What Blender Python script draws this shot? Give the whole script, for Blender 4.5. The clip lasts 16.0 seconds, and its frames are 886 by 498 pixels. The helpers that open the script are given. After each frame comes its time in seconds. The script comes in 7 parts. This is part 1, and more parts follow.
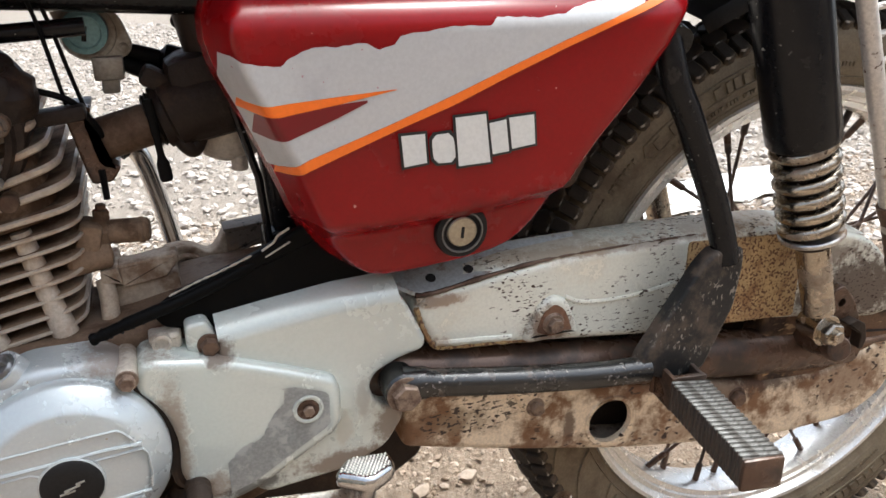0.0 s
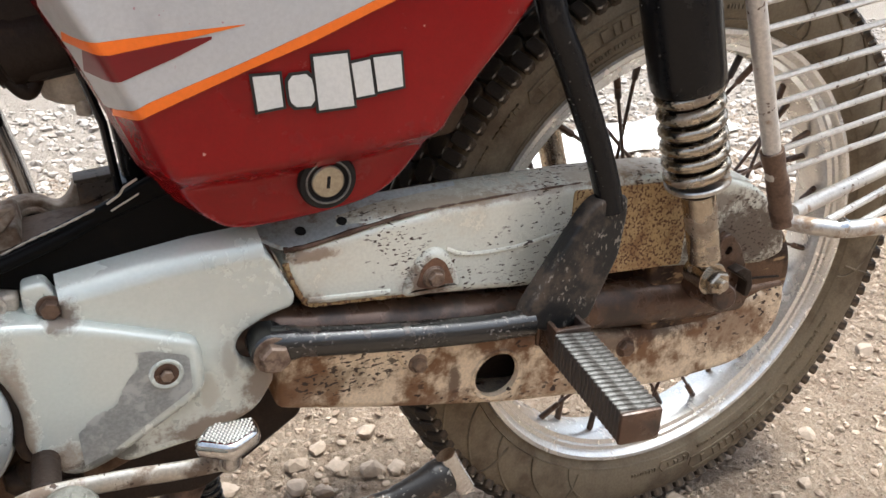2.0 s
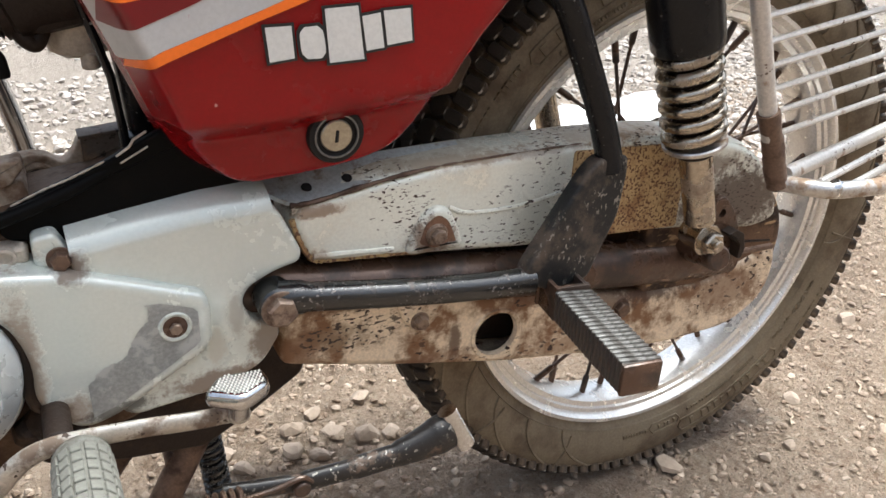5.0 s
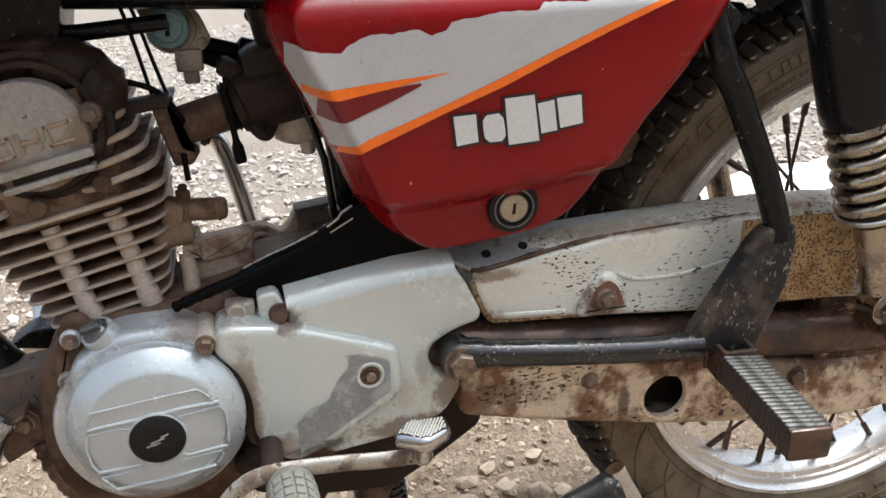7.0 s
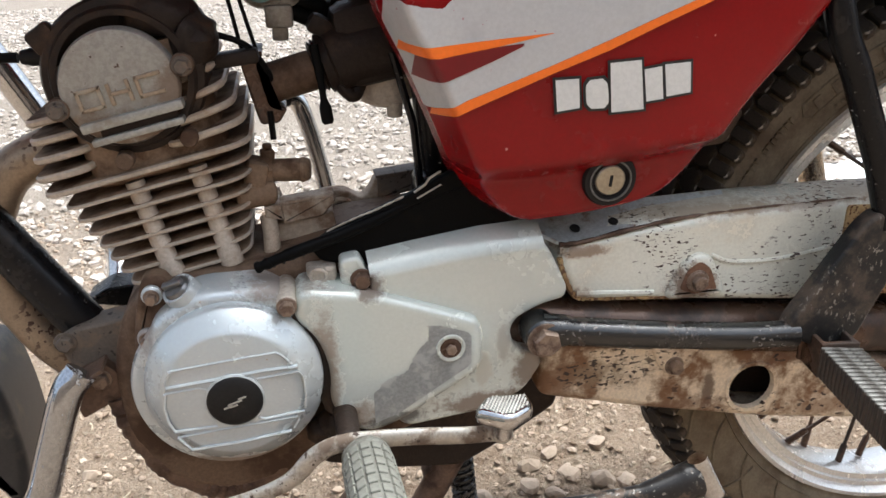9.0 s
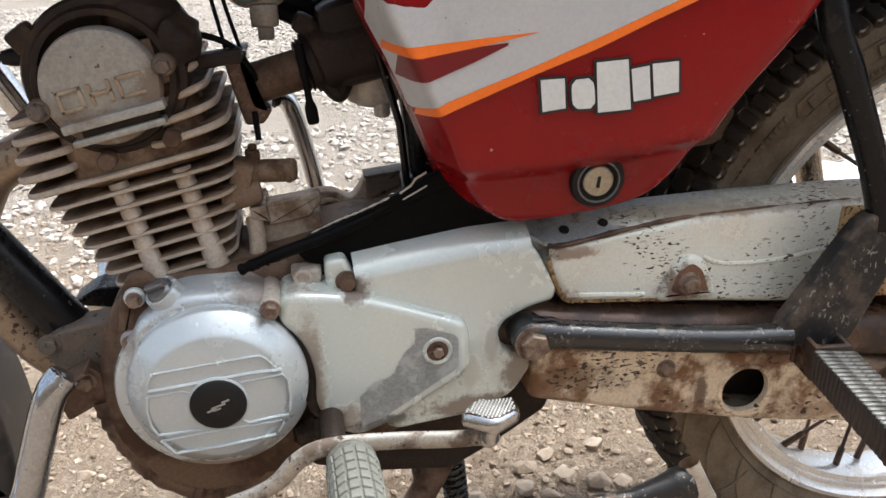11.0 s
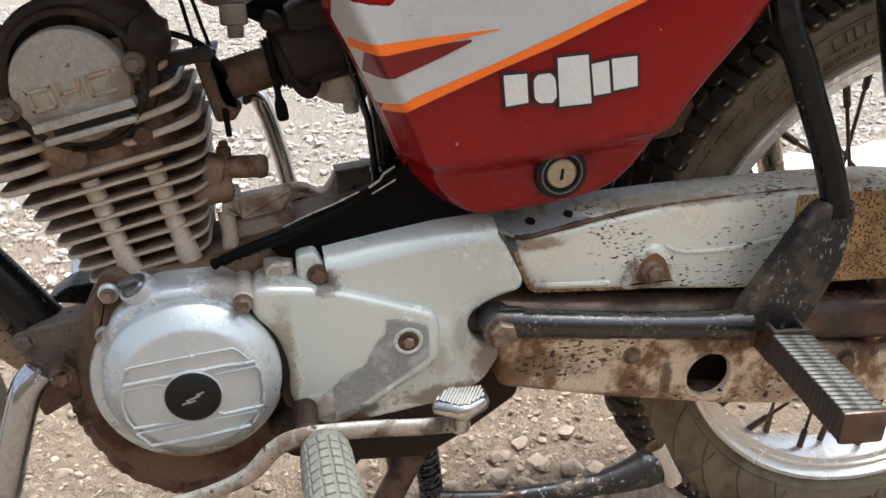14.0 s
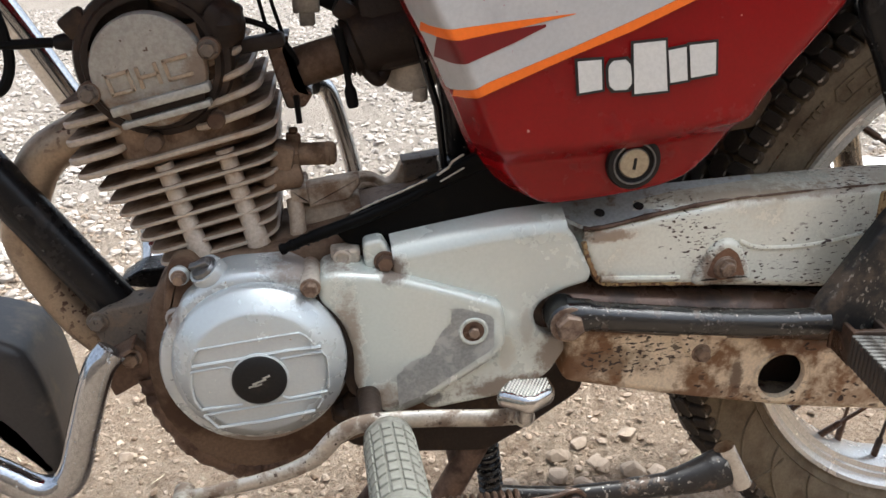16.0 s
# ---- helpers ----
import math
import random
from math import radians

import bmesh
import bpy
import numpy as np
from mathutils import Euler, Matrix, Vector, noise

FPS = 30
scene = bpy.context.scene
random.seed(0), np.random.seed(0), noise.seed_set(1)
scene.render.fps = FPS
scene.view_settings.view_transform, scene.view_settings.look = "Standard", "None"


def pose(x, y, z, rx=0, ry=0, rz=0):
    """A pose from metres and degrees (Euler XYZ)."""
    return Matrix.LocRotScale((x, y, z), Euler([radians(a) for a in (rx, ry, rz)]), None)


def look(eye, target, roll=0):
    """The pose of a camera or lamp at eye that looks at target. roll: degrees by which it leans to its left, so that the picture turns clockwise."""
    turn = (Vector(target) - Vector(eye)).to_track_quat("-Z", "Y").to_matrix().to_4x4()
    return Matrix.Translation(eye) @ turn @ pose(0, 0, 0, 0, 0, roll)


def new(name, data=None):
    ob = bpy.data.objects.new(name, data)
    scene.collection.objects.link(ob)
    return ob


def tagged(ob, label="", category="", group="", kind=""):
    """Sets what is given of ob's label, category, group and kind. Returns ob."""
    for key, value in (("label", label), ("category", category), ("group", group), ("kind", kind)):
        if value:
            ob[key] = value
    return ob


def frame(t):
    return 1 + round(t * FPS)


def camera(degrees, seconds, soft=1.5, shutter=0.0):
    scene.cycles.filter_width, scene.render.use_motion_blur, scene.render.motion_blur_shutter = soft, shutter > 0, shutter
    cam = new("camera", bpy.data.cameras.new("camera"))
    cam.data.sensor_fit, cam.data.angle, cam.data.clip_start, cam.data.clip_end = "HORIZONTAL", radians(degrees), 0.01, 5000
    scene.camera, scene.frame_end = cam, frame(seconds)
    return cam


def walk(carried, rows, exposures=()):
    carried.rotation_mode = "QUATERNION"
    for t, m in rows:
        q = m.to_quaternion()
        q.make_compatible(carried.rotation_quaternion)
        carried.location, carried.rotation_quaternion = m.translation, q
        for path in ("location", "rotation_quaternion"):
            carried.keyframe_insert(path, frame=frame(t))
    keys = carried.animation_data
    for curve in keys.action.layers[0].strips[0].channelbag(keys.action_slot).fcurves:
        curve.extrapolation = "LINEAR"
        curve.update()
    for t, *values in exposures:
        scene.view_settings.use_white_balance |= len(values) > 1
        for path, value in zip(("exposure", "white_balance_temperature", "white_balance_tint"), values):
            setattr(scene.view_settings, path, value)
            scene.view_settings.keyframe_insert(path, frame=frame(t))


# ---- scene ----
cam = camera(56.38, 16.0, soft=1.5)
# seconds, place in metres, Euler angles in degrees; the rear axle stands over the origin, the bike's front is towards -x
PATH = [
    (0.0, -0.5708, -0.6084, 0.6515, 68.768, -0.290, -19.971),
    (0.5, -0.5455, -0.6023, 0.6503, 68.217, -1.012, -23.166),
    (1.0, -0.5341, -0.5954, 0.6451, 67.949, -1.366, -24.765),
    (1.5, -0.5308, -0.5971, 0.6446, 67.485, -1.503, -25.141),
    (2.0, -0.5258, -0.5935, 0.6406, 65.390, -1.717, -25.021),
    (2.5, -0.4891, -0.5851, 0.6277, 63.331, -2.256, -27.767),
    (3.0, -0.4917, -0.5852, 0.6215, 62.373, -3.256, -29.829),
    (3.2, -0.4905, -0.5819, 0.6222, 62.440, -3.115, -30.182),
    (5.3, -0.5508, -0.6021, 0.6303, 64.226, -1.955, -24.579),
    (5.5, -0.5443, -0.6045, 0.6355, 64.191, -1.499, -23.276),
    (6.0, -0.5429, -0.6238, 0.6435, 66.101, 0.435, -20.847),
    (6.5, -0.5539, -0.6471, 0.6616, 68.263, 1.899, -17.590),
    (7.0, -0.5637, -0.6477, 0.6494, 68.566, 1.794, -14.767),
    (7.5, -0.5721, -0.6447, 0.6404, 68.010, 1.131, -13.283),
    (8.0, -0.5779, -0.6351, 0.6340, 67.774, 0.777, -12.834),
    (8.5, -0.5840, -0.6306, 0.6318, 67.692, 0.820, -11.830),
    (8.7, -0.5895, -0.6279, 0.6318, 67.679, 0.710, -11.174),
    (10.8, -0.5788, -0.6205, 0.6341, 67.331, 0.634, -10.451),
    (11.0, -0.5736, -0.6206, 0.6318, 67.464, 0.842, -10.423),
    (11.5, -0.5647, -0.6239, 0.6353, 67.069, 1.001, -11.620),
    (12.0, -0.5686, -0.6183, 0.6189, 66.259, 0.738, -12.871),
    (12.5, -0.5686, -0.6200, 0.6192, 66.057, 0.340, -13.633),
    (13.0, -0.5655, -0.6203, 0.6214, 66.110, 0.339, -13.707),
    (13.5, -0.5681, -0.6282, 0.6320, 65.645, 0.202, -13.737),
    (14.0, -0.5697, -0.6355, 0.6346, 67.154, 0.980, -12.109),
    (14.5, -0.5889, -0.6495, 0.6361, 68.406, 1.476, -9.160),
    (15.0, -0.5896, -0.6494, 0.6323, 68.447, 1.483, -8.011),
    (15.5, -0.5807, -0.6373, 0.6254, 68.066, 1.443, -8.076),
    (16.0, -0.5787, -0.6326, 0.6235, 67.453, 1.403, -8.217),
]
walk(cam, [(t, pose(x, y, z, rx, ry, rz)) for t, x, y, z, rx, ry, rz in PATH], [(0.0, 0.86, 5950, 6), (2.0, 0.90, 5950, 6), (3.0, 0.90, 5950, 6), (5.3, 0.79, 5950, 6), (7.0, 0.67, 5950, 6), (8.7, 0.80, 5950, 6), (12.5, 0.76, 5950, 6), (16.0, 0.76, 5950, 6)])

# ---- light: a veiled sun nearly overhead and a bright hazy sky ----
SUN_FROM = Vector((0.28, 0.02, 1.0)).normalized()
world = bpy.data.worlds.new("sky")
scene.world = world
world.use_nodes = True
wn = world.node_tree.nodes
sky = wn.new("ShaderNodeTexSky")
sky.sky_type = "NISHITA"
sky.sun_disc = False
sky.sun_elevation = math.asin(SUN_FROM.z)
sky.sun_rotation = math.atan2(SUN_FROM.x, SUN_FROM.y)
sky.dust_density = 6.0
sky.air_density = 0.7
wn["Background"].inputs["Strength"].default_value = 0.21
haze = wn.new("ShaderNodeHueSaturation")
haze.inputs["Saturation"].default_value = 0.45
world.node_tree.links.new(sky.outputs[0], haze.inputs["Color"])
world.node_tree.links.new(haze.outputs[0], wn["Background"].inputs["Color"])
sun_data = bpy.data.lights.new("sun", "SUN")
sun_data.energy = 3.3
sun_data.angle = radians(16)
sun_data.color = (1.0, 0.94, 0.84)
sun = new("sun", sun_data)
sun.matrix_world = look(SUN_FROM * 20, (0, 0, 0))

# ---- materials ----
def mat(name, col, rough=0.5, metal=0.0, var=None, var_scale=8.0, lo=0.45, hi=0.65, spots=None, spot_scale=120.0, slo=0.62, shi=0.66,
        spot_rough=0.8, spot_metal=0.0, mask_scale=0.0, fine=0.12, fine_scale=400.0, bump=0.15, bump_scale=500.0, coat=0.0, dist=0.0015, stains=(), stretch=(1, 1, 1), spec=0.5, specks=()):
    """Paint or metal with large stains (var), small chips or specks (spots) and a fine grain."""
    m = bpy.data.materials.new(name)
    m.use_nodes = True
    nt = m.node_tree
    n, link = nt.nodes, nt.links.new
    b = n["Principled BSDF"]
    tc = n.new("ShaderNodeTexCoord")

    mp = n.new("ShaderNodeMapping")
    mp.inputs["Scale"].default_value = stretch
    link(tc.outputs["Object"], mp.inputs["Vector"])

    def noise(scale, detail=5.0, rough_=0.6, vector=None):
        t = n.new("ShaderNodeTexNoise")
        t.inputs["Scale"].default_value, t.inputs["Detail"].default_value, t.inputs["Roughness"].default_value = scale, detail, rough_
        link(vector or tc.outputs["Object"], t.inputs["Vector"])
        return t.outputs["Fac"]

    def calc(kind, a, z):
        x = n.new("ShaderNodeMath")
        x.operation = kind
        for i, value in enumerate((a, z)):
            if hasattr(value, "is_linked"):
                link(value, x.inputs[i])
            else:
                x.inputs[i].default_value = value
        return x.outputs[0]

    def ramp(fac, a, z):
        r = n.new("ShaderNodeMapRange")
        r.interpolation_type = "SMOOTHSTEP"
        r.inputs["From Min"].default_value, r.inputs["From Max"].default_value = a, z
        link(fac, r.inputs["Value"])
        return r.outputs["Result"]

    def mix(fac, a, z, kind="RGBA"):
        x = n.new("ShaderNodeMix")
        x.data_type = kind
        k = {"RGBA": (6, 7, 2), "FLOAT": (2, 3, 0)}[kind]
        link(fac, x.inputs[0])
        for i, value in ((k[0], a), (k[1], z)):
            if hasattr(value, "is_linked"):
                link(value, x.inputs[i])
            else:
                x.inputs[i].default_value = (*value, 1) if kind == "RGBA" else value
        return x.outputs[k[2]]

    colour, r_out, m_out = None, rough, metal
    grain = ramp(noise(fine_scale, 3.0), 0.3, 0.7)
    colour = mix(grain, tuple(c * (1 - fine) for c in col), tuple(min(1, c * (1 + fine)) for c in col))
    if var:
        f = ramp(noise(var_scale, 8.0, 0.65), lo, hi)
        colour = mix(f, colour, var)
        r_out = mix(f, rough, min(1, rough + 0.3), "FLOAT")
        m_out = mix(f, metal, 0.0, "FLOAT")
    if stains:
        sep = n.new("ShaderNodeSeparateXYZ")
        link(tc.outputs["Object"], sep.inputs[0])
        ragged = noise(120.0, 8.0, 0.78)
        for cx, cz, rx, rz, tint, most in stains:
            u = calc("MULTIPLY", calc("SUBTRACT", sep.outputs[0], cx), 1 / rx)
            v = calc("MULTIPLY", calc("SUBTRACT", sep.outputs[2], cz), 1 / rz)
            d = calc("SQRT", calc("ADD", calc("MULTIPLY", u, u), calc("MULTIPLY", v, v)), 0.0)
            d = calc("ADD", d, calc("MULTIPLY", calc("SUBTRACT", ragged, 0.5), 2.2))
            f = calc("MULTIPLY", ramp(d, 1.15, 0.50), most * 0.95)
            colour = mix(f, colour, tint)
            r_out = mix(f, r_out, 0.75, "FLOAT")
            m_out = mix(f, m_out, 0.0, "FLOAT")
    if spots:
        f = ramp(noise(spot_scale, 2.0, 0.5, mp.outputs[0]), slo, shi)
        if mask_scale:
            g = ramp(noise(mask_scale, 3.0, 0.5), 0.46, 0.58)
            x = n.new("ShaderNodeMath")
            x.operation = "MULTIPLY"
            link(f, x.inputs[0]), link(g, x.inputs[1])
            f = x.outputs[0]
        colour = mix(f, colour, spots)
        r_out = mix(f, r_out, spot_rough, "FLOAT")
        m_out = mix(f, m_out, spot_metal, "FLOAT")
    for cx, cz, rx, rz, level in specks:
        sep = n.new("ShaderNodeSeparateXYZ")
        link(tc.outputs["Object"], sep.inputs[0])
        u = calc("MULTIPLY", calc("SUBTRACT", sep.outputs[0], cx), 1 / rx)
        v = calc("MULTIPLY", calc("SUBTRACT", sep.outputs[2], cz), 1 / rz)
        d = calc("SQRT", calc("ADD", calc("MULTIPLY", u, u), calc("MULTIPLY", v, v)), 0.0)
        f = calc("MULTIPLY", ramp(d, 1.0, 0.6), ramp(noise(300.0, 2.0, 0.5, mp.outputs[0]), level, level + 0.04))
        colour = mix(f, colour, (0.045, 0.028, 0.02))
    link(colour, b.inputs["Base Color"])
    for value, slot in ((r_out, "Roughness"), (m_out, "Metallic")):
        if hasattr(value, "is_linked"):
            link(value, b.inputs[slot])
        else:
            b.inputs[slot].default_value = value
    b.inputs["Coat Weight"].default_value = coat
    b.inputs["Specular IOR Level"].default_value = spec
    b.inputs["Coat Roughness"].default_value = 0.12
    if bump:
        bp = n.new("ShaderNodeBump")
        bp.inputs["Strength"].default_value, bp.inputs["Distance"].default_value = bump, dist
        link(noise(bump_scale, 4.0), bp.inputs["Height"])
        link(bp.outputs[0], b.inputs["Normal"])
    return m


BROWN = (0.17, 0.10, 0.055)
BLACK = (0.03, 0.022, 0.017)
red_paint = mat("red_paint", (0.215, 0.0022, 0.0038), 0.24, 0.0, (0.14, 0.0025, 0.004), 14, 0.5, 0.8, (0.5, 0.25, 0.22), 120, 0.76, 0.78, bump=0.010, coat=0.12, fine=0.04, spec=0.28)
dark_red = mat("dark_red_sticker", (0.15, 0.005, 0.008), 0.3, bump=0.02, fine=0.04)
silver_sticker = mat("silver_sticker", (0.50, 0.50, 0.50), 0.36, 0.15, (0.42, 0.41, 0.41), 26, 0.5, 0.75, (0.4, 0.22, 0.24), 200, 0.70, 0.74, mask_scale=14, bump=0.03, fine=0.04)
orange_sticker = mat("orange_sticker", (0.85, 0.17, 0.012), 0.36, bump=0.02, fine=0.04)
white_sticker = mat("white_sticker", (0.62, 0.61, 0.58), 0.4, spots=(0.35, 0.16, 0.15), spot_scale=160, slo=0.74, shi=0.77, bump=0.02, fine=0.05)
black_sticker = mat("black_sticker", (0.012, 0.012, 0.013), 0.4, bump=0.02)
silver_paint = mat("silver_paint", (0.52, 0.560, 0.570), 0.27, 0.40, (0.47, 0.495, 0.495), 14, 0.5, 0.8, (0.2, 0.15, 0.1), 300, 0.76, 0.79, bump=0.012, fine=0.03,
                   stains=[(-0.640, 0.262, 0.05, 0.012, BROWN, 0.8), (-0.600, 0.395, 0.03, 0.010, BROWN, 0.7), (-0.700, 0.372, 0.012, 0.018, BROWN, 0.6)])
cover_paint = mat("cover_paint", (0.635, 0.675, 0.625), 0.26, 0.25, (0.56, 0.565, 0.505), 12, 0.52, 0.78, (0.1, 0.06, 0.035), 160, 0.76, 0.79, bump=0.012, fine=0.03,
                  stains=[(-0.695, 0.503, 0.045, 0.014, BROWN, 0.7), (-0.66, 0.525, 0.012, 0.02, BROWN, 0.6), (-0.725, 0.52, 0.012, 0.012, BROWN, 0.6), (-0.578, 0.325, 0.011, 0.065, (0.22, 0.14, 0.08), 0.75), (-0.560, 0.292, 0.020, 0.012, (0.24, 0.15, 0.085), 0.7), (-0.572, 0.286, 0.020, 0.016, (0.12, 0.065, 0.035), 0.9), (-0.528, 0.283, 0.022, 0.010, BLACK, 0.8), (-0.455, 0.285, 0.045, 0.011, BROWN, 0.85), (-0.427, 0.312, 0.014, 0.020, BROWN, 0.8), (-0.447, 0.335, 0.006, 0.018, BROWN, 0.4), (-0.543, 0.390, 0.012, 0.010, (0.12, 0.065, 0.035), 0.85), (-0.590, 0.398, 0.03, 0.006, BROWN, 0.7), (-0.462, 0.312, 0.008, 0.016, (0.4, 0.3, 0.18), 0.35)])
bare_alloy = mat("bare_alloy", (0.42, 0.42, 0.39), 0.42, 0.6, (0.26, 0.22, 0.17), 40, 0.45, 0.7, bump=0.06)
case_paint = mat("case_paint", (0.79, 0.80, 0.71), 0.20, 0.12, (0.58, 0.49, 0.36), 11, 0.53, 0.78, (0.05, 0.028, 0.018), 420, 0.595, 0.625, mask_scale=20, bump=0.03, fine=0.05, stretch=(0.5, 1, 1.2), specks=[(-0.32, 0.385, 0.03, 0.02, 0.63), (-0.21, 0.375, 0.05, 0.03, 0.615)],
                 stains=[(-0.118, 0.372, 0.052, 0.055, (0.30, 0.19, 0.09), 0.85), (-0.13, 0.375, 0.035, 0.04, (0.10, 0.05, 0.025), 0.55), (0.020, 0.345, 0.085, 0.040, (0.075, 0.042, 0.026), 0.95), (-0.03, 0.385, 0.06, 0.014, (0.13, 0.08, 0.05), 0.8), (-0.10, 0.424, 0.12, 0.006, (0.30, 0.18, 0.09), 0.6), (-0.25, 0.418, 0.12, 0.004, (0.2, 0.1, 0.05), 0.5), (-0.384, 0.396, 0.024, 0.006, (0.24, 0.13, 0.06), 0.8), (-0.295, 0.363, 0.022, 0.018, (0.13, 0.065, 0.032), 0.9), (-0.39, 0.358, 0.02, 0.010, (0.24, 0.14, 0.07), 0.7), (-0.30, 0.420, 0.09, 0.008, (0.30, 0.22, 0.13), 0.55), (-0.200, 0.360, 0.03, 0.03, (0.35, 0.34, 0.27), 0.5)])
case_dirty = mat("case_dirty", (0.72, 0.60, 0.44), 0.36, 0.1, (0.19, 0.095, 0.042), 22, 0.45, 0.60, (0.04, 0.022, 0.015), 220, 0.60, 0.63, mask_scale=18, bump=0.05, stretch=(0.6, 1, 1.2), specks=[(-0.362, 0.289, 0.050, 0.018, 0.545), (-0.34, 0.30, 0.07, 0.02, 0.60)],
                 stains=[(-0.365, 0.290, 0.035, 0.012, (0.34, 0.29, 0.20), 0.35), (-0.355, 0.320, 0.07, 0.010, (0.15, 0.075, 0.035), 0.85), (-0.20, 0.300, 0.05, 0.014, (0.2, 0.1, 0.05), 0.8), (-0.06, 0.275, 0.05, 0.022, (0.07, 0.035, 0.02), 0.9), (0.03, 0.25, 0.05, 0.03, (0.2, 0.11, 0.06), 0.75), (-0.40, 0.285, 0.02, 0.03, (0.19, 0.1, 0.05), 0.8), (-0.15, 0.232, 0.06, 0.010, (0.22, 0.12, 0.06), 0.7), (-0.268, 0.262, 0.006, 0.022, (0.09, 0.045, 0.025), 0.9), (-0.12, 0.265, 0.05, 0.018, (0.09, 0.045, 0.025), 0.85), (-0.30, 0.317, 0.10, 0.006, (0.15, 0.075, 0.04), 0.8), (-0.33, 0.252, 0.09, 0.006, (0.20, 0.11, 0.06), 0.7), (-0.20, 0.285, 0.05, 0.006, (0.16, 0.08, 0.04), 0.7)])
fin_alloy = mat("fin_alloy", (0.47, 0.40, 0.32), 0.5, 0.2, (0.34, 0.23, 0.15), 20, 0.47, 0.68, bump=0.12)
grimy_alloy = mat("grimy_alloy", (0.15, 0.10, 0.066), 0.6, 0.1, (0.07, 0.04, 0.025), 24, 0.4, 0.62, bump=0.3, spec=0.25)
dusty_alloy = mat("dusty_alloy", (0.50, 0.45, 0.38), 0.6, 0.2, (0.22, 0.145, 0.09), 26, 0.46, 0.68, bump=0.15)
grease = mat("greasy_grime", (0.026, 0.018, 0.014), 0.5, 0.0, (0.07, 0.043, 0.027), 40, 0.5, 0.72, bump=0.5, bump_scale=220, spec=0.20)
black_paint = mat("black_paint", (0.008, 0.008, 0.009), 0.25, 0.0, (0.045, 0.036, 0.03), 20, 0.55, 0.78, (0.30, 0.28, 0.25), 260, 0.70, 0.73, mask_scale=25, bump=0.05, coat=0.0, spec=0.25)
worn_black = mat("worn_black_paint", (0.010, 0.010, 0.010), 0.24, 0.0, (0.075, 0.048, 0.033), 34, 0.55, 0.70, (0.17, 0.15, 0.135), 380, 0.62, 0.70, 0.4, 0.3, mask_scale=30, bump=0.14, spec=0.8, stretch=(0.7, 1, 1))
muddy_guard = mat("muddy_guard", (0.075, 0.052, 0.034), 0.6, 0.0, (0.028, 0.020, 0.015), 26, 0.45, 0.65, bump=0.2, spec=0.2)
rubber = mat("black_rubber", (0.011, 0.010, 0.010), 0.55, 0.0, (0.06, 0.043, 0.032), 30, 0.52, 0.78, bump=0.15, spec=0.25)
peg_black = mat("worn_peg_rubber", (0.050, 0.042, 0.036), 0.4, 0.0, (0.10, 0.07, 0.05), 60, 0.45, 0.7, bump=0.2, spec=0.35)
dusty_rubber = mat("dusty_rubber", (0.185, 0.148, 0.100), 0.6, 0.0, (0.10, 0.074, 0.050), 14, 0.45, 0.68, bump=0.2, spec=0.20)
peg_rubber = mat("grey_peg_rubber", (0.15, 0.15, 0.13), 0.7, 0.0, (0.09, 0.08, 0.065), 30, 0.5, 0.7, bump=0.2)
tread_rubber = mat("tread_rubber", (0.040, 0.033, 0.027), 0.6, 0.0, (0.13, 0.095, 0.065), 30, 0.50, 0.70, bump=0.3, spec=0.15)
dusty_edge = mat("dusty_tread_edge", (0.50, 0.45, 0.38), 0.8, 0.0, (0.07, 0.055, 0.042), 60, 0.45, 0.6, bump=0.2, spec=0.1)
chrome = mat("chrome", (0.58, 0.58, 0.58), 0.16, 1.0, (0.4, 0.34, 0.27), 30, 0.62, 0.8, (0.1, 0.06, 0.04), 200, 0.72, 0.75, mask_scale=18, bump=0.02)
worn_chrome = mat("worn_chrome", (0.56, 0.54, 0.51), 0.28, 0.9, (0.24, 0.155, 0.09), 34, 0.48, 0.62, (0.09, 0.05, 0.03), 220, 0.66, 0.69, mask_scale=14, bump=0.05)
chipped_white = mat("chipped_white_paint", (0.56, 0.53, 0.49), 0.30, 0.4, (0.26, 0.17, 0.11), 50, 0.58, 0.70, (0.09, 0.05, 0.03), 200, 0.62, 0.66, mask_scale=20, bump=0.1)
rim_chrome = mat("rim_chrome", (0.80, 0.785, 0.75), 0.26, 0.6, (0.46, 0.38, 0.29), 36, 0.55, 0.80, bump=0.03)
rusty_pipe = mat("rusty_pipe", (0.34, 0.26, 0.18), 0.40, 0.5, (0.20, 0.13, 0.075), 16, 0.50, 0.70, (0.07, 0.035, 0.022), 200, 0.54, 0.6, mask_scale=14, bump=0.12)
rusty_steel = mat("rusty_steel", (0.15, 0.098, 0.070), 0.45, 0.4, (0.055, 0.03, 0.02), 40, 0.45, 0.65, bump=0.25, spec=0.30)
brown_steel = mat("brown_steel", (0.105, 0.062, 0.042), 0.24, 0.35, (0.035, 0.022, 0.016), 26, 0.45, 0.62, bump=0.12)
brass = mat("lock_metal", (0.40, 0.365, 0.29), 0.35, 0.9, bump=0.05)
blue_plastic = mat("faded_blue_plastic", (0.22, 0.40, 0.43), 0.5, bump=0.04)
dull_zinc = mat("dull_zinc", (0.36, 0.34, 0.3), 0.45, 0.5, (0.2, 0.16, 0.12), 60, 0.45, 0.7, bump=0.15)
steel_strip = mat("steel_strip", (0.47, 0.50, 0.505), 0.35, 0.25, (0.2, 0.12, 0.07), 45, 0.5, 0.68, bump=0.06)
hole_black = mat("deep_black", (0.006, 0.005, 0.005), 0.9, bump=0.0)
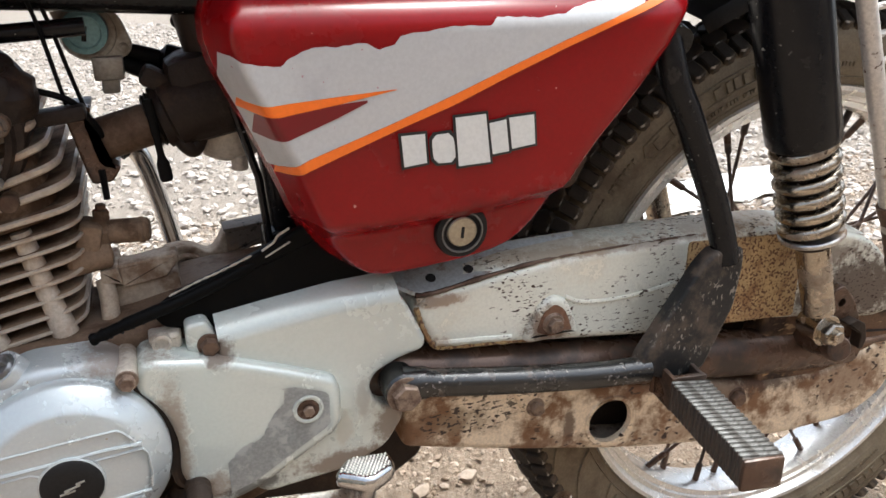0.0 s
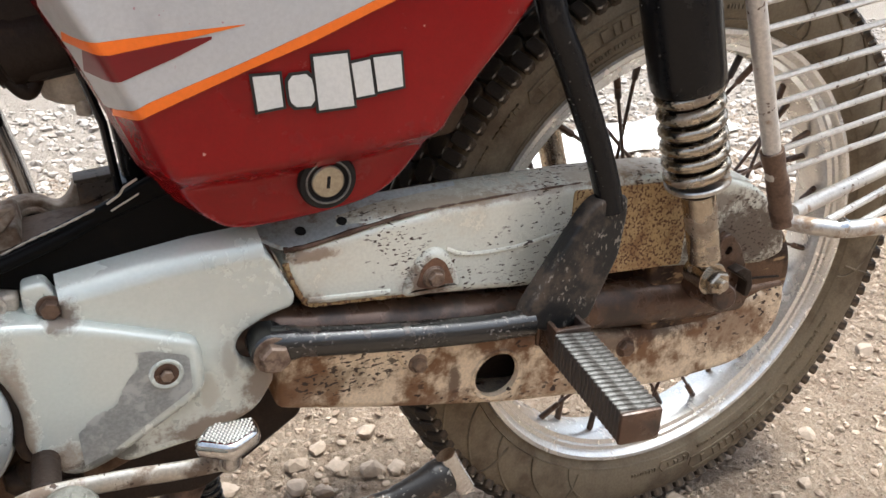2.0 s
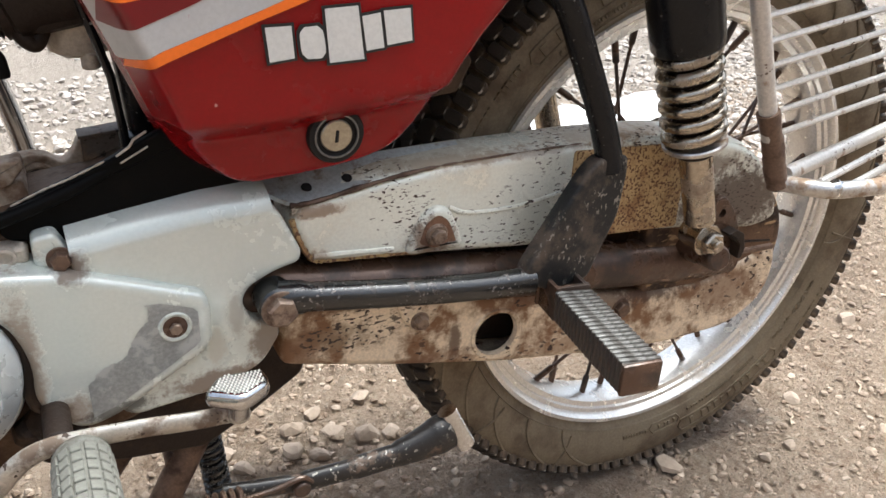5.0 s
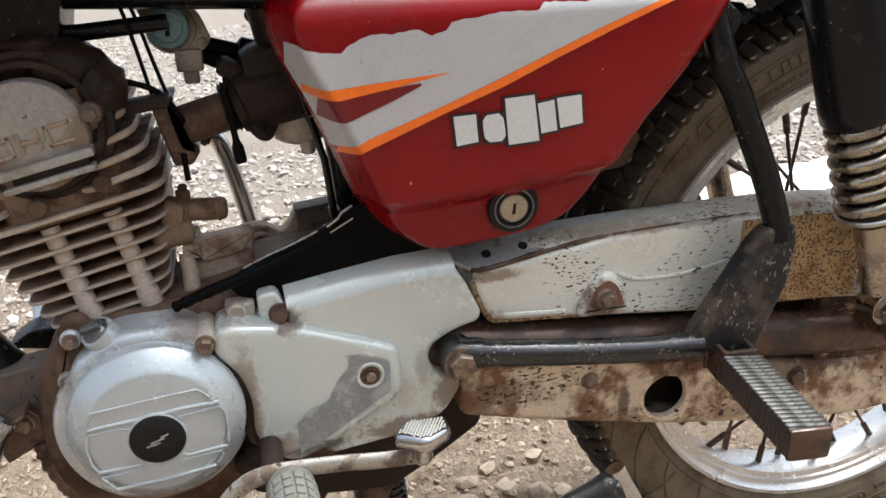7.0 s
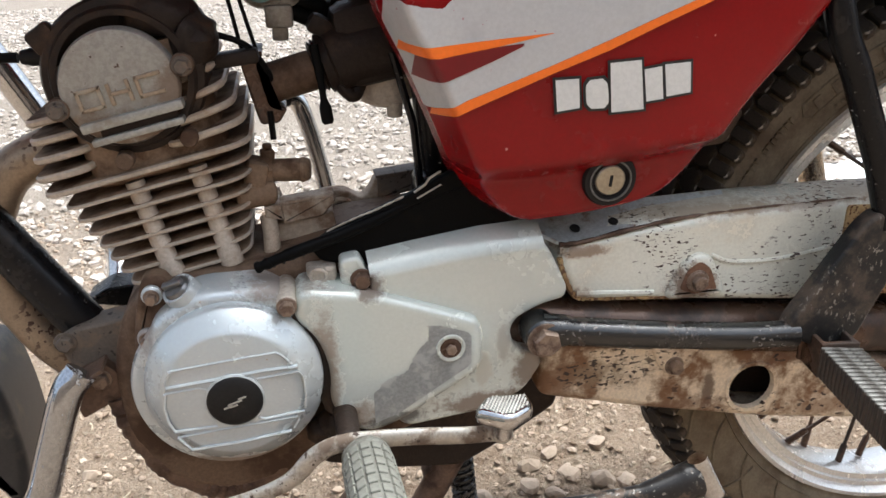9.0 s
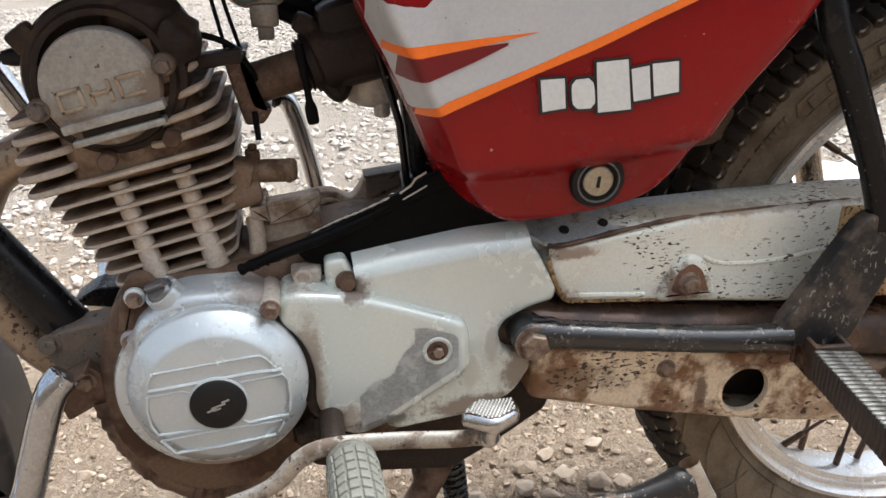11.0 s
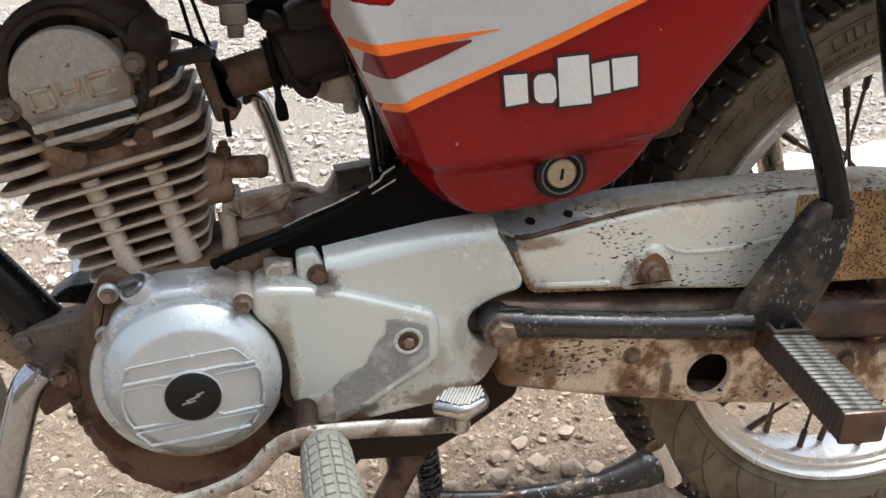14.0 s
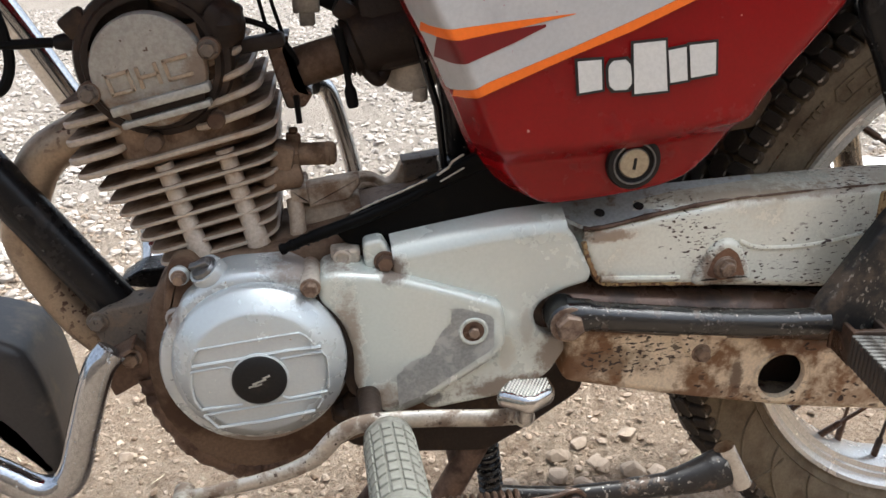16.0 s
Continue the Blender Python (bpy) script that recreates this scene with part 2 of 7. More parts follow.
pad_alloy = mat("pad_alloy", (0.60, 0.58, 0.54), 0.38, 0.5, (0.36, 0.32, 0.27), 60, 0.5, 0.7, bump=0.05)
plaster = mat("plaster", (0.40, 0.33, 0.26), 0.9, 0.0, (0.30, 0.24, 0.18), 2.0, 0.4, 0.7, bump=0.3, bump_scale=60, dist=0.004)
flap_plastic = mat("flap_plastic", (0.030, 0.030, 0.031), 0.34, 0.0, (0.16, 0.135, 0.10), 18, 0.50, 0.72, bump=0.08, spec=0.5)
rust_stain = mat("rust_stain", (0.20, 0.105, 0.062), 0.6, 0.1, (0.11, 0.058, 0.036), 80, 0.45, 0.65, bump=0.2)
rusty_bolt = mat("rusty_bolt", (0.24, 0.175, 0.130), 0.40, 0.4, (0.10, 0.058, 0.038), 120, 0.45, 0.65, bump=0.2)
loom_black = mat("loom_plastic", (0.004, 0.004, 0.004), 0.45, 0.0, (0.010, 0.008, 0.006), 40, 0.55, 0.75, bump=0.15, spec=0.06)
cable_black = mat("cable_black", (0.005, 0.005, 0.005), 0.55, bump=0.06, spec=0.10)
paint_patch = mat("worn_patch", (0.30, 0.31, 0.30), 0.42, 0.3, (0.40, 0.40, 0.375), 70, 0.50, 0.62, bump=0.04)
white_sheet = mat("white_plastic", (0.8, 0.8, 0.78), 0.45, 0.0, (0.7, 0.69, 0.66), 6, 0.45, 0.7, bump=0.1)
fin_dirt = mat("fin_dirt", (0.24, 0.165, 0.11), 0.8, 0.0, (0.085, 0.05, 0.03), 26, 0.42, 0.62, bump=0.3, spec=0.2)
flaked_chrome = mat("flaked_chrome", (0.46, 0.48, 0.51), 0.12, 1.0, (0.40, 0.40, 0.39), 50, 0.60, 0.68, (0.10, 0.06, 0.04), 160, 0.68, 0.72, bump=0.06)
case_rust = mat("case_rust", (0.46, 0.32, 0.155), 0.45, 0.1, (0.28, 0.16, 0.07), 34, 0.44, 0.62, (0.12, 0.056, 0.028), 520, 0.52, 0.60, bump=0.12, stretch=(0.8, 1, 0.8))
worn_rib = mat("worn_rib_rubber", (0.125, 0.122, 0.113), 0.45, 0.0, (0.035, 0.029, 0.024), 60, 0.42, 0.56, bump=0.2, spec=0.4)
dusty_dark = mat("dusty_dark_alloy", (0.44, 0.36, 0.275), 0.6, 0.15, (0.19, 0.12, 0.075), 30, 0.44, 0.62, bump=0.2, spec=0.3)
scuffed_black = mat("scuffed_black", (0.022, 0.020, 0.019), 0.35, 0.1, (0.13, 0.09, 0.065), 50, 0.53, 0.64, (0.30, 0.28, 0.25), 260, 0.60, 0.66, 0.4, 0.6, mask_scale=26, bump=0.12, spec=0.4)
tarnished = mat("tarnished_chrome", (0.44, 0.39, 0.32), 0.20, 1.0, (0.22, 0.16, 0.11), 36, 0.5, 0.7, (0.06, 0.035, 0.02), 200, 0.66, 0.7, bump=0.04)
lever_steel = mat("lever_steel", (0.46, 0.43, 0.38), 0.34, 0.7, (0.15, 0.11, 0.08), 45, 0.46, 0.60, (0.06, 0.04, 0.03), 200, 0.64, 0.68, bump=0.06)
seat_vinyl = mat("seat_vinyl", (0.012, 0.012, 0.012), 0.6, bump=0.2)
cam_paint = mat("cam_cover_paint", (0.36, 0.345, 0.305), 0.45, 0.25, (0.25, 0.20, 0.15), 16, 0.45, 0.7, (0.10, 0.06, 0.04), 200, 0.70, 0.74, bump=0.03, stains=[(-0.695, 0.503, 0.045, 0.012, BROWN, 0.8), (-0.66, 0.525, 0.012, 0.02, BROWN, 0.7)])
letter_stain = mat("stained_letters", (0.34, 0.26, 0.18), 0.5, 0.15, (0.40, 0.35, 0.27), 60, 0.5, 0.7, bump=0.05)
dusty_steel = mat("dusty_steel", (0.13, 0.105, 0.083), 0.65, 0.1, (0.22, 0.15, 0.10), 40, 0.48, 0.66, (0.04, 0.03, 0.025), 180, 0.62, 0.67, bump=0.12)
greasy_case = mat("greasy_case", (0.135, 0.078, 0.046), 0.45, 0.1, (0.035, 0.022, 0.016), 26, 0.46, 0.60, (0.40, 0.28, 0.16), 90, 0.57, 0.66, bump=0.25, spec=0.25, stretch=(0.6, 1, 1.4))
gusset_black = mat("gusset_black", (0.018, 0.018, 0.018), 0.34, 0.0, (0.085, 0.065, 0.05), 34, 0.48, 0.66, (0.24, 0.22, 0.19), 380, 0.58, 0.66, 0.5, 0.1, mask_scale=24, bump=0.16, spec=0.28, stretch=(1, 1, 0.6))
steel_dark = mat("dull_steel", (0.22, 0.225, 0.23), 0.3, 0.8, (0.10, 0.07, 0.05), 60, 0.5, 0.7, bump=0.06)

# ---- mesh helpers ----
def part(name, bm, material, parent, label="", sharp=38, flat=False):
    """One mesh object out of a bmesh, under a thing or a part."""
    me = bpy.data.meshes.new(name)
    bmesh.ops.recalc_face_normals(bm, faces=bm.faces)
    bm.to_mesh(me)
    bm.free()
    me.materials.append(material)
    if not flat:
        me.shade_smooth()
        me.set_sharp_from_angle(angle=radians(sharp))
    ob = new(name, me)
    ob.parent = parent
    return tagged(ob, label) if label else ob


def ring(bm, pts):
    return [bm.verts.new(p) for p in pts]


def bridge(bm, a, b, closed=True):
    n = len(a)
    for i in range(n if closed else n - 1):
        j = (i + 1) % n
        bm.faces.new((a[i], a[j], b[j], b[i]))


def glide(pts, n=8):
    """A smooth path through the points."""
    p = [Vector(q) for q in pts]
    p = [p[0] * 2 - p[1]] + p + [p[-1] * 2 - p[-2]]
    out = []
    for i in range(1, len(p) - 2):
        a, b, c, d = p[i - 1:i + 3]
        for k in range(n):
            t = k / n
            out.append(0.5 * (2 * b + (c - a) * t + (2 * a - 5 * b + 4 * c - d) * t * t + (3 * b - a - 3 * c + d) * t ** 3))
    return out + [p[-2]]


def tube(bm, pts, r, seg=14, caps=True, flatten=1.0, side=None):
    """A tube along points; r a number or one for each point. flatten squeezes it across side."""
    pts = [Vector(p) for p in pts]
    rs = r if isinstance(r, (list, tuple)) else [r] * len(pts)
    up = Vector(side) if side else None
    prev, last = None, None
    for i, p in enumerate(pts):
        t = (pts[min(i + 1, len(pts) - 1)] - pts[max(i - 1, 0)]).normalized()
        if prev is None:
            u = (up or (Vector((0, 1, 0)) if abs(t.y) < 0.9 else Vector((1, 0, 0))))
        else:
            u = prev
        u = (u - t * u.dot(t)).normalized()
        v = t.cross(u)
        prev = u
        rr = ring(bm, [p + (u * math.cos(a) * flatten + v * math.sin(a)) * rs[i] for a in (2 * math.pi * k / seg for k in range(seg))])
        if last:
            bridge(bm, last, rr)
        elif caps:
            bm.faces.new(rr[::-1])
        last = rr
    if caps:
        bm.faces.new(last)


def basis(axis):
    w = Vector(axis).normalized()
    u = w.orthogonal().normalized()
    return u, w.cross(u), w


def lathe(bm, profile, origin, axis=(0, -1, 0), seg=32, closed=False, turn=0.0):
    """Turns a profile of (radius, height along the axis)."""
    o = Vector(origin)
    u, v, w = basis(axis)
    rings = []
    for r, h in profile:
        if r < 1e-6:
            rings.append([bm.verts.new(o + w * h)])
        else:
            rings.append(ring(bm, [o + w * h + (u * math.cos(a) + v * math.sin(a)) * r for a in (turn + 2 * math.pi * k / seg for k in range(seg))]))
    pairs = list(zip(rings, rings[1:])) + ([(rings[-1], rings[0])] if closed else [])
    for a, b in pairs:
        if len(a) == 1 and len(b) == 1:
            continue
        if len(a) == 1 or len(b) == 1:
            one, many = (a[0], b) if len(a) == 1 else (b[0], a)
            for i in range(seg):
                bm.faces.new((one, many[i], many[(i + 1) % seg]))
        else:
            bridge(bm, a, b)


def cyl(bm, p0, p1, r, r1=None, seg=20, edge=0.001):
    """A closed cylinder or cone with softened rims."""
    p0, p1 = Vector(p0), Vector(p1)
    h = (p1 - p0).length
    r1 = r if r1 is None else r1
    e = min(edge, h * 0.3, r * 0.5, r1 * 0.5)
    lathe(bm, [(0, 0), (r - e, 0), (r, e), (r1, h - e), (r1 - e, h), (0, h)], p0, p1 - p0, seg)


def box(bm, centre, size, turn=None, edge=0.001):
    """A box with bevelled edges."""
    got = bmesh.ops.create_cube(bm, size=1.0)["verts"]
    m = Matrix.Translation(centre) @ (turn or Matrix()) @ Matrix.Diagonal((*size, 1))
    bmesh.ops.transform(bm, matrix=m, verts=got)
    if edge:
        bmesh.ops.bevel(bm, geom=list({e for v in got for e in v.link_edges}), offset=edge, segments=2, affect="EDGES", profile=0.5)


def hexhead(bm, p, axis, r, h, washer=True):
    """A bolt head with its washer, seated at p."""
    p, w = Vector(p), Vector(axis).normalized()
    if washer:
        cyl(bm, p, p + w * 0.0016, r * 1.3, seg=18, edge=0.0004)
    lathe(bm, [(0, 0), (r, 0), (r, h * 0.8), (r * 0.85, h), (0, h)], p + w * 0.0014, w, 6)


def soften(pts, r, n=4):
    """A polygon with rounded corners; r a number or one for each corner."""
    out = []
    k = len(pts)
    for i, p in enumerate(pts):
        rad = r[i] if isinstance(r, (list, tuple)) else r
        p, a, b = Vector(p), Vector(pts[i - 1]), Vector(pts[(i + 1) % k])
        da, db = (a - p), (b - p)
        d = min(rad, da.length * 0.45, db.length * 0.45)
        if d < 1e-5:
            out.append(p)
            continue
        s, e = p + da.normalized() * d, p + db.normalized() * d
        for j in range(n + 1):
            t = j / n
            out.append(s * (1 - t) ** 2 + p * 2 * t * (1 - t) + e * t * t)
    return out


def area(pts):
    return sum(a.x * b.y - b.x * a.y for a, b in zip(pts, pts[1:] + pts[:1])) / 2


def inset(pts, d):
    """The outline moved inwards by d."""
    out, k = [], len(pts)
    s = 1 if area(pts) > 0 else -1
    for i in range(k):
        a, p, b = pts[i - 1], pts[i], pts[(i + 1) % k]
        u, v = (p - a).normalized(), (b - p).normalized()
        nrm = Vector((-(u.y + v.y), u.x + v.x))
        c = nrm.length
        out.append(p + (nrm / c * s * d / max(0.5, c / 2) if c > 1e-6 else Vector((0, 0))))
    return out


def plate(bm, outline, back, front, edge=0.003, holes=(), steps=3):
    """A sheet or casting with outline (x, z) from y = back to y = front (nearer the camera, smaller), with a rolled front edge.
    holes: (x, z, radius)."""
    pts = [Vector(p) for p in outline]
    rings = [ring(bm, [(p.x, back, p.y) for p in pts])]
    for k in range(steps + 1):
        a = math.pi / 2 * k / steps
        q = inset(pts, edge * (1 - math.cos(a)))
        y = front + edge * (1 - math.sin(a))
        rings.append(ring(bm, [(p.x, y, p.y) for p in q]))
    q = inset(pts, edge + 0.0008)
    rings.append(ring(bm, [(p.x, front, p.y) for p in q]))
    for a, b in zip(rings, rings[1:]):
        bridge(bm, a, b)
    bm.faces.new(rings[0])
    if not holes:
        bm.faces.new(rings[-1])
        return
    edges = [e for v in rings[-1] for e in v.link_edges if e.other_vert(v) in rings[-1]]
    for x, z, r in holes:
        n = 20
        f = ring(bm, [(x + r * math.cos(2 * math.pi * i / n), front, z + r * math.sin(2 * math.pi * i / n)) for i in range(n)])
        g = ring(bm, [(v.co.x, front + min(0.005, (back - front) * 0.9), v.co.z) for v in f])
        bridge(bm, f, g)
        edges += [bm.edges.get((f[i], f[(i + 1) % n])) for i in range(n)]
    bmesh.ops.triangle_fill(bm, use_beauty=True, use_dissolve=False, edges=list(set(edges)))


def helix(p0, p1, r, turns, per=14):
    """Points of a coil from p0 to p1."""
    p0, p1 = Vector(p0), Vector(p1)
    u, v, w = basis(p1 - p0)
    n = int(turns * per)
    return [p0.lerp(p1, i / n) + (u * math.cos(2 * math.pi * i / per) + v * math.sin(2 * math.pi * i / per)) * r for i in range(n + 1)]


def M():
    return bmesh.new()


# ---- ground ----
def ground_height(x, y):
    near = max(0.0, 1 - math.hypot(x + 0.2, y - 0.6) / 5)
    h = 0.010 * noise.noise((x * 2.2, y * 2.2, 0)) + 0.006 * noise.noise((x * 7, y * 7, 3))
    fine = 0.0060 * noise.noise((x * 22, y * 22, 5)) + 0.0060 * abs(noise.noise((x * 48, y * 48, 9))) + 0.0060 * noise.noise((x * 85, y * 85, 2)) + 0.0030 * noise.noise((x * 150, y * 150, 6))
    flat = min(1.0, max(0.12, math.hypot(x, y) / 0.35))
    return near * (h + fine) * flat - 0.004 * math.exp(-(x * x + y * y) / 0.02)


def build_ground():
    bm = M()
    xs = [-400, -120, -40, -15, -8, -5] + list(np.arange(-3.6, -1.21, 0.03)) + list(np.arange(-1.2, 1.2, 0.0055)) + list(np.arange(1.21, 3.61, 0.03)) + [5, 8, 15, 40, 120, 400]
    ys = [-400, -120, -40, -15, -6, -2.5, -1.2] + list(np.arange(-0.6, -0.255, 0.0085)) + list(np.arange(-0.25, 0.9, 0.0055)) + list(np.arange(0.91, 2.2, 0.02)) + list(np.arange(2.22, 6.5, 0.06)) + [7.5, 9, 12, 18, 40, 120, 400]
    grid = [[bm.verts.new((x, y, ground_height(x, y))) for x in xs] for y in ys]
    for a, b in zip(grid, grid[1:]):
        bridge(bm, a, b, False)
    return tagged(part("ground", bm, earth, None, flat=False, sharp=180), "dry trodden brown earth yard strewn with gravel", "ground", kind="structure")


def earth_material():
    m = bpy.data.materials.new("dry_earth")
    m.use_nodes = True
    n, link = m.node_tree.nodes, m.node_tree.links.new
    b = n["Principled BSDF"]
    b.inputs["Roughness"].default_value = 0.95
    tc = n.new("ShaderNodeTexCoord")
    facs = []
    for scale, detail in ((1.3, 6), (22, 8), (160, 6), (420, 3)):
        t = n.new("ShaderNodeTexNoise")
        t.inputs["Scale"].default_value, t.inputs["Detail"].default_value, t.inputs["Roughness"].default_value = scale, detail, 0.65
        link(tc.outputs["Object"], t.inputs["Vector"])
        facs.append(t.outputs["Fac"])
    last = None
    for f, a, z in ((facs[0], (0.32, 0.230, 0.160), (0.37, 0.285, 0.212)), (facs[1], None, (0.225, 0.152, 0.100)), (facs[2], None, (0.47, 0.385, 0.295)), (facs[3], None, (0.16, 0.105, 0.068))):
        r = n.new("ShaderNodeMapRange")
        r.inputs["From Min"].default_value, r.inputs["From Max"].default_value = (0.35, 0.65) if last is None else (0.58, 0.70) if f is facs[3] else (0.5, 0.7)
        link(f, r.inputs["Value"])
        x = n.new("ShaderNodeMix")
        x.data_type = "RGBA"
        link(r.outputs[0], x.inputs[0])
        if last is None:
            x.inputs[6].default_value = (*a, 1)
        else:
            link(last, x.inputs[6])
        x.inputs[7].default_value = (*z, 1)
        last = x.outputs[2]
    # greyer gravel further back
    sep = n.new("ShaderNodeSeparateXYZ")
    link(tc.outputs["Object"], sep.inputs[0])
    back = n.new("ShaderNodeMapRange")
    back.inputs["From Min"].default_value, back.inputs["From Max"].default_value = 0.45, 1.5
    back.inputs["To Max"].default_value = 0.75
    link(sep.outputs[1], back.inputs["Value"])
    grey = n.new("ShaderNodeMix")
    grey.data_type = "RGBA"
    link(back.outputs[0], grey.inputs[0]), link(last, grey.inputs[6])
    grey.inputs[7].default_value = (0.385, 0.34, 0.295, 1)
    last = grey.outputs[2]
    link(last, b.inputs["Base Color"])
    clod = n.new("ShaderNodeTexVoronoi")
    clod.inputs["Scale"].default_value, clod.inputs["Randomness"].default_value = 105, 1.0
    warp = n.new("ShaderNodeVectorMath")
    warp.operation = "MULTIPLY_ADD"
    link(facs[1], warp.inputs[0])
    warp.inputs[1].default_value = (0.03, 0.03, 0.03)
    link(tc.outputs["Object"], warp.inputs[2])
    link(warp.outputs[0], clod.inputs["Vector"])
    cracks = n.new("ShaderNodeMath")
    cracks.operation = "SUBTRACT"
    link(facs[2], cracks.inputs[0]), link(clod.outputs["Distance"], cracks.inputs[1])
    bp = n.new("ShaderNodeBump")
    bp.inputs["Strength"].default_value, bp.inputs["Distance"].default_value = 1.0, 0.016
    link(cracks.outputs[0], bp.inputs["Height"])
    bp2 = n.new("ShaderNodeBump")
    bp2.inputs["Strength"].default_value, bp2.inputs["Distance"].default_value = 1.0, 0.005
    link(facs[3], bp2.inputs["Height"])
    link(bp.outputs[0], bp2.inputs["Normal"])
    link(bp2.outputs[0], b.inputs["Normal"])
    return m


earth = earth_material()


def stone_material(name, colours):
    m = bpy.data.materials.new(name)
    m.use_nodes = True
    n, link = m.node_tree.nodes, m.node_tree.links.new
    b = n["Principled BSDF"]
    b.inputs["Roughness"].default_value = 0.9
    g = n.new("ShaderNodeNewGeometry")
    r = n.new("ShaderNodeValToRGB")
    r.color_ramp.elements[0].color = (*colours[0], 1)
    r.color_ramp.elements[1].color = (*colours[-1], 1)
    for i, c in enumerate(colours[1:-1]):
        r.color_ramp.elements.new((i + 1) / (len(colours) - 1)).color = (*c, 1)
    link(g.outputs["Random Per Island"], r.inputs[0])
    tc = n.new("ShaderNodeTexCoord")
    t = n.new("ShaderNodeTexNoise")
    t.inputs["Scale"].default_value, t.inputs["Detail"].default_value = 150, 5
    link(tc.outputs["Object"], t.inputs["Vector"])
    x = n.new("ShaderNodeMix")
    x.data_type, x.blend_type = "RGBA", "MULTIPLY"
    x.inputs[0].default_value = 0.5
    link(r.outputs[0], x.inputs[6]), link(t.outputs["Fac"], x.inputs[7])
    x2 = n.new("ShaderNodeMix")
    x2.data_type, x2.blend_type = "RGBA", "ADD"
    x2.inputs[0].default_value = 0.25
    link(x.outputs[2], x2.inputs[6]), link(r.outputs[0], x2.inputs[7])
    link(x2.outputs[2], b.inputs["Base Color"])
    bp = n.new("ShaderNodeBump")
    bp.inputs["Strength"].default_value, bp.inputs["Distance"].default_value = 0.5, 0.002
    link(t.outputs["Fac"], bp.inputs["Height"])
    link(bp.outputs[0], b.inputs["Normal"])
    return m


gravel_stone = stone_material("gravel_stone", [(0.17, 0.118, 0.080), (0.27, 0.200, 0.145), (0.33, 0.260, 0.195), (0.23, 0.172, 0.128), (0.41, 0.335, 0.262)])
grey_stone = stone_material("grey_gravel_stone", [(0.22, 0.19, 0.16), (0.36, 0.32, 0.28), (0.43, 0.385, 0.345), (0.31, 0.27, 0.235), (0.52, 0.475, 0.43)])

ICO = bmesh.new()
bmesh.ops.create_icosphere(ICO, subdivisions=1, radius=1.0)
ICO_V = np.array([v.co[:] for v in ICO.verts])
ICO_F = np.array([[v.index for v in f.verts] for f in ICO.faces])
ICO2 = bmesh.new()
bmesh.ops.create_icosphere(ICO2, subdivisions=2, radius=1.0)
ICO2_V = np.array([v.co[:] for v in ICO2.verts])
ICO2_F = np.array([[v.index for v in f.verts] for f in ICO2.faces])


def stones(name, spots, label, rng, verts=None, faces=None, rock=None):
    """Many angular stones in one mesh. spots: rows of x, y, size."""
    verts, faces = (ICO_V, ICO_F) if verts is None else (verts, faces)
    vs, fs = [], []
    for i, (x, y, s) in enumerate(spots):
        k = rng.normal(size=3)
        k /= np.linalg.norm(k)
        a = rng.uniform(0, 6.28)
        rot = np.array(Matrix.Rotation(a, 3, Vector(k)))
        v = verts * (1 + rng.uniform(-0.28, 0.22, (len(verts), 1)))
        v = (v * np.array([1, rng.uniform(0.6, 1), rng.uniform(0.45, 0.8)])) @ rot.T * s
        v[:, 2] *= 0.75
        v += [x, y, ground_height(x, y) + s * rng.uniform(0.0, 0.35)]
        fs.append(faces + len(verts) * i)
        vs.append(v)
    me = bpy.data.meshes.new(name)
    vs, fs = np.concatenate(vs), np.concatenate(fs)
    me.from_pydata(vs.tolist(), [], fs.tolist())
    me.materials.append(rock or gravel_stone)
    return tagged(new(name, me), label, "gravel", kind="stuff")


build_ground()


def build_wall():
    """The plain house wall that closes the yard on the near side."""
    bm = M()
    box(bm, (0.0, -3.6, 1.15), (16.0, 0.25, 2.4), None, 0.01)
    tagged(part("wall_south", bm, plaster, None), "plain pale brown plastered house wall", "wall", kind="structure")


build_wall()


# ---- the motorcycle ----
bike = tagged(new("motorcycle"), "worn red motorcycle with dirty silver engine on dry earth", "motorcycle")
AXLE = Vector((0.0, 0.0, 0.295))
NEAR = (0, -1, 0)


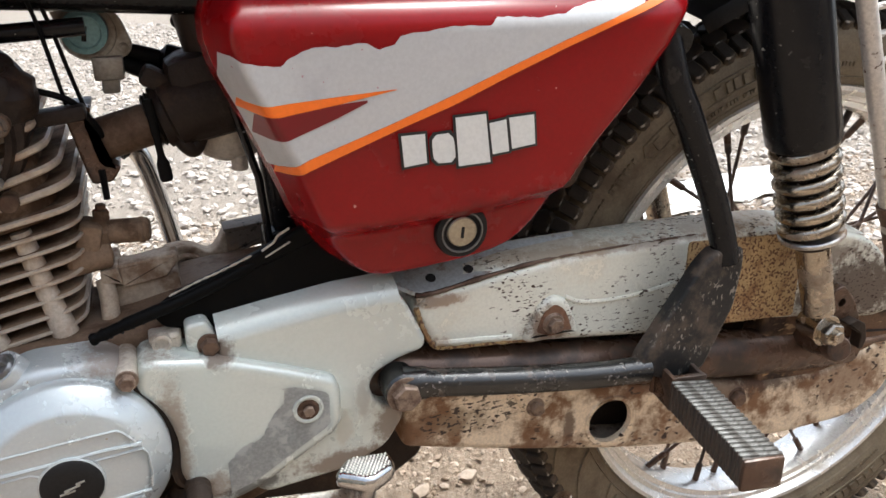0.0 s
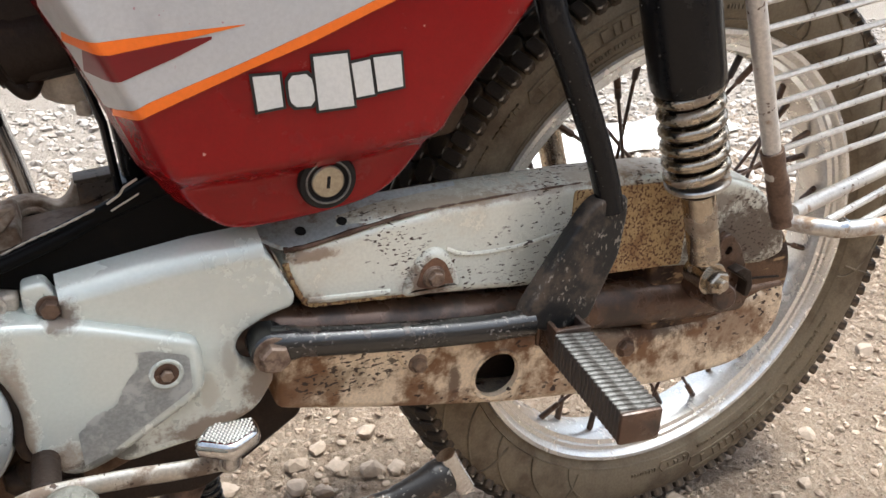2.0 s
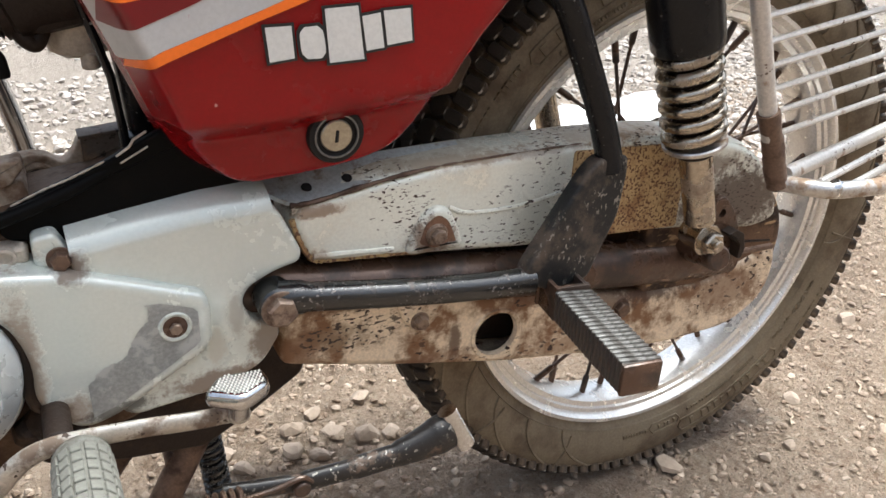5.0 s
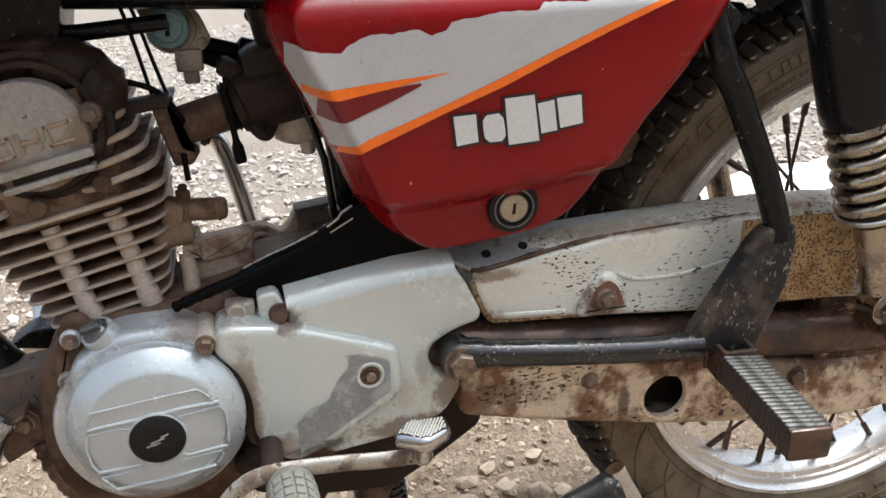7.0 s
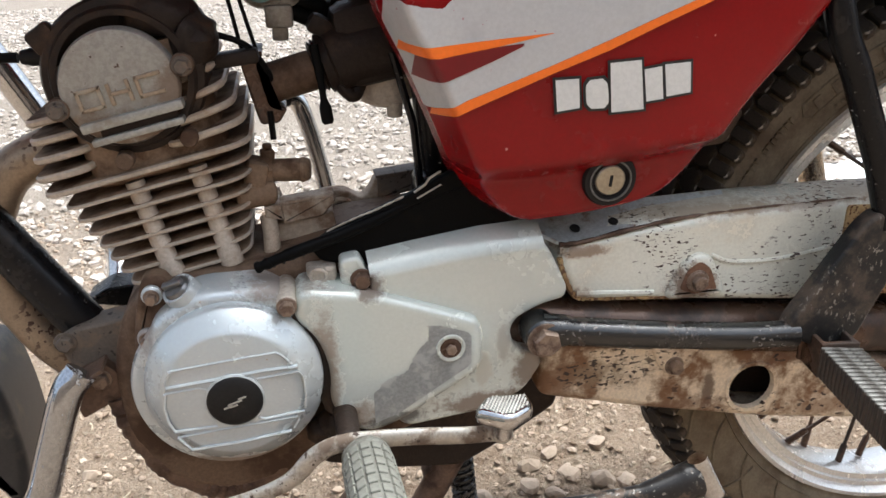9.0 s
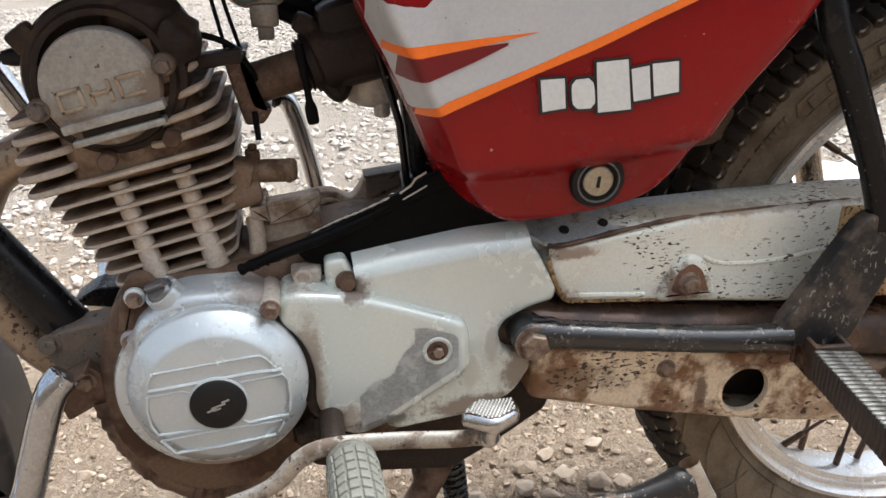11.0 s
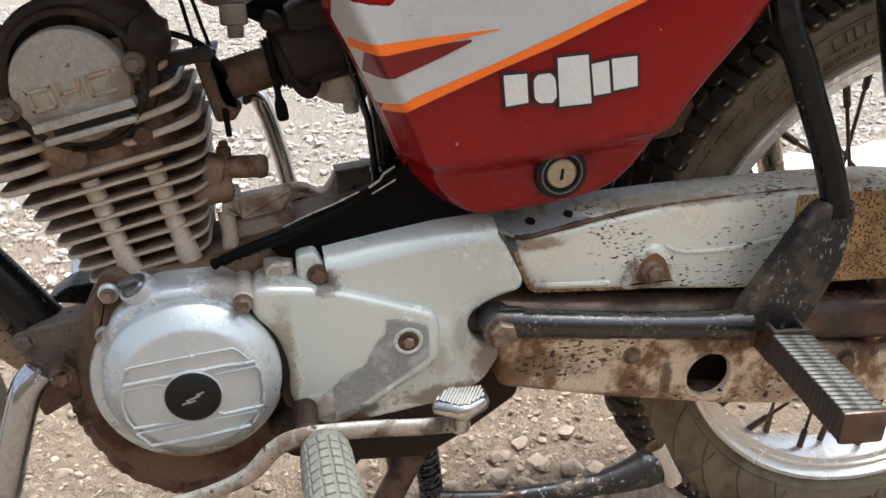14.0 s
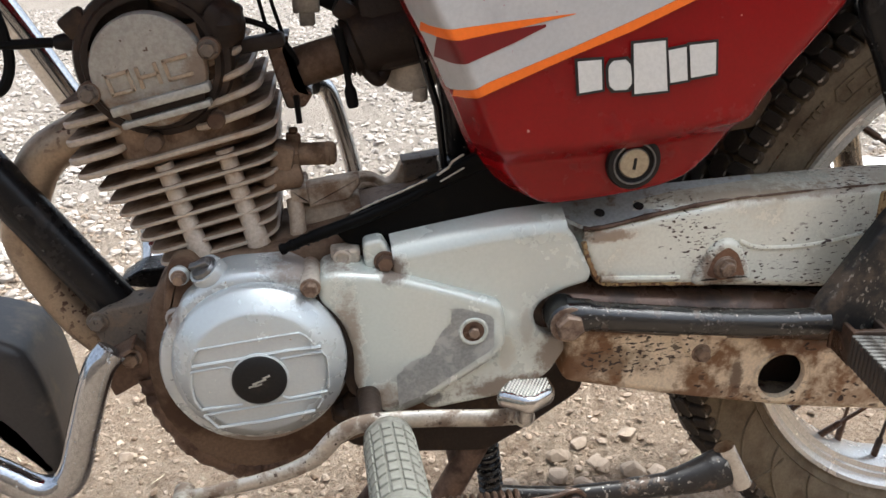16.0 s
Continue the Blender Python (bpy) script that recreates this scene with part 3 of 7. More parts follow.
def build_wheel():
    # rim
    bm = M()
    half = [(0.2290, 0.0290), (0.2275, 0.0325), (0.2235, 0.0325), (0.2205, 0.0290), (0.2192, 0.0258), (0.2150, 0.0252), (0.2138, 0.0226), (0.2085, 0.0215), (0.2055, 0.0140), (0.2045, 0.0)]
    prof = [(r, h) for r, h in half] + [(r, -h) for r, h in half[-2::-1]] + [(0.2190, -0.026), (0.2130, 0.0), (0.2190, 0.026)]
    lathe(bm, prof, AXLE, NEAR, 96, closed=True)
    wheel = part("rear_wheel", bm, rim_chrome, bike, "dulled chrome spoked rear wheel rim")
    # tyre
    bm = M()
    prof = [(0.2235, 0.0280), (0.2300, 0.0300), (0.2330, 0.0325), (0.2350, 0.0345), (0.2420, 0.0385), (0.2540, 0.0420), (0.2650, 0.0430), (0.2740, 0.0420), (0.2810, 0.0390), (0.2850, 0.0340), (0.2890, 0.0220), (0.2905, 0.0)]
    lathe(bm, prof + [(r, -h) for r, h in prof[-2::-1]], AXLE, NEAR, 120)
    tyre = part("tyre", bm, dusty_rubber, wheel, "dusty black rubber tyre", sharp=60)
    # sidewall ribs and curved decor lines
    bm = M()
    for r, h in ((0.2365, 0.0362), (0.2785, 0.0405)):
        lathe(bm, [(r - 0.0009, h - 0.001), (r, h + 0.0006), (r + 0.0009, h - 0.001)], AXLE, NEAR, 96)

    def wall(r, a, out=0.0008):
        h = np.interp(r, [0.2350, 0.2420, 0.2540, 0.2650, 0.2740, 0.2810], [0.0345, 0.0385, 0.0420, 0.0430, 0.0420, 0.0390])
        return AXLE + Vector((math.cos(a) * r, -(h + out), math.sin(a) * r))
    for k in range(28):
        if 6 <= k % 14 <= 12:
            continue
        a0 = 2 * math.pi * k / 28
        tube(bm, [wall(0.2375 + 0.040 * t, a0 + 0.20 * t * t) for t in np.linspace(0, 1, 9)], 0.0015, 5)
        if k % 2:
            tube(bm, [wall(0.2375 + 0.040 * t, a0 + 0.06 - 0.03 * t) for t in np.linspace(0.1, 1, 6)], 0.0014, 5)
    part("sidewall_line", bm, dusty_rubber, wheel, "raised curved moulding lines")
    # raised marks: one legible line, the rest unreadable bars, and an oblong frame round the largest
    bm = M()
    rng = random.Random(4)

    def arc_marks(base, r0, a0, a1, size, fill=0.62):
        a = a0
        while a > a1:
            w = size * rng.uniform(0.45, 0.75)
            c = wall(r0, base + a, 0.0003)
            turn = Matrix.Rotation(-(base + a) + math.pi / 2, 4, "Y")
            box(bm, c, (w, 0.0030, size), turn, 0)
            a -= (w + size * 0.38) / r0 if rng.random() > 0.16 else (w + size * 1.1) / r0
    for base in (0.0, math.pi):
        arc_marks(base, 0.2660, -0.43, -0.74, 0.0052)
        arc_marks(base, 0.2600, -0.83, -1.30, 0.0100)
        arc_marks(base, 0.2440, -0.87, -1.29, 0.0036)
        arc_marks(base, 0.2480, -1.37, -1.47, 0.0050)
        arc_marks(base, 0.2480, -1.53, -1.66, 0.0040)
        for r0, r1, a0, a1 in ((0.2525, 0.2675, -0.785, -1.335), (0.2425, 0.2530, -1.355, -1.490)):
            pts = [wall(r0, base + a, 0.0002) for a in np.linspace(a0, a1, 24)] + [wall((r0 + r1) / 2, base + a1 - 0.016, 0.0002)] + [wall(r1, base + a, 0.0002) for a in np.linspace(a1, a0, 24)] + [wall((r0 + r1) / 2, base + a0 + 0.016, 0.0002)]
            tube(bm, pts + pts[:1], 0.0014, 5)
    tagged(part("sidewall_mark", bm, dusty_rubber, wheel, "raised worn size marks", flat=True), kind="stuff")
    verts, faces = [], []
    a = -0.405
    for ch in "MAX SPEED 150 km/h":
        if ch == " ":
            a -= 0.0034 / 0.247
            continue
        curve = bpy.data.curves.new("mark", "FONT")
        curve.body, curve.size, curve.extrude, curve.offset, curve.resolution_u = ch, 0.0074, 0.0016, 0.00012, 2
        tmp = new("mark_source", curve)
        me = bpy.data.meshes.new_from_object(tmp.evaluated_get(bpy.context.evaluated_depsgraph_get()))
        wide = max(v.co.x for v in me.vertices)
        mid = a - wide / 2 / 0.247
        m = Matrix.Translation(wall(0.2445, mid, 0.0004)) @ Matrix.Rotation(-mid + math.pi / 2, 4, "Y") @ Matrix.Rotation(math.pi / 2, 4, "X") @ Matrix.Translation((-wide / 2, 0, 0))
        faces += [[k + len(verts) for k in f.vertices] for f in me.polygons]
        verts += [tuple(m @ v.co) for v in me.vertices]
        bpy.data.objects.remove(tmp)
        a -= (wide + 0.0009) / 0.247
    me = bpy.data.meshes.new("sidewall_letters")
    me.from_pydata(verts, [], faces)
    me.materials.append(dusty_rubber)
    letters = new("sidewall_letters", me)
    letters.parent = wheel
    tagged(letters, "raised speed rating letters")
    # tread blocks
    N = 78

    def block_mesh(w, d, h, cut):
        bm = M()
        pts = [Vector(q) for q in ((-w, -d * cut), (-w * 0.55, -d), (w * 0.55, -d), (w, -d * cut), (w, d * cut), (w * 0.55, d), (-w * 0.55, d), (-w, d * cut))]
        rings = [ring(bm, [(p.x, p.y, -h) for p in pts]), ring(bm, [(p.x, p.y, h * 0.75) for p in pts]), ring(bm, [(p.x, p.y, h) for p in inset(pts, 0.0012)])]
        bridge(bm, rings[0], rings[1])
        old = set(bm.faces)
        bridge(bm, rings[1], rings[2])
        for f in set(bm.faces) - old:
            f.normal_update()
            f.material_index = int(sum(v.co.y for v in f.verts) / 4 < -d * 0.85)
        bm.faces.new(rings[2])
        bmesh.ops.recalc_face_normals(bm, faces=bm.faces)
        me = bpy.data.meshes.new("tread_block")
        bm.to_mesh(me)
        bm.free()
        me.materials.append(tread_rubber)
        me.materials.append(dusty_edge)
        return me
    shoulder, mid, middle = block_mesh(0.0056, 0.0092, 0.0052, 0.8), block_mesh(0.0106, 0.0094, 0.0045, 0.35), block_mesh(0.0108, 0.0104, 0.0045, 0.3)

    def seat_block(h, r, b):
        rad = Vector((math.cos(b), 0, math.sin(b)))
        return Matrix.Translation(AXLE + rad * r + Vector((0, -h, 0))) @ Matrix.Rotation(-b + math.pi / 2, 4, "Y") @ Matrix.Rotation(math.atan2(h, 0.050), 4, "X")
    verts, faces = [], []
    for count, h, r, me, off in ((3 * N // 2, 0.0355, 0.2850, shoulder, 0.0), (3 * N // 2, -0.0355, 0.2850, shoulder, 0.0), (N, 0.0195, 0.2925, mid, 0.5), (N, -0.0195, 0.2925, mid, 0.5), (N, 0.0, 0.2945, middle, 0.0)):
        for k in range(count):
            m = seat_block(h, r, 2 * math.pi * (k + off) / count)
            if h < 0:
                faces += [[i + len(verts) for i in f.vertices] for f in me.polygons]
                verts += [tuple(m @ v.co) for v in me.vertices]
            else:
                o = new("tread_block", me)
                o.parent = wheel
                o.matrix_basis = m
    me = bpy.data.meshes.new("far_tread")
    me.from_pydata(verts, [], faces)
    me.materials.append(tread_rubber)
    rest = new("far_tread", me)
    rest.parent = wheel
    tagged(rest, "tread blocks of the tyre's far half", kind="stuff")
    # hub
    bm = M()
    lathe(bm, [(0.012, 0.06), (0.03, 0.06), (0.034, 0.05), (0.058, 0.045), (0.06, 0.03), (0.05, 0.026), (0.03, 0.0), (0.05, -0.026), (0.062, -0.03), (0.064, -0.06), (0.03, -0.066), (0.012, -0.066)], AXLE, NEAR, 40)
    part("hub", bm, dusty_alloy, wheel)
    # spokes with nipples
    for k in range(36):
        side = 1 if k % 2 else -1
        lead = 1 if (k // 2) % 2 else -1
        a = 2 * math.pi * k / 36 + 0.05
        b = a + lead * 0.95
        p0 = AXLE + Vector((math.cos(b) * 0.054, -side * 0.028, math.sin(b) * 0.054))
        p1 = AXLE + Vector((math.cos(a) * 0.205, -side * 0.007, math.sin(a) * 0.205))
        bm = M()
        tube(bm, [p0, p1], 0.0018, 7)
        q = p1.lerp(p0, 0.13)
        tube(bm, [q, p1.lerp(p0, 0.12), p1.lerp(p0, -0.01)], [0.0019, 0.0032, 0.0034], 8)
        part("spoke", bm, brown_steel if k % 3 else rusty_steel, wheel)


def build_chain_case():
    upper = soften([(-0.403, 0.390), (-0.396, 0.4010), (-0.352, 0.4085), (-0.309, 0.4140), (-0.262, 0.4180), (-0.159, 0.4205), (-0.083, 0.4185), (-0.022, 0.4115), (0.033, 0.394), (0.070, 0.352), (0.081, 0.320), (0.050, 0.312), (-0.03, 0.325), (-0.10, 0.333), (-0.197, 0.336), (-0.300, 0.347), (-0.389, 0.354)],
                   [0.008, 0.008, 0.02, 0.02, 0.03, 0.03, 0.03, 0.03, 0.03, 0.03, 0.014, 0.02, 0.02, 0.02, 0.02, 0.02, 0.010])
    bm = M()
    plate(bm, upper, -0.045, -0.090, 0.0075, steps=5)
    case = part("chain_case", bm, case_paint, bike, "chipped silver-painted steel chain case with rust stains")
    # pressed bump round the bolt, with a crease running back
    bm = M()
    plate(bm, soften([(-0.319, 0.350), (-0.303, 0.383), (-0.290, 0.389), (-0.279, 0.383), (-0.264, 0.350)], 0.012), -0.087, -0.0955, 0.006, steps=4)
    tube(bm, glide([(-0.280, -0.0895, 0.384), (-0.262, -0.0895, 0.377), (-0.22, -0.0895, 0.376), (-0.165, -0.0895, 0.384)]), 0.0022, 8)
    tube(bm, glide([(-0.387, -0.0895, 0.362), (-0.36, -0.0895, 0.360), (-0.325, -0.0895, 0.357)]), 0.0026, 8)
    part("pressed_bump", bm, case_paint, case)
    bm = M()
    plate(bm, soften([(-0.3065, 0.3600), (-0.3010, 0.3760), (-0.2910, 0.3825), (-0.2820, 0.3760), (-0.2745, 0.3570), (-0.2830, 0.3590), (-0.2920, 0.3545)], 0.004), -0.094, -0.0959, 0.0004)
    part("bolt_stain", bm, rust_stain, case, "rust stain round the bolt")
    bm = M()
    cyl(bm, (-0.292, -0.0952, 0.366), (-0.292, -0.0972, 0.366), 0.0090, seg=20)
    hexhead(bm, (-0.292, -0.0968, 0.366), NEAR, 0.0062, 0.005)
    part("case_bolt", bm, rusty_bolt, case, "rusty hexagon bolt")
    bm = M()
    plate(bm, soften([(-0.170, 0.3385), (-0.170, 0.4160), (-0.052, 0.4110), (-0.050, 0.3320)], 0.004), -0.088, -0.0909, 0.0006)
    part("rusty_flank", bm, case_rust, case, "rust-pitted ochre flank of the chain case")
    lower = soften([(-0.415, 0.275), (-0.408, 0.326), (-0.340, 0.317), (-0.163, 0.284), (-0.08, 0.268), (0.00, 0.264), (0.088, 0.292), (0.094, 0.258), (0.083, 0.228), (0.045, 0.205), (-0.040, 0.203), (-0.124, 0.213), (-0.214, 0.227), (-0.323, 0.251)],
                   [0.010, 0.010, 0.02, 0.02, 0.02, 0.02, 0.012, 0.02, 0.02, 0.02, 0.02, 0.02, 0.02, 0.02])
    bm = M()
    plate(bm, lower, -0.045, -0.090, 0.007, steps=4, holes=[(-0.229, 0.2605, 0.0205)])
    low = part("chain_case_lower", bm, case_dirty, bike, "dirt-stained lower half of the steel chain case with a round hole")
    bm = M()
    lathe(bm, [(0.0195, -0.004), (0.0205, 0.001), (0.0235, 0.0015), (0.0255, -0.001)], (-0.229, -0.090, 0.2605), NEAR, 32)
    part("hole_lip", bm, case_dirty, low)
    bm = M()
    plate(bm, soften([(-0.325, 0.316), (-0.316, 0.290), (-0.301, 0.278), (-0.286, 0.288), (-0.277, 0.309)], 0.008), -0.087, -0.0925, 0.004)
    part("pressed_bump", bm, case_dirty, low)
    bm = M()
    hexhead(bm, (-0.302, -0.092, 0.291), NEAR, 0.0062, 0.006)
    part("case_bolt", bm, rusty_bolt, low, "rusty hexagon bolt")
    bm = M()
    hexhead(bm, (-0.098, -0.089, 0.257), NEAR, 0.0075, 0.006)
    part("case_bolt", bm, rusty_steel, low, "rusty hexagon bolt")
    # rounded top of the case, sloping up away from the flank
    xs = np.linspace(-0.400, 0.020, 60)
    low_z = np.interp(xs, [-0.400, -0.352, -0.309, -0.262, -0.159, -0.083, -0.022, 0.020], [0.3985, 0.4085, 0.4140, 0.4180, 0.4205, 0.4185, 0.4115, 0.399])
    top_z = np.interp(xs, [-0.400, -0.362, -0.330, -0.263, -0.159, -0.083, -0.022, 0.020], [0.4110, 0.4185, 0.4215, 0.4240, 0.4250, 0.4225, 0.4145, 0.401])
    bm = M()
    rows = [ring(bm, [(x, y, a + (b - a) * u) for x, a, b in zip(xs, low_z, top_z)]) for y, u in ((-0.0868, -0.25), (-0.0862, 0.05), (-0.082, 0.45), (-0.074, 0.80), (-0.064, 1.0), (-0.054, 1.0), (-0.048, 0.2))]
    for a, b in zip(rows, rows[1:]):
        bridge(bm, a, b, False)
    part("case_top", bm, case_paint, case, "", sharp=180)
    # bare steel strip with two holes on the front of that top
    bm = M()
    xs = np.linspace(-0.416, -0.262, 40)
    low_z = np.interp(xs, [-0.416, -0.404, -0.390, -0.352, -0.309, -0.262], [0.411, 0.4055, 0.4045, 0.4105, 0.4160, 0.4205])
    top_z = np.interp(xs, [-0.416, -0.389, -0.362, -0.330, -0.262], [0.4155, 0.4190, 0.4225, 0.4245, 0.4262])
    reach = np.interp(xs, [-0.416, -0.40, -0.352, -0.262], [-0.080, -0.0885, -0.0870, -0.070])
    a, b, d = (ring(bm, [(x, y, z) for x, y, z in zip(xs, ys_, zs_)]) for ys_, zs_ in ((reach, low_z - 0.003), (reach, low_z), (np.full(40, -0.062), top_z)))
    bridge(bm, a, b, False), bridge(bm, b, d, False)
    strip = part("case_bracket", bm, steel_strip, case, "bare bluish steel strip with two holes")
    for x, z in ((-0.387, 0.4095), (-0.357, 0.4125)):
        bm = M()
        lathe(bm, [(0.0040, 0.0), (0.0036, 0.0012), (0.0, 0.0010)], (x, -0.0790, z + 0.0012), (0.05, -0.40, 0.91), 18)
        part("strip_hole", bm, hole_black, strip)
    # rust along the strip's lower edge
    bm = M()
    rr = random.Random(2)
    tube(bm, glide([(-0.402, -0.0890, 0.4030), (-0.385, -0.0890, 0.4035), (-0.352, -0.0885, 0.4092), (-0.320, -0.0878, 0.4140), (-0.290, -0.0868, 0.4168), (-0.262, -0.0868, 0.4182), (-0.215, -0.0868, 0.4196), (-0.160, -0.0868, 0.4206)]), [(0.0011 + 0.0009 * rr.random()) * (1.0 if k < 32 else 0.45 * (rr.random() > 0.4)) + 0.0002 for k in range(57)], 6)
    part("rust_seam", bm, rusty_steel, case, "rusty seam")
    # rolled front edge and lower edge stained brown
    bm = M()
    tube(bm, glide([(-0.401, -0.0875, 0.392), (-0.396, -0.0885, 0.375), (-0.388, -0.0885, 0.360), (-0.378, -0.0880, 0.3565), (-0.34, -0.0880, 0.3535), (-0.300, -0.0880, 0.3500)]), [0.0016 + 0.0010 * rr.random() for k in range(41)], 7)
    part("rolled_edge", bm, case_rust, case, "rust-stained rolled edge")
    # the closed, greasy rear end round the axle
    bm = M()
    plate(bm, soften([(-0.075, 0.400), (0.020, 0.392), (0.061, 0.360), (0.086, 0.330), (0.096, 0.300), (0.092, 0.258), (0.080, 0.235), (0.050, 0.215), (0.0, 0.215), (-0.075, 0.24)], 0.02), -0.045, -0.0865, 0.006, steps=4)
    part("case_end", bm, greasy_case, low, "grease-blackened rear end of the chain case")
    bm = M()
    for z0, z1 in ((0.352, 0.346), (0.330, 0.322), (0.300, 0.294)):
        tube(bm, [(0.012, -0.0868, z0), (0.05, -0.0872, (z0 + z1) / 2 + 0.001), (0.080, -0.0866, z1)], 0.0012, 6)
    part("case_groove", bm, grease, low, "dark grease line")
    # greasy plates and adjuster at the axle
    bm = M()
    plate(bm, soften([(-0.40, 0.28), (-0.40, 0.36), (-0.1, 0.345), (0.06, 0.34), (0.07, 0.26), (-0.1, 0.235), (-0.20, 0.232), (-0.27, 0.245)], 0.01), -0.035, -0.060, 0.002)
    part("inner_case", bm, grease, low, "black greasy inner case")


def build_swingarm():
    bm = M()
    tube(bm, glide([(-0.44, -0.072, 0.338), (-0.30, -0.074, 0.318), (-0.15, -0.076, 0.302), (-0.04, -0.077, 0.290), (0.03, -0.077, 0.286)]), 0.0215, 18)
    arm = part("swingarm", bm, brown_steel, bike, "brown grimy tubular swingarm")
    bm = M()
    tube(bm, [(-0.45, 0.075, 0.338), (0.03, 0.075, 0.289)], 0.020, 16)
    part("swingarm_tube", bm, brown_steel, arm)
    bm = M()
    plate(bm, soften([(-0.016, 0.354), (-0.005, 0.358), (0.010, 0.342), (0.021, 0.320), (0.012, 0.300), (-0.030, 0.296), (-0.040, 0.318), (-0.018, 0.338)], 0.004), -0.092, -0.100, 0.0012, holes=[(-0.005, 0.341, 0.0042)])
    part("adjuster_plate", bm, brown_steel, arm, "brown grimy steel adjuster plate with a hole")
    bm = M()
    cyl(bm, (-0.030, -0.085, 0.306), (-0.037, -0.137, 0.318), 0.0115, seg=20, edge=0.002)
    part("axle_end", bm, brown_steel, arm)
    bm = M()
    plate(bm, soften([(-0.004, 0.324), (0.006, 0.327), (0.016, 0.322), (0.021, 0.306), (0.018, 0.296), (0.013, 0.297), (0.013, 0.312), (0.004, 0.318)], 0.002), -0.100, -0.111, 0.001)
    part("chain_adjuster", bm, grease, arm)
    bm = M()
    tube(bm, [(0.015, -0.108, 0.302), (0.058, -0.108, 0.301)], 0.0030, 8)
    part("adjuster_stud", bm, rusty_steel, arm)


def build_shock(y, front):
    foot, neck, top = Vector((-0.046, y, 0.336)), Vector((-0.0725, y, 0.420)), Vector((-0.160, y, 0.705))
    d = (top - foot).normalized()
    bm = M()
    cyl(bm, foot + d * 0.010, foot + d * 0.095, 0.0135, 0.0140, seg=24, edge=0.004)
    cyl(bm, foot + Vector((0, 0.014, -0.002)), foot + Vector((0, -0.010, -0.002)), 0.0135, seg=20)
    shock = part("shock_absorber", bm, tarnished, bike, "shock absorber with chrome leg and black sleeve")
    bm = M()
    tube(bm, helix(foot + d * 0.094, foot + d * 0.190, 0.0216, 7.2, 20), 0.0053, 10)
    part("spring", bm, tarnished, shock, "scuffed chrome coil spring")
    bm = M()
    cyl(bm, foot + d * 0.080, foot + d * 0.20, 0.0165, seg=20)
    part("damper_rod", bm, grease, shock)
    bm = M()
    cyl(bm, foot + d * 0.088, foot + d * 0.0925, 0.0262, seg=28)
    part("spring_seat", bm, worn_chrome, shock)
    bm = M()
    lathe(bm, [(0.018, 0.004), (0.0270, 0.0), (0.0282, 0.002), (0.0285, 0.012), (0.0285, 0.17), (0.025, 0.18), (0, 0.18)], foot + d * 0.172, d, 32)
    part("sleeve", bm, black_paint, shock, "glossy black sleeve with scratches")
    bm = M()
    hexhead(bm, foot + Vector((-0.002, -0.010, -0.002)), NEAR, 0.0110, 0.010)
    cyl(bm, foot + Vector((-0.002, -0.020, -0.002)), foot + Vector((-0.002, -0.026, -0.002)), 0.0055, seg=14)
    part("shock_nut", bm, tarnished, shock)


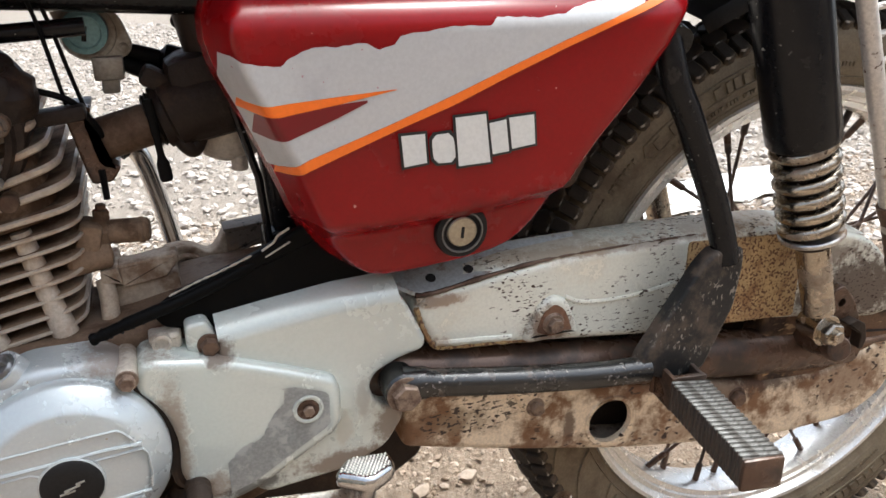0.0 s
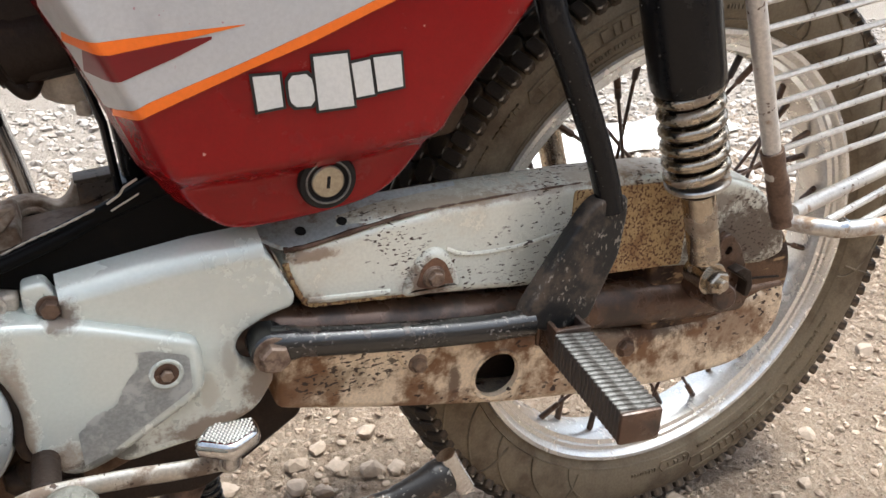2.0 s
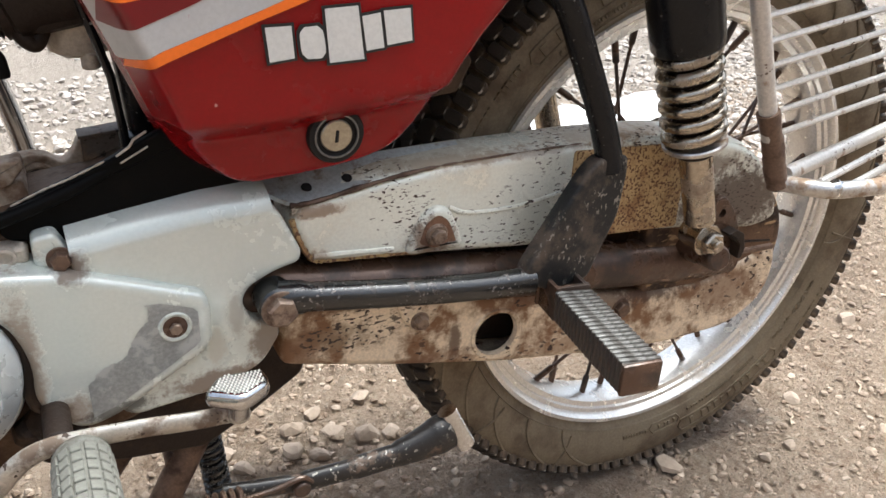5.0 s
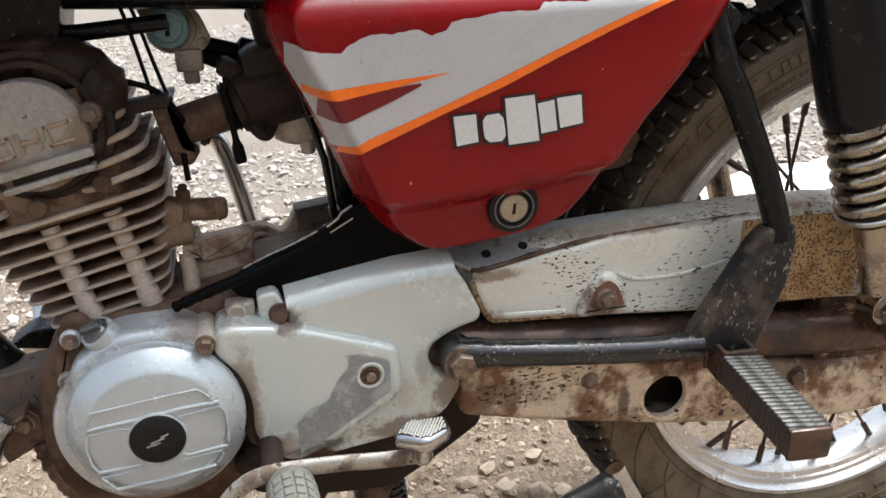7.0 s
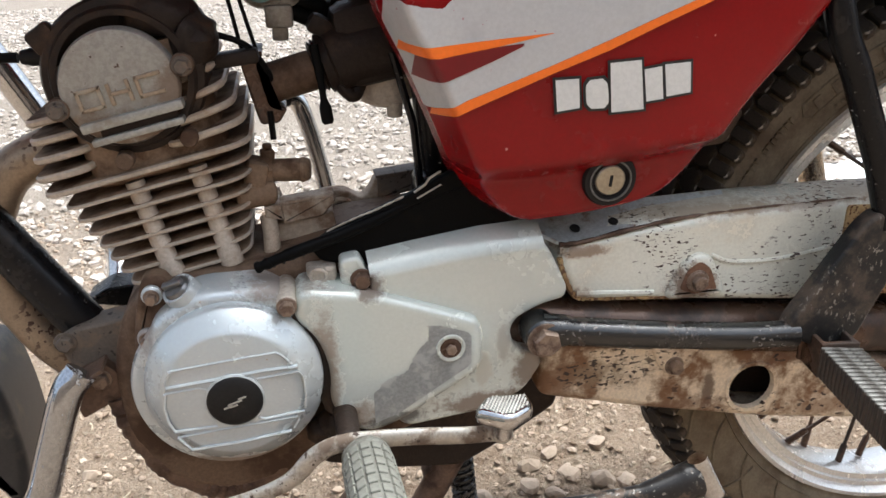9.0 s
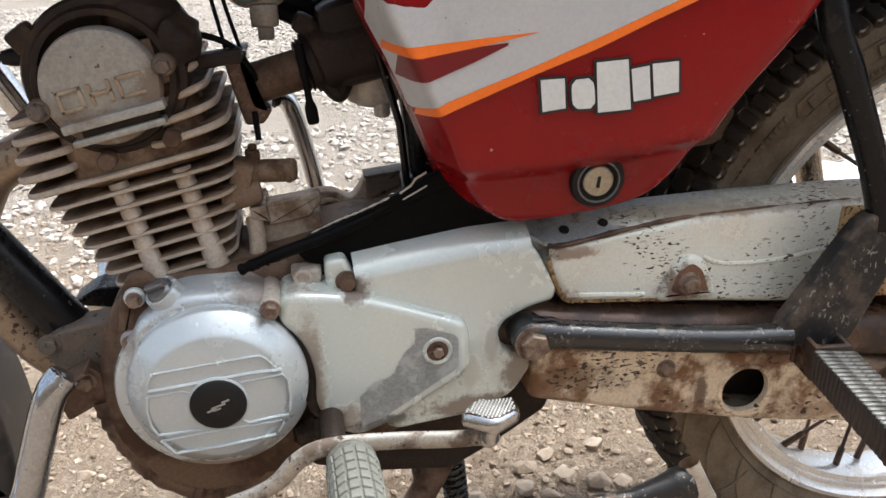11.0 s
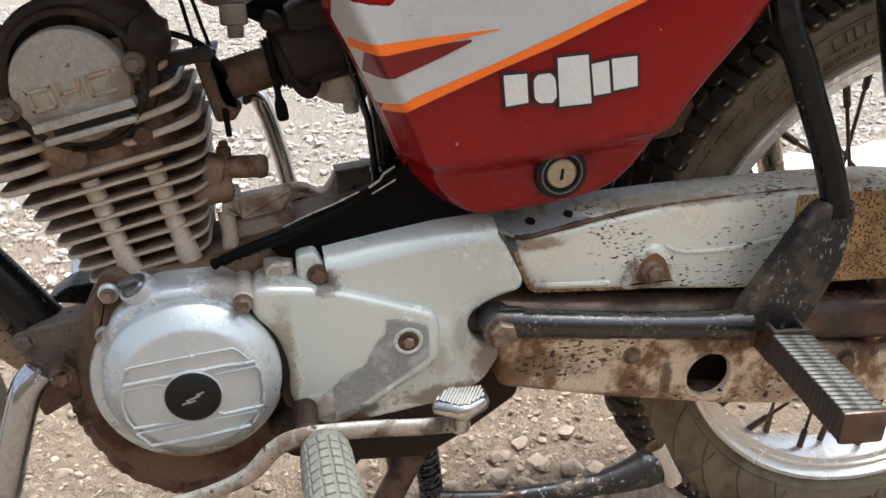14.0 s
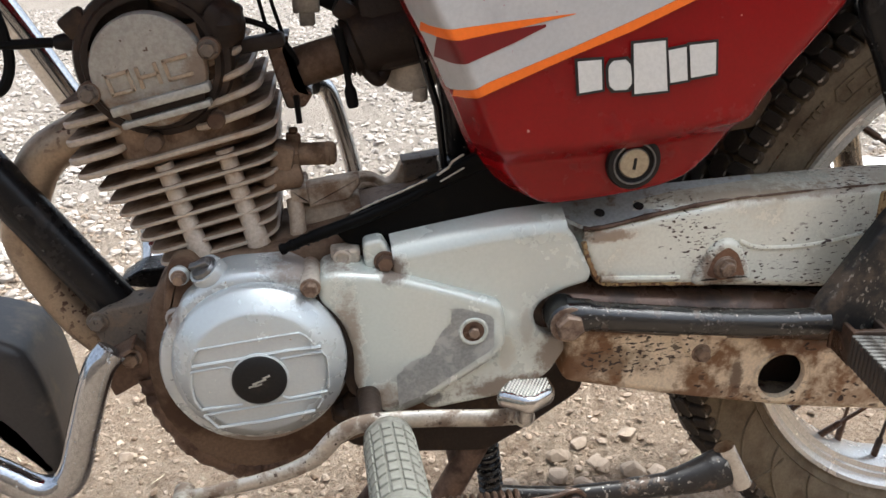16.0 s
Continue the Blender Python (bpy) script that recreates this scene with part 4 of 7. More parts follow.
def build_footrest_bracket():
    bm = M()
    tube(bm, glide([(-0.232, -0.108, 0.612), (-0.2255, -0.116, 0.574), (-0.218, -0.118, 0.550), (-0.205, -0.118, 0.527), (-0.1915, -0.118, 0.499), (-0.178, -0.1185, 0.470), (-0.1695, -0.120, 0.448), (-0.162, -0.122, 0.424), (-0.1595, -0.124, 0.410)]), 0.0105, 16)
    tube(bm, [(-0.2235, -0.103, 0.585), (-0.2235, -0.121, 0.578)], 0.013, 14)
    bracket = part("footrest_bracket", bm, black_paint, bike, "black painted tubular passenger footrest bracket")
    bm = M()
    plate(bm, soften([(-0.184, 0.413), (-0.174, 0.4225), (-0.148, 0.4235), (-0.1465, 0.408), (-0.150, 0.374), (-0.172, 0.322), (-0.205, 0.316), (-0.233, 0.330), (-0.230, 0.342)], 0.005), -0.116, -0.130, 0.003)
    part("gusset", bm, gusset_black, bracket, "scratched black gusset plate")
    bm = M()
    tube(bm, glide([(-0.420, -0.112, 0.347), (-0.400, -0.116, 0.3455), (-0.34, -0.121, 0.3385), (-0.27, -0.123, 0.3305), (-0.222, -0.124, 0.328)]), [0.0120] * 8 + [0.0104] * 25, 16)
    part("lower_tube", bm, worn_black, bracket, "worn black lower tube")
    bm = M()
    cyl(bm, (-0.4205, -0.095, 0.3430), (-0.4205, -0.121, 0.3430), 0.0140, seg=24, edge=0.003)
    part("tube_eye", bm, worn_black, bracket)
    bm = M()
    hexhead(bm, (-0.4205, -0.121, 0.3430), NEAR, 0.0105, 0.007)
    part("bracket_bolt", bm, rusty_bolt, bracket, "large rusty hexagon bolt")
    # folding footpeg
    a, b = Vector((-0.1965, -0.1320, 0.3130)), Vector((-0.2105, -0.2490, 0.3115))
    w = (b - a).normalized()
    turn = Matrix((Vector((1, 0, 0)) - w * w.x, w, Vector((0, 0, 1)) - w * w.z)).transposed().to_4x4()
    bm = M()
    for dx in (-0.0125, 0.0125):
        box(bm, a + Vector((dx, 0.000, 0.001)), (0.004, 0.028, 0.029), turn, 0.001)
    box(bm, a + Vector((0, -0.012, 0.001)), (0.029, 0.005, 0.028), turn, 0.001)
    box(bm, a + Vector((0, 0.014, 0.001)), (0.029, 0.004, 0.029), turn, 0.001)
    box(bm, a + Vector((0, 0.001, -0.010)), (0.024, 0.024, 0.004), turn, 0.001)
    part("peg_socket", bm, brown_steel, bracket, "rusty footpeg socket")
    bm = M()
    box(bm, a.lerp(b, 0.565), (0.0295, 0.100, 0.0235), turn, 0.0012)
    peg = part("passenger_footpeg", bm, peg_black, bike, "ribbed dark rubber passenger footpeg")
    bm = M()
    box(bm, a.lerp(b, 0.985), (0.0318, 0.0050, 0.0255), turn, 0.0028)
    part("end_cap", bm, brown_steel, peg, "brown worn end of the footpeg")
    bm = M()
    box(bm, (0, 0, 0.0010), (0.0315, 0.0046, 0.0252), turn @ Matrix.Rotation(0.12, 4, "Z"), 0.0018)
    bmesh.ops.recalc_face_normals(bm, faces=bm.faces)
    rib = bpy.data.meshes.new("rib")
    bm.to_mesh(rib)
    bm.free()
    rib.materials.append(peg_black)
    rib.materials.append(worn_rib)
    for f in rib.polygons:
        f.material_index = int(f.normal.z > 0.35)
    for i in range(19):
        o = new("rib", rib)
        o.parent = peg
        o.matrix_basis = Matrix.Translation(a.lerp(b, 0.155 + 0.795 * i / 18))


def ease(d, w):
    """Zero below 0, then a ramp with a soft start of width w."""
    d /= w
    return w * (0.0 if d <= 0 else d * d / 2 if d < 1 else d - 0.5)


def panel_y(x, z):
    """How far out the side panel's skin lies at (x, z): a facet in front, a flat face, a stepped-in skirt."""
    u = max(0.0, x - panel_front(z))
    y = -0.090 - 2.5 * (ease(u + 0.0025, 0.005) - ease(u - 0.0135, 0.005)) + 2.5 * 0.000625
    y -= 0.006 * math.sin(min(1, max(0, (x + 0.49) / 0.26)) * math.pi)
    back = max(0.0, 1 - (panel_rear(z) - x) / 0.014)
    y += 0.010 * back * back
    fall = float(np.interp(x, [-0.46, -0.42, -0.37, -0.32], [0.478, 0.480, 0.4845, 0.4915])) - z
    y += 1.3 * (ease(fall, 0.004) - ease(fall - 0.011, 0.004)) + 0.15 * max(0.0, fall - 0.011)
    low = max(0.0, 1 - (z - panel_low(x)) / 0.008)
    y += 0.004 * low * low
    if z > 0.594:
        y += 0.045 * min(1.0, (z - 0.594) / 0.034) ** 2.2
    return y


def panel_front(z):
    return float(np.interp(z, [0.431, 0.434, 0.437, 0.446, 0.457, 0.478, 0.500, 0.522, 0.541, 0.559, 0.576, 0.590, 0.603, 0.616, 0.628],
                           [-0.446, -0.455, -0.4605, -0.471, -0.4795, -0.4895, -0.498, -0.507, -0.5155, -0.5245, -0.5325, -0.536, -0.536, -0.531, -0.516]))


def panel_rear(z):
    return float(np.interp(z, [0.431, 0.4335, 0.436, 0.4385, 0.4415, 0.4475, 0.455, 0.462, 0.476, 0.488, 0.502, 0.520, 0.541, 0.550, 0.580, 0.606, 0.66],
                           [-0.43, -0.403, -0.380, -0.3595, -0.346, -0.3315, -0.3235, -0.317, -0.308, -0.3018, -0.2925, -0.278, -0.2585, -0.2505, -0.227, -0.213, -0.182]))


def panel_low(x):
    return float(np.interp(x, [-0.4605, -0.455, -0.446, -0.425, -0.403, -0.380, -0.3595, -0.346, -0.3315, -0.3235, -0.317], [0.437, 0.434, 0.4325, 0.4325, 0.4335, 0.436, 0.4385, 0.4415, 0.4475, 0.455, 0.462]))


def patch(name, corners, material, parent, label, lift=0.0017, n=6, round_off=0.0):
    """A thin four-cornered sticker on the panel, corners (x, z) in turn."""
    bm = M()
    a, b, c, d = (Vector(q) for q in corners)
    rows = []
    for j in range(n + 1):
        v = j / n
        shrink = round_off * max(0.0, abs(2 * v - 1) * 2 - 1) ** 2
        row = []
        for i in range(n + 1):
            u = shrink + (1 - 2 * shrink) * i / n
            p = a.lerp(b, u).lerp(d.lerp(c, u), v)
            row.append((p.x, panel_y(p.x, p.y) - lift - 0.0008, p.y))
        rows.append(ring(bm, row))
    for r0, r1 in zip(rows, rows[1:]):
        bridge(bm, r0, r1, False)
    return part(name, bm, material, parent, label, sharp=180)


def decal(name, x0, x1, low, high, material, parent, label, lift=0.0007, step=0.0018, rows=18):
    """A thin sticker on the panel between the curves low(x) and high(x)."""
    bm = M()
    n = max(2, int((x1 - x0) / step))
    cols = []
    for i in range(n + 1):
        x = x0 + (x1 - x0) * i / n
        a, b = low(x), high(x)
        b = max(b, a + 1e-5)
        cols.append(ring(bm, [(x, panel_y(x, z) - lift - 0.0014 - 0.0028 * math.exp(-max(0.0, x - panel_front(z)) / 0.012), z) for z in (a + (b - a) * k / rows for k in range(rows + 1))]))
    for a, b in zip(cols, cols[1:]):
        bridge(bm, a, b, False)
    return part(name, bm, material, parent, label, sharp=180)


def build_side_panel():
    bm = M()
    zs = list(np.linspace(0.432, 0.438, 6)) + list(np.linspace(0.440, 0.47, 14)) + list(np.linspace(0.472, 0.50, 16)) + list(np.linspace(0.504, 0.60, 20)) + list(np.linspace(0.603, 0.628, 18))
    front = [0, 0.004, 0.008, 0.0110, 0.0128, 0.0142, 0.0156, 0.0170, 0.0185, 0.021, 0.025]
    us = [0.03, 0.07, 0.12, 0.18, 0.25, 0.33, 0.42, 0.5, 0.58, 0.66, 0.74, 0.81, 0.87, 0.91, 0.94, 0.965, 0.985, 1]
    rows = []
    for z in zs:
        a, b = panel_front(z), panel_rear(z)
        k = min(1.0, (b - a) / 0.05)
        xs = [a + f * k for f in front]
        xs += [xs[-1] + (b - xs[-1]) * u for u in us]
        rows.append(ring(bm, [(x, panel_y(x, z), z) for x in xs]))
    for a, b in zip(rows, rows[1:]):
        bridge(bm, a, b, False)
    panel = part("side_panel", bm, red_paint, bike, "glossy red side panel with torn silver and orange stripes", sharp=50)
    solid = panel.modifiers.new("thickness", "SOLIDIFY")
    solid.thickness, solid.offset = 0.0010, 0.0
    rng = random.Random(7)
    steps = [0.0]
    for i in range(90):
        steps.append(min(0.0045, max(-0.0045, steps[-1] * 0.75 + rng.uniform(-0.0024, 0.0024))))

    def torn(x):
        i = (x + 0.53) / 0.3 * 88
        k = max(0, min(88, int(i)))
        base = float(np.interp(x, [-0.530, -0.5218, -0.5166, -0.5078, -0.4943, -0.4905, -0.4866, -0.4755, -0.4629, -0.4451, -0.4375, -0.4277, -0.4250, -0.4139, -0.3925, -0.3672, -0.3640, -0.3349, -0.3166, -0.3092, -0.2922, -0.26],
                               [0.585, 0.5843, 0.5813, 0.5795, 0.5785, 0.5830, 0.5842, 0.5886, 0.5869, 0.5896, 0.5858, 0.5884, 0.5925, 0.5951, 0.5977, 0.5966, 0.6010, 0.6011, 0.6019, 0.6053, 0.6080, 0.613]))
        return base + 0.30 * (steps[k] + (steps[k + 1] - steps[k]) * (i - k))

    def o2_low(x):
        return float(np.interp(x, [-0.510, -0.4921, -0.4792, -0.4281, -0.3921, -0.3549, -0.3162, -0.2754, -0.2462, -0.23], [0.5060, 0.5103, 0.5159, 0.5366, 0.5498, 0.5659, 0.5814, 0.5962, 0.6055, 0.611]))

    def o2_high(x):
        return float(np.interp(x, [-0.510, -0.4971, -0.4812, -0.4281, -0.3922, -0.3551, -0.3165, -0.2751, -0.2516, -0.23], [0.5120, 0.5140, 0.5220, 0.5418, 0.5561, 0.5714, 0.5863, 0.6006, 0.6083, 0.6140]))

    def front_of(x):  # the lowest z at which the front edge reaches x
        return float(np.interp(x, [-0.536, -0.5325, -0.5245, -0.5155, -0.507, -0.498, -0.4895], [0.592, 0.576, 0.559, 0.541, 0.522, 0.500, 0.478]))
    decal("stripe", -0.5275, -0.255, lambda x: max(o2_high(x), front_of(x) + 0.004), lambda x: max(torn(x), o2_high(x)), silver_sticker, panel, "silver-grey sticker stripe with a torn upper edge")
    decal("stripe", -0.4985, -0.238, lambda x: max(o2_low(x), front_of(x) + 0.003), o2_high, orange_sticker, panel, "orange sticker line", 0.0011)
    tip = -0.4277
    decal("stripe", -0.5185, tip, lambda x: float(np.interp(x, [-0.52, -0.5082, -0.4973, -0.4620, tip], [0.5515, 0.5488, 0.5483, 0.5543, 0.5613])), lambda x: float(np.interp(x, [-0.52, -0.5143, -0.5020, -0.4618, tip], [0.5580, 0.5557, 0.5551, 0.5589, 0.5617])), orange_sticker, panel, "orange sticker line", 0.0011)
    decal("stripe", -0.5100, -0.4455, lambda x: float(np.interp(x, [-0.510, -0.5014, -0.4931, -0.4647, -0.4455], [0.5345, 0.5329, 0.5343, 0.5457, 0.5545])), lambda x: float(np.interp(x, [-0.510, -0.4973, -0.4620, -0.4455], [0.5490, 0.5483, 0.5543, 0.5560])), dark_red, panel, "dark red sticker wedge", 0.0011)
    # a word mark drawn as plain blocks with black edges
    blocks = [((-0.4254, 0.5330), (-0.4103, 0.5335), (-0.4089, 0.5150), (-0.4235, 0.5132), 0.0), ((-0.4062, 0.5322), (-0.3920, 0.5332), (-0.3895, 0.5142), (-0.4045, 0.5140), 0.22), ((-0.3906, 0.5423), (-0.3703, 0.5435), (-0.3664, 0.5122), (-0.3880, 0.5111), 0.0), ((-0.3679, 0.5373), (-0.3563, 0.5390), (-0.3536, 0.5182), (-0.3650, 0.5170), 0.0), ((-0.3544, 0.5399), (-0.3369, 0.5409), (-0.3351, 0.5215), (-0.3516, 0.5195), 0.0)]
    for i, (a, b, c, d, bend) in enumerate(blocks):
        grown = inset([Vector(q) for q in (a, b, c, d)], -0.0017)
        patch("mark_edge", grown, black_sticker, panel, "black outline of a word mark block", 0.0012 + 0.00004 * i, round_off=bend * 0.8)
        patch("mark_block", (a, b, c, d), white_sticker, panel, "white word mark block", 0.0018, round_off=bend)
    # lock
    c = Vector((-0.3795, panel_y(-0.3795, 0.4612) - 0.0022, 0.4612))
    out = Vector((0, -1, -0.06)).normalized()
    bm = M()
    lathe(bm, [(0.0185, -0.008), (0.0190, 0.0004), (0.0180, 0.0024), (0.0150, 0.0030), (0.0132, 0.0026), (0.0122, 0.0010), (0.0105, 0.0010)], c, out, 40)
    lock = part("lock", bm, rubber, panel, "black lock collar")
    bm = M()
    lathe(bm, [(0.0150, 0.0028), (0.0146, 0.0036), (0.0139, 0.0036), (0.0134, 0.0024)], c, out, 40)
    part("collar_ring", bm, steel_dark, panel, "dull steel ring in the lock collar")
    bm = M()
    lathe(bm, [(0.0106, 0.0), (0.0106, 0.0022), (0.0098, 0.0030), (0.0, 0.0031)], c, out, 32)
    part("lock_barrel", bm, brass, panel, "pale brass lock barrel")
    bm = M()
    box(bm, c + out * 0.0031, (0.0022, 0.0010, 0.0080), Matrix.Rotation(0.1, 4, "Y"), 0.0003)
    part("keyhole", bm, hole_black, panel)


def build_seat():
    """Black seat and rear mudguard that shade the wheel."""
    bm = M()
    arc = [math.radians(a) for a in np.linspace(62, 118, 20)]
    rows = []
    for y, r in ((-0.058, 0.318), (-0.054, 0.331), (-0.030, 0.338), (0.030, 0.338), (0.054, 0.331), (0.058, 0.318)):
        rows.append(ring(bm, [(math.cos(a) * r, y, 0.295 + math.sin(a) * r) for a in arc]))
    for a, b in zip(rows, rows[1:]):
        bridge(bm, a, b, False)
    guard = part("rear_mudguard", bm, rubber, bike, "black rear mudguard", sharp=50)
    bm = M()
    arc = [math.radians(a) for a in np.linspace(118, 149, 16)]
    rows = []
    for y, r in ((-0.042, 0.318), (-0.036, 0.326), (0.036, 0.326), (0.042, 0.318)):
        rows.append(ring(bm, [(math.cos(a) * r, y, 0.295 + math.sin(a) * r) for a in arc]))
    for a, b in zip(rows, rows[1:]):
        bridge(bm, a, b, False)
    low_end = part("inner_mudguard", bm, rubber, bike, "black front end of the rear mudguard", sharp=50)
    low_end.modifiers.new("thickness", "SOLIDIFY").thickness = 0.002
    bm = M()
    plate(bm, soften([(-0.300, 0.459), (-0.262, 0.463), (-0.2495, 0.486), (-0.262, 0.502), (-0.285, 0.500)], 0.004), -0.040, -0.060, 0.002)
    part("mud_lip", bm, muddy_guard, low_end, "brown dusty lip of the mudguard")
    bm = M()
    plate(bm, soften([(-0.385, 0.395), (-0.385, 0.52), (-0.30, 0.52), (-0.268, 0.468), (-0.278, 0.43), (-0.290, 0.395)], 0.006), 0.060, 0.0, 0.003)
    part("swingarm_bridge", bm, rubber, bike, "black plate in front of the rear wheel")
    solid = guard.modifiers.new("thickness", "SOLIDIFY")
    solid.thickness = 0.002
    bm = M()
    plate(bm, soften([(-0.52, 0.675), (-0.50, 0.745), (-0.10, 0.750), (0.22, 0.770), (0.27, 0.735), (0.22, 0.690), (-0.1, 0.672)], 0.02), 0.125, -0.125, 0.03, steps=4)
    part("seat", bm, seat_vinyl, bike, "black vinyl seat")


build_wheel()
build_seat()
build_chain_case()
build_swingarm()
build_shock(-0.118, True)
build_shock(0.118, False)
build_footrest_bracket()
build_side_panel()


# ---- engine ----
def build_engine():
    bm = M()
    core = soften([(-0.728, 0.330), (-0.716, 0.372), (-0.690, 0.394), (-0.600, 0.402), (-0.560, 0.412), (-0.470, 0.420), (-0.440, 0.400), (-0.430, 0.330), (-0.445, 0.275), (-0.540, 0.240), (-0.612, 0.220), (-0.660, 0.210), (-0.700, 0.226), (-0.726, 0.272)], 0.02)
    plate(bm, core, 0.012, -0.078, 0.010, steps=4)
    engine = part("engine", bm, grimy_alloy, bike, "dirty four-stroke engine with silver covers and finned cylinder")
    # flange under the alternator cover
    bm = M()
    lathe(bm, [(0.0655, -0.022), (0.0670, -0.002), (0.0655, 0.0015), (0.0620, 0.003), (0.0560, 0.003)], (-0.6450, -0.101, 0.3245), NEAR, 56)
    part("crankcase_cover", bm, silver_paint, engine, "silver-painted crankcase cover")
    bm = M()
    plate(bm, soften([(-0.700, 0.345), (-0.692, 0.378), (-0.662, 0.398), (-0.612, 0.398), (-0.596, 0.385), (-0.590, 0.350), (-0.64, 0.33)], 0.012), -0.075, -0.1085, 0.009, steps=5)
    part("cover_neck", bm, silver_paint, engine)
    # alternator cover
    bm = M()
    c = Vector((-0.6405, -0.098, 0.3300))
    lathe(bm, [(0.0604, 0.0), (0.0606, 0.013), (0.0600, 0.0165), (0.0585, 0.0190), (0.0480, 0.0275), (0.0462, 0.0290), (0.0445, 0.0297), (0.02, 0.0302), (0.0, 0.0304)], c, NEAR, 72)
    alt = part("alternator_cover", bm, silver_paint, engine, "round silver-painted alternator cover with raised lines")
    bm = M()
    y = -0.1281

    def line(pts, r=0.0015):
        tube(bm, [(x, y, z) for x, z in pts], r, 6)
    line([(-0.6790, 0.3530), (-0.6490, 0.3560), (-0.6260, 0.3580), (-0.6110, 0.3590), (-0.6070, 0.3565), (-0.6010, 0.3490)], 0.0008)
    line([(-0.6800, 0.3525), (-0.6840, 0.3455), (-0.6840, 0.3405), (-0.6500, 0.3435), (-0.6190, 0.3465), (-0.5970, 0.3470)], 0.0014)
    line([(-0.6850, 0.3362), (-0.6630, 0.3382), (-0.6580, 0.3362), (-0.6565, 0.3330)], 0.0008)
    line([(-0.6850, 0.3360), (-0.6868, 0.3260), (-0.6858, 0.3140), (-0.6820, 0.3062), (-0.6540, 0.3070)], 0.0011)
    line([(-0.6250, 0.3405), (-0.5970, 0.3430), (-0.5940, 0.3390), (-0.5930, 0.3260), (-0.5940, 0.3140)], 0.0010)
    line([(-0.6265, 0.3110), (-0.6220, 0.3085), (-0.5950, 0.3115)], 0.0011)
    line([(-0.6810, 0.3015), (-0.6430, 0.3045), (-0.6000, 0.3075), (-0.5990, 0.3050), (-0.6030, 0.2985)], 0.0009)
    line([(-0.6810, 0.3015), (-0.6730, 0.2905), (-0.6400, 0.2920), (-0.6050, 0.2965)], 0.0013)
    part("raised_line", bm, silver_paint, alt)
    bm = M()
    lathe(bm, [(0.0200, 0.028), (0.0200, 0.0315), (0.0188, 0.0322)], c + Vector((0, 0, -0.0035)), NEAR, 40)
    part("cap_ring", bm, silver_paint, alt)
    bm = M()
    lathe(bm, [(0.0187, 0.028), (0.0187, 0.0324), (0.0172, 0.0337), (0.010, 0.0341), (0.0, 0.0342)], c + Vector((0, 0, -0.0035)), NEAR, 40)
    cap = part("cover_cap", bm, rubber, alt, "black plastic cap with a small worn emblem")
    bm = M()
    for x, z, w in ((-0.0045, -0.0030, 0.007), (0.0050, 0.0032, 0.006), (0.0, 0.0, 0.011), (-0.001, -0.0025, 0.006)):
        box(bm, c + Vector((x, -0.0345, z - 0.0035)), (w * 0.9, 0.0007, 0.0011), Matrix.Rotation(-0.3, 4, "Y"), 0)
    part("emblem", bm, bare_alloy, alt, "worn silver emblem bars")
    # sprocket cover, with a bolt in a dished seat
    bm = M()
    outline = soften([(-0.5980, 0.3740), (-0.5930, 0.3955), (-0.545, 0.3885), (-0.512, 0.3770), (-0.4680, 0.3600), (-0.4640, 0.3490), (-0.4645, 0.3230), (-0.470, 0.3155), (-0.528, 0.2800), (-0.553, 0.2730), (-0.577, 0.300), (-0.5745, 0.330), (-0.5820, 0.3560)], [0.009, 0.010, 0.02, 0.02, 0.010, 0.010, 0.010, 0.010, 0.012, 0.012, 0.012, 0.02, 0.02])
    plate(bm, outline, -0.072, -0.1125, 0.0065, steps=6)
    cover = part("sprocket_cover", bm, cover_paint, engine, "grey-painted sprocket cover, paint worn to bare alloy")
    bm = M()
    lathe(bm, [(0.0112, -0.001), (0.0106, 0.0009), (0.0097, 0.0013), (0.0086, 0.0009), (0.0076, 0.0002)], (-0.4885, -0.1130, 0.3400), NEAR, 28)
    part("bolt_seat", bm, cover_paint, cover)
    bm = M()
    lathe(bm, [(0.0079, 0.0001), (0.0079, 0.0004), (0.0, 0.0004)], (-0.4885, -0.1130, 0.3400), NEAR, 24)
    part("bolt_recess", bm, brown_steel, cover, "dark dirt round the bolt")
    bm = M()
    hexhead(bm, (-0.4885, -0.1133, 0.3400), NEAR, 0.0042, 0.003, False)
    part("cover_bolt", bm, rusty_bolt, cover, "rusty bolt")
    bm = M()
    tube(bm, glide([(-0.5985, -0.103, 0.374), (-0.589, -0.104, 0.364), (-0.583, -0.104, 0.354), (-0.5765, -0.104, 0.330), (-0.5785, -0.104, 0.302), (-0.568, -0.104, 0.288), (-0.556, -0.104, 0.277)]), [0.0042 + 0.0004 * math.sin(k * 1.7) for k in range(57)], 8)
    part("grime_seam", bm, grease, cover, "black grime in the seam")
    # a worn patch where the paint has rubbed off
    bm = M()
    rnd = random.Random(3)
    left = [(-0.545, 0.309), (-0.535, 0.320), (-0.527, 0.322), (-0.520, 0.325), (-0.515, 0.337), (-0.510, 0.343), (-0.505, 0.348), (-0.5040, 0.353), (-0.5045, 0.357), (-0.5055, 0.3605)]
    edge = []
    for (x0, z0), (x1, z1) in zip(left, left[1:]):
        for k in range(5):
            t = k / 5
            edge.append((x0 + (x1 - x0) * t + rnd.uniform(-0.0008, 0.0008), z0 + (z1 - z0) * t + rnd.uniform(-0.0008, 0.0008)))
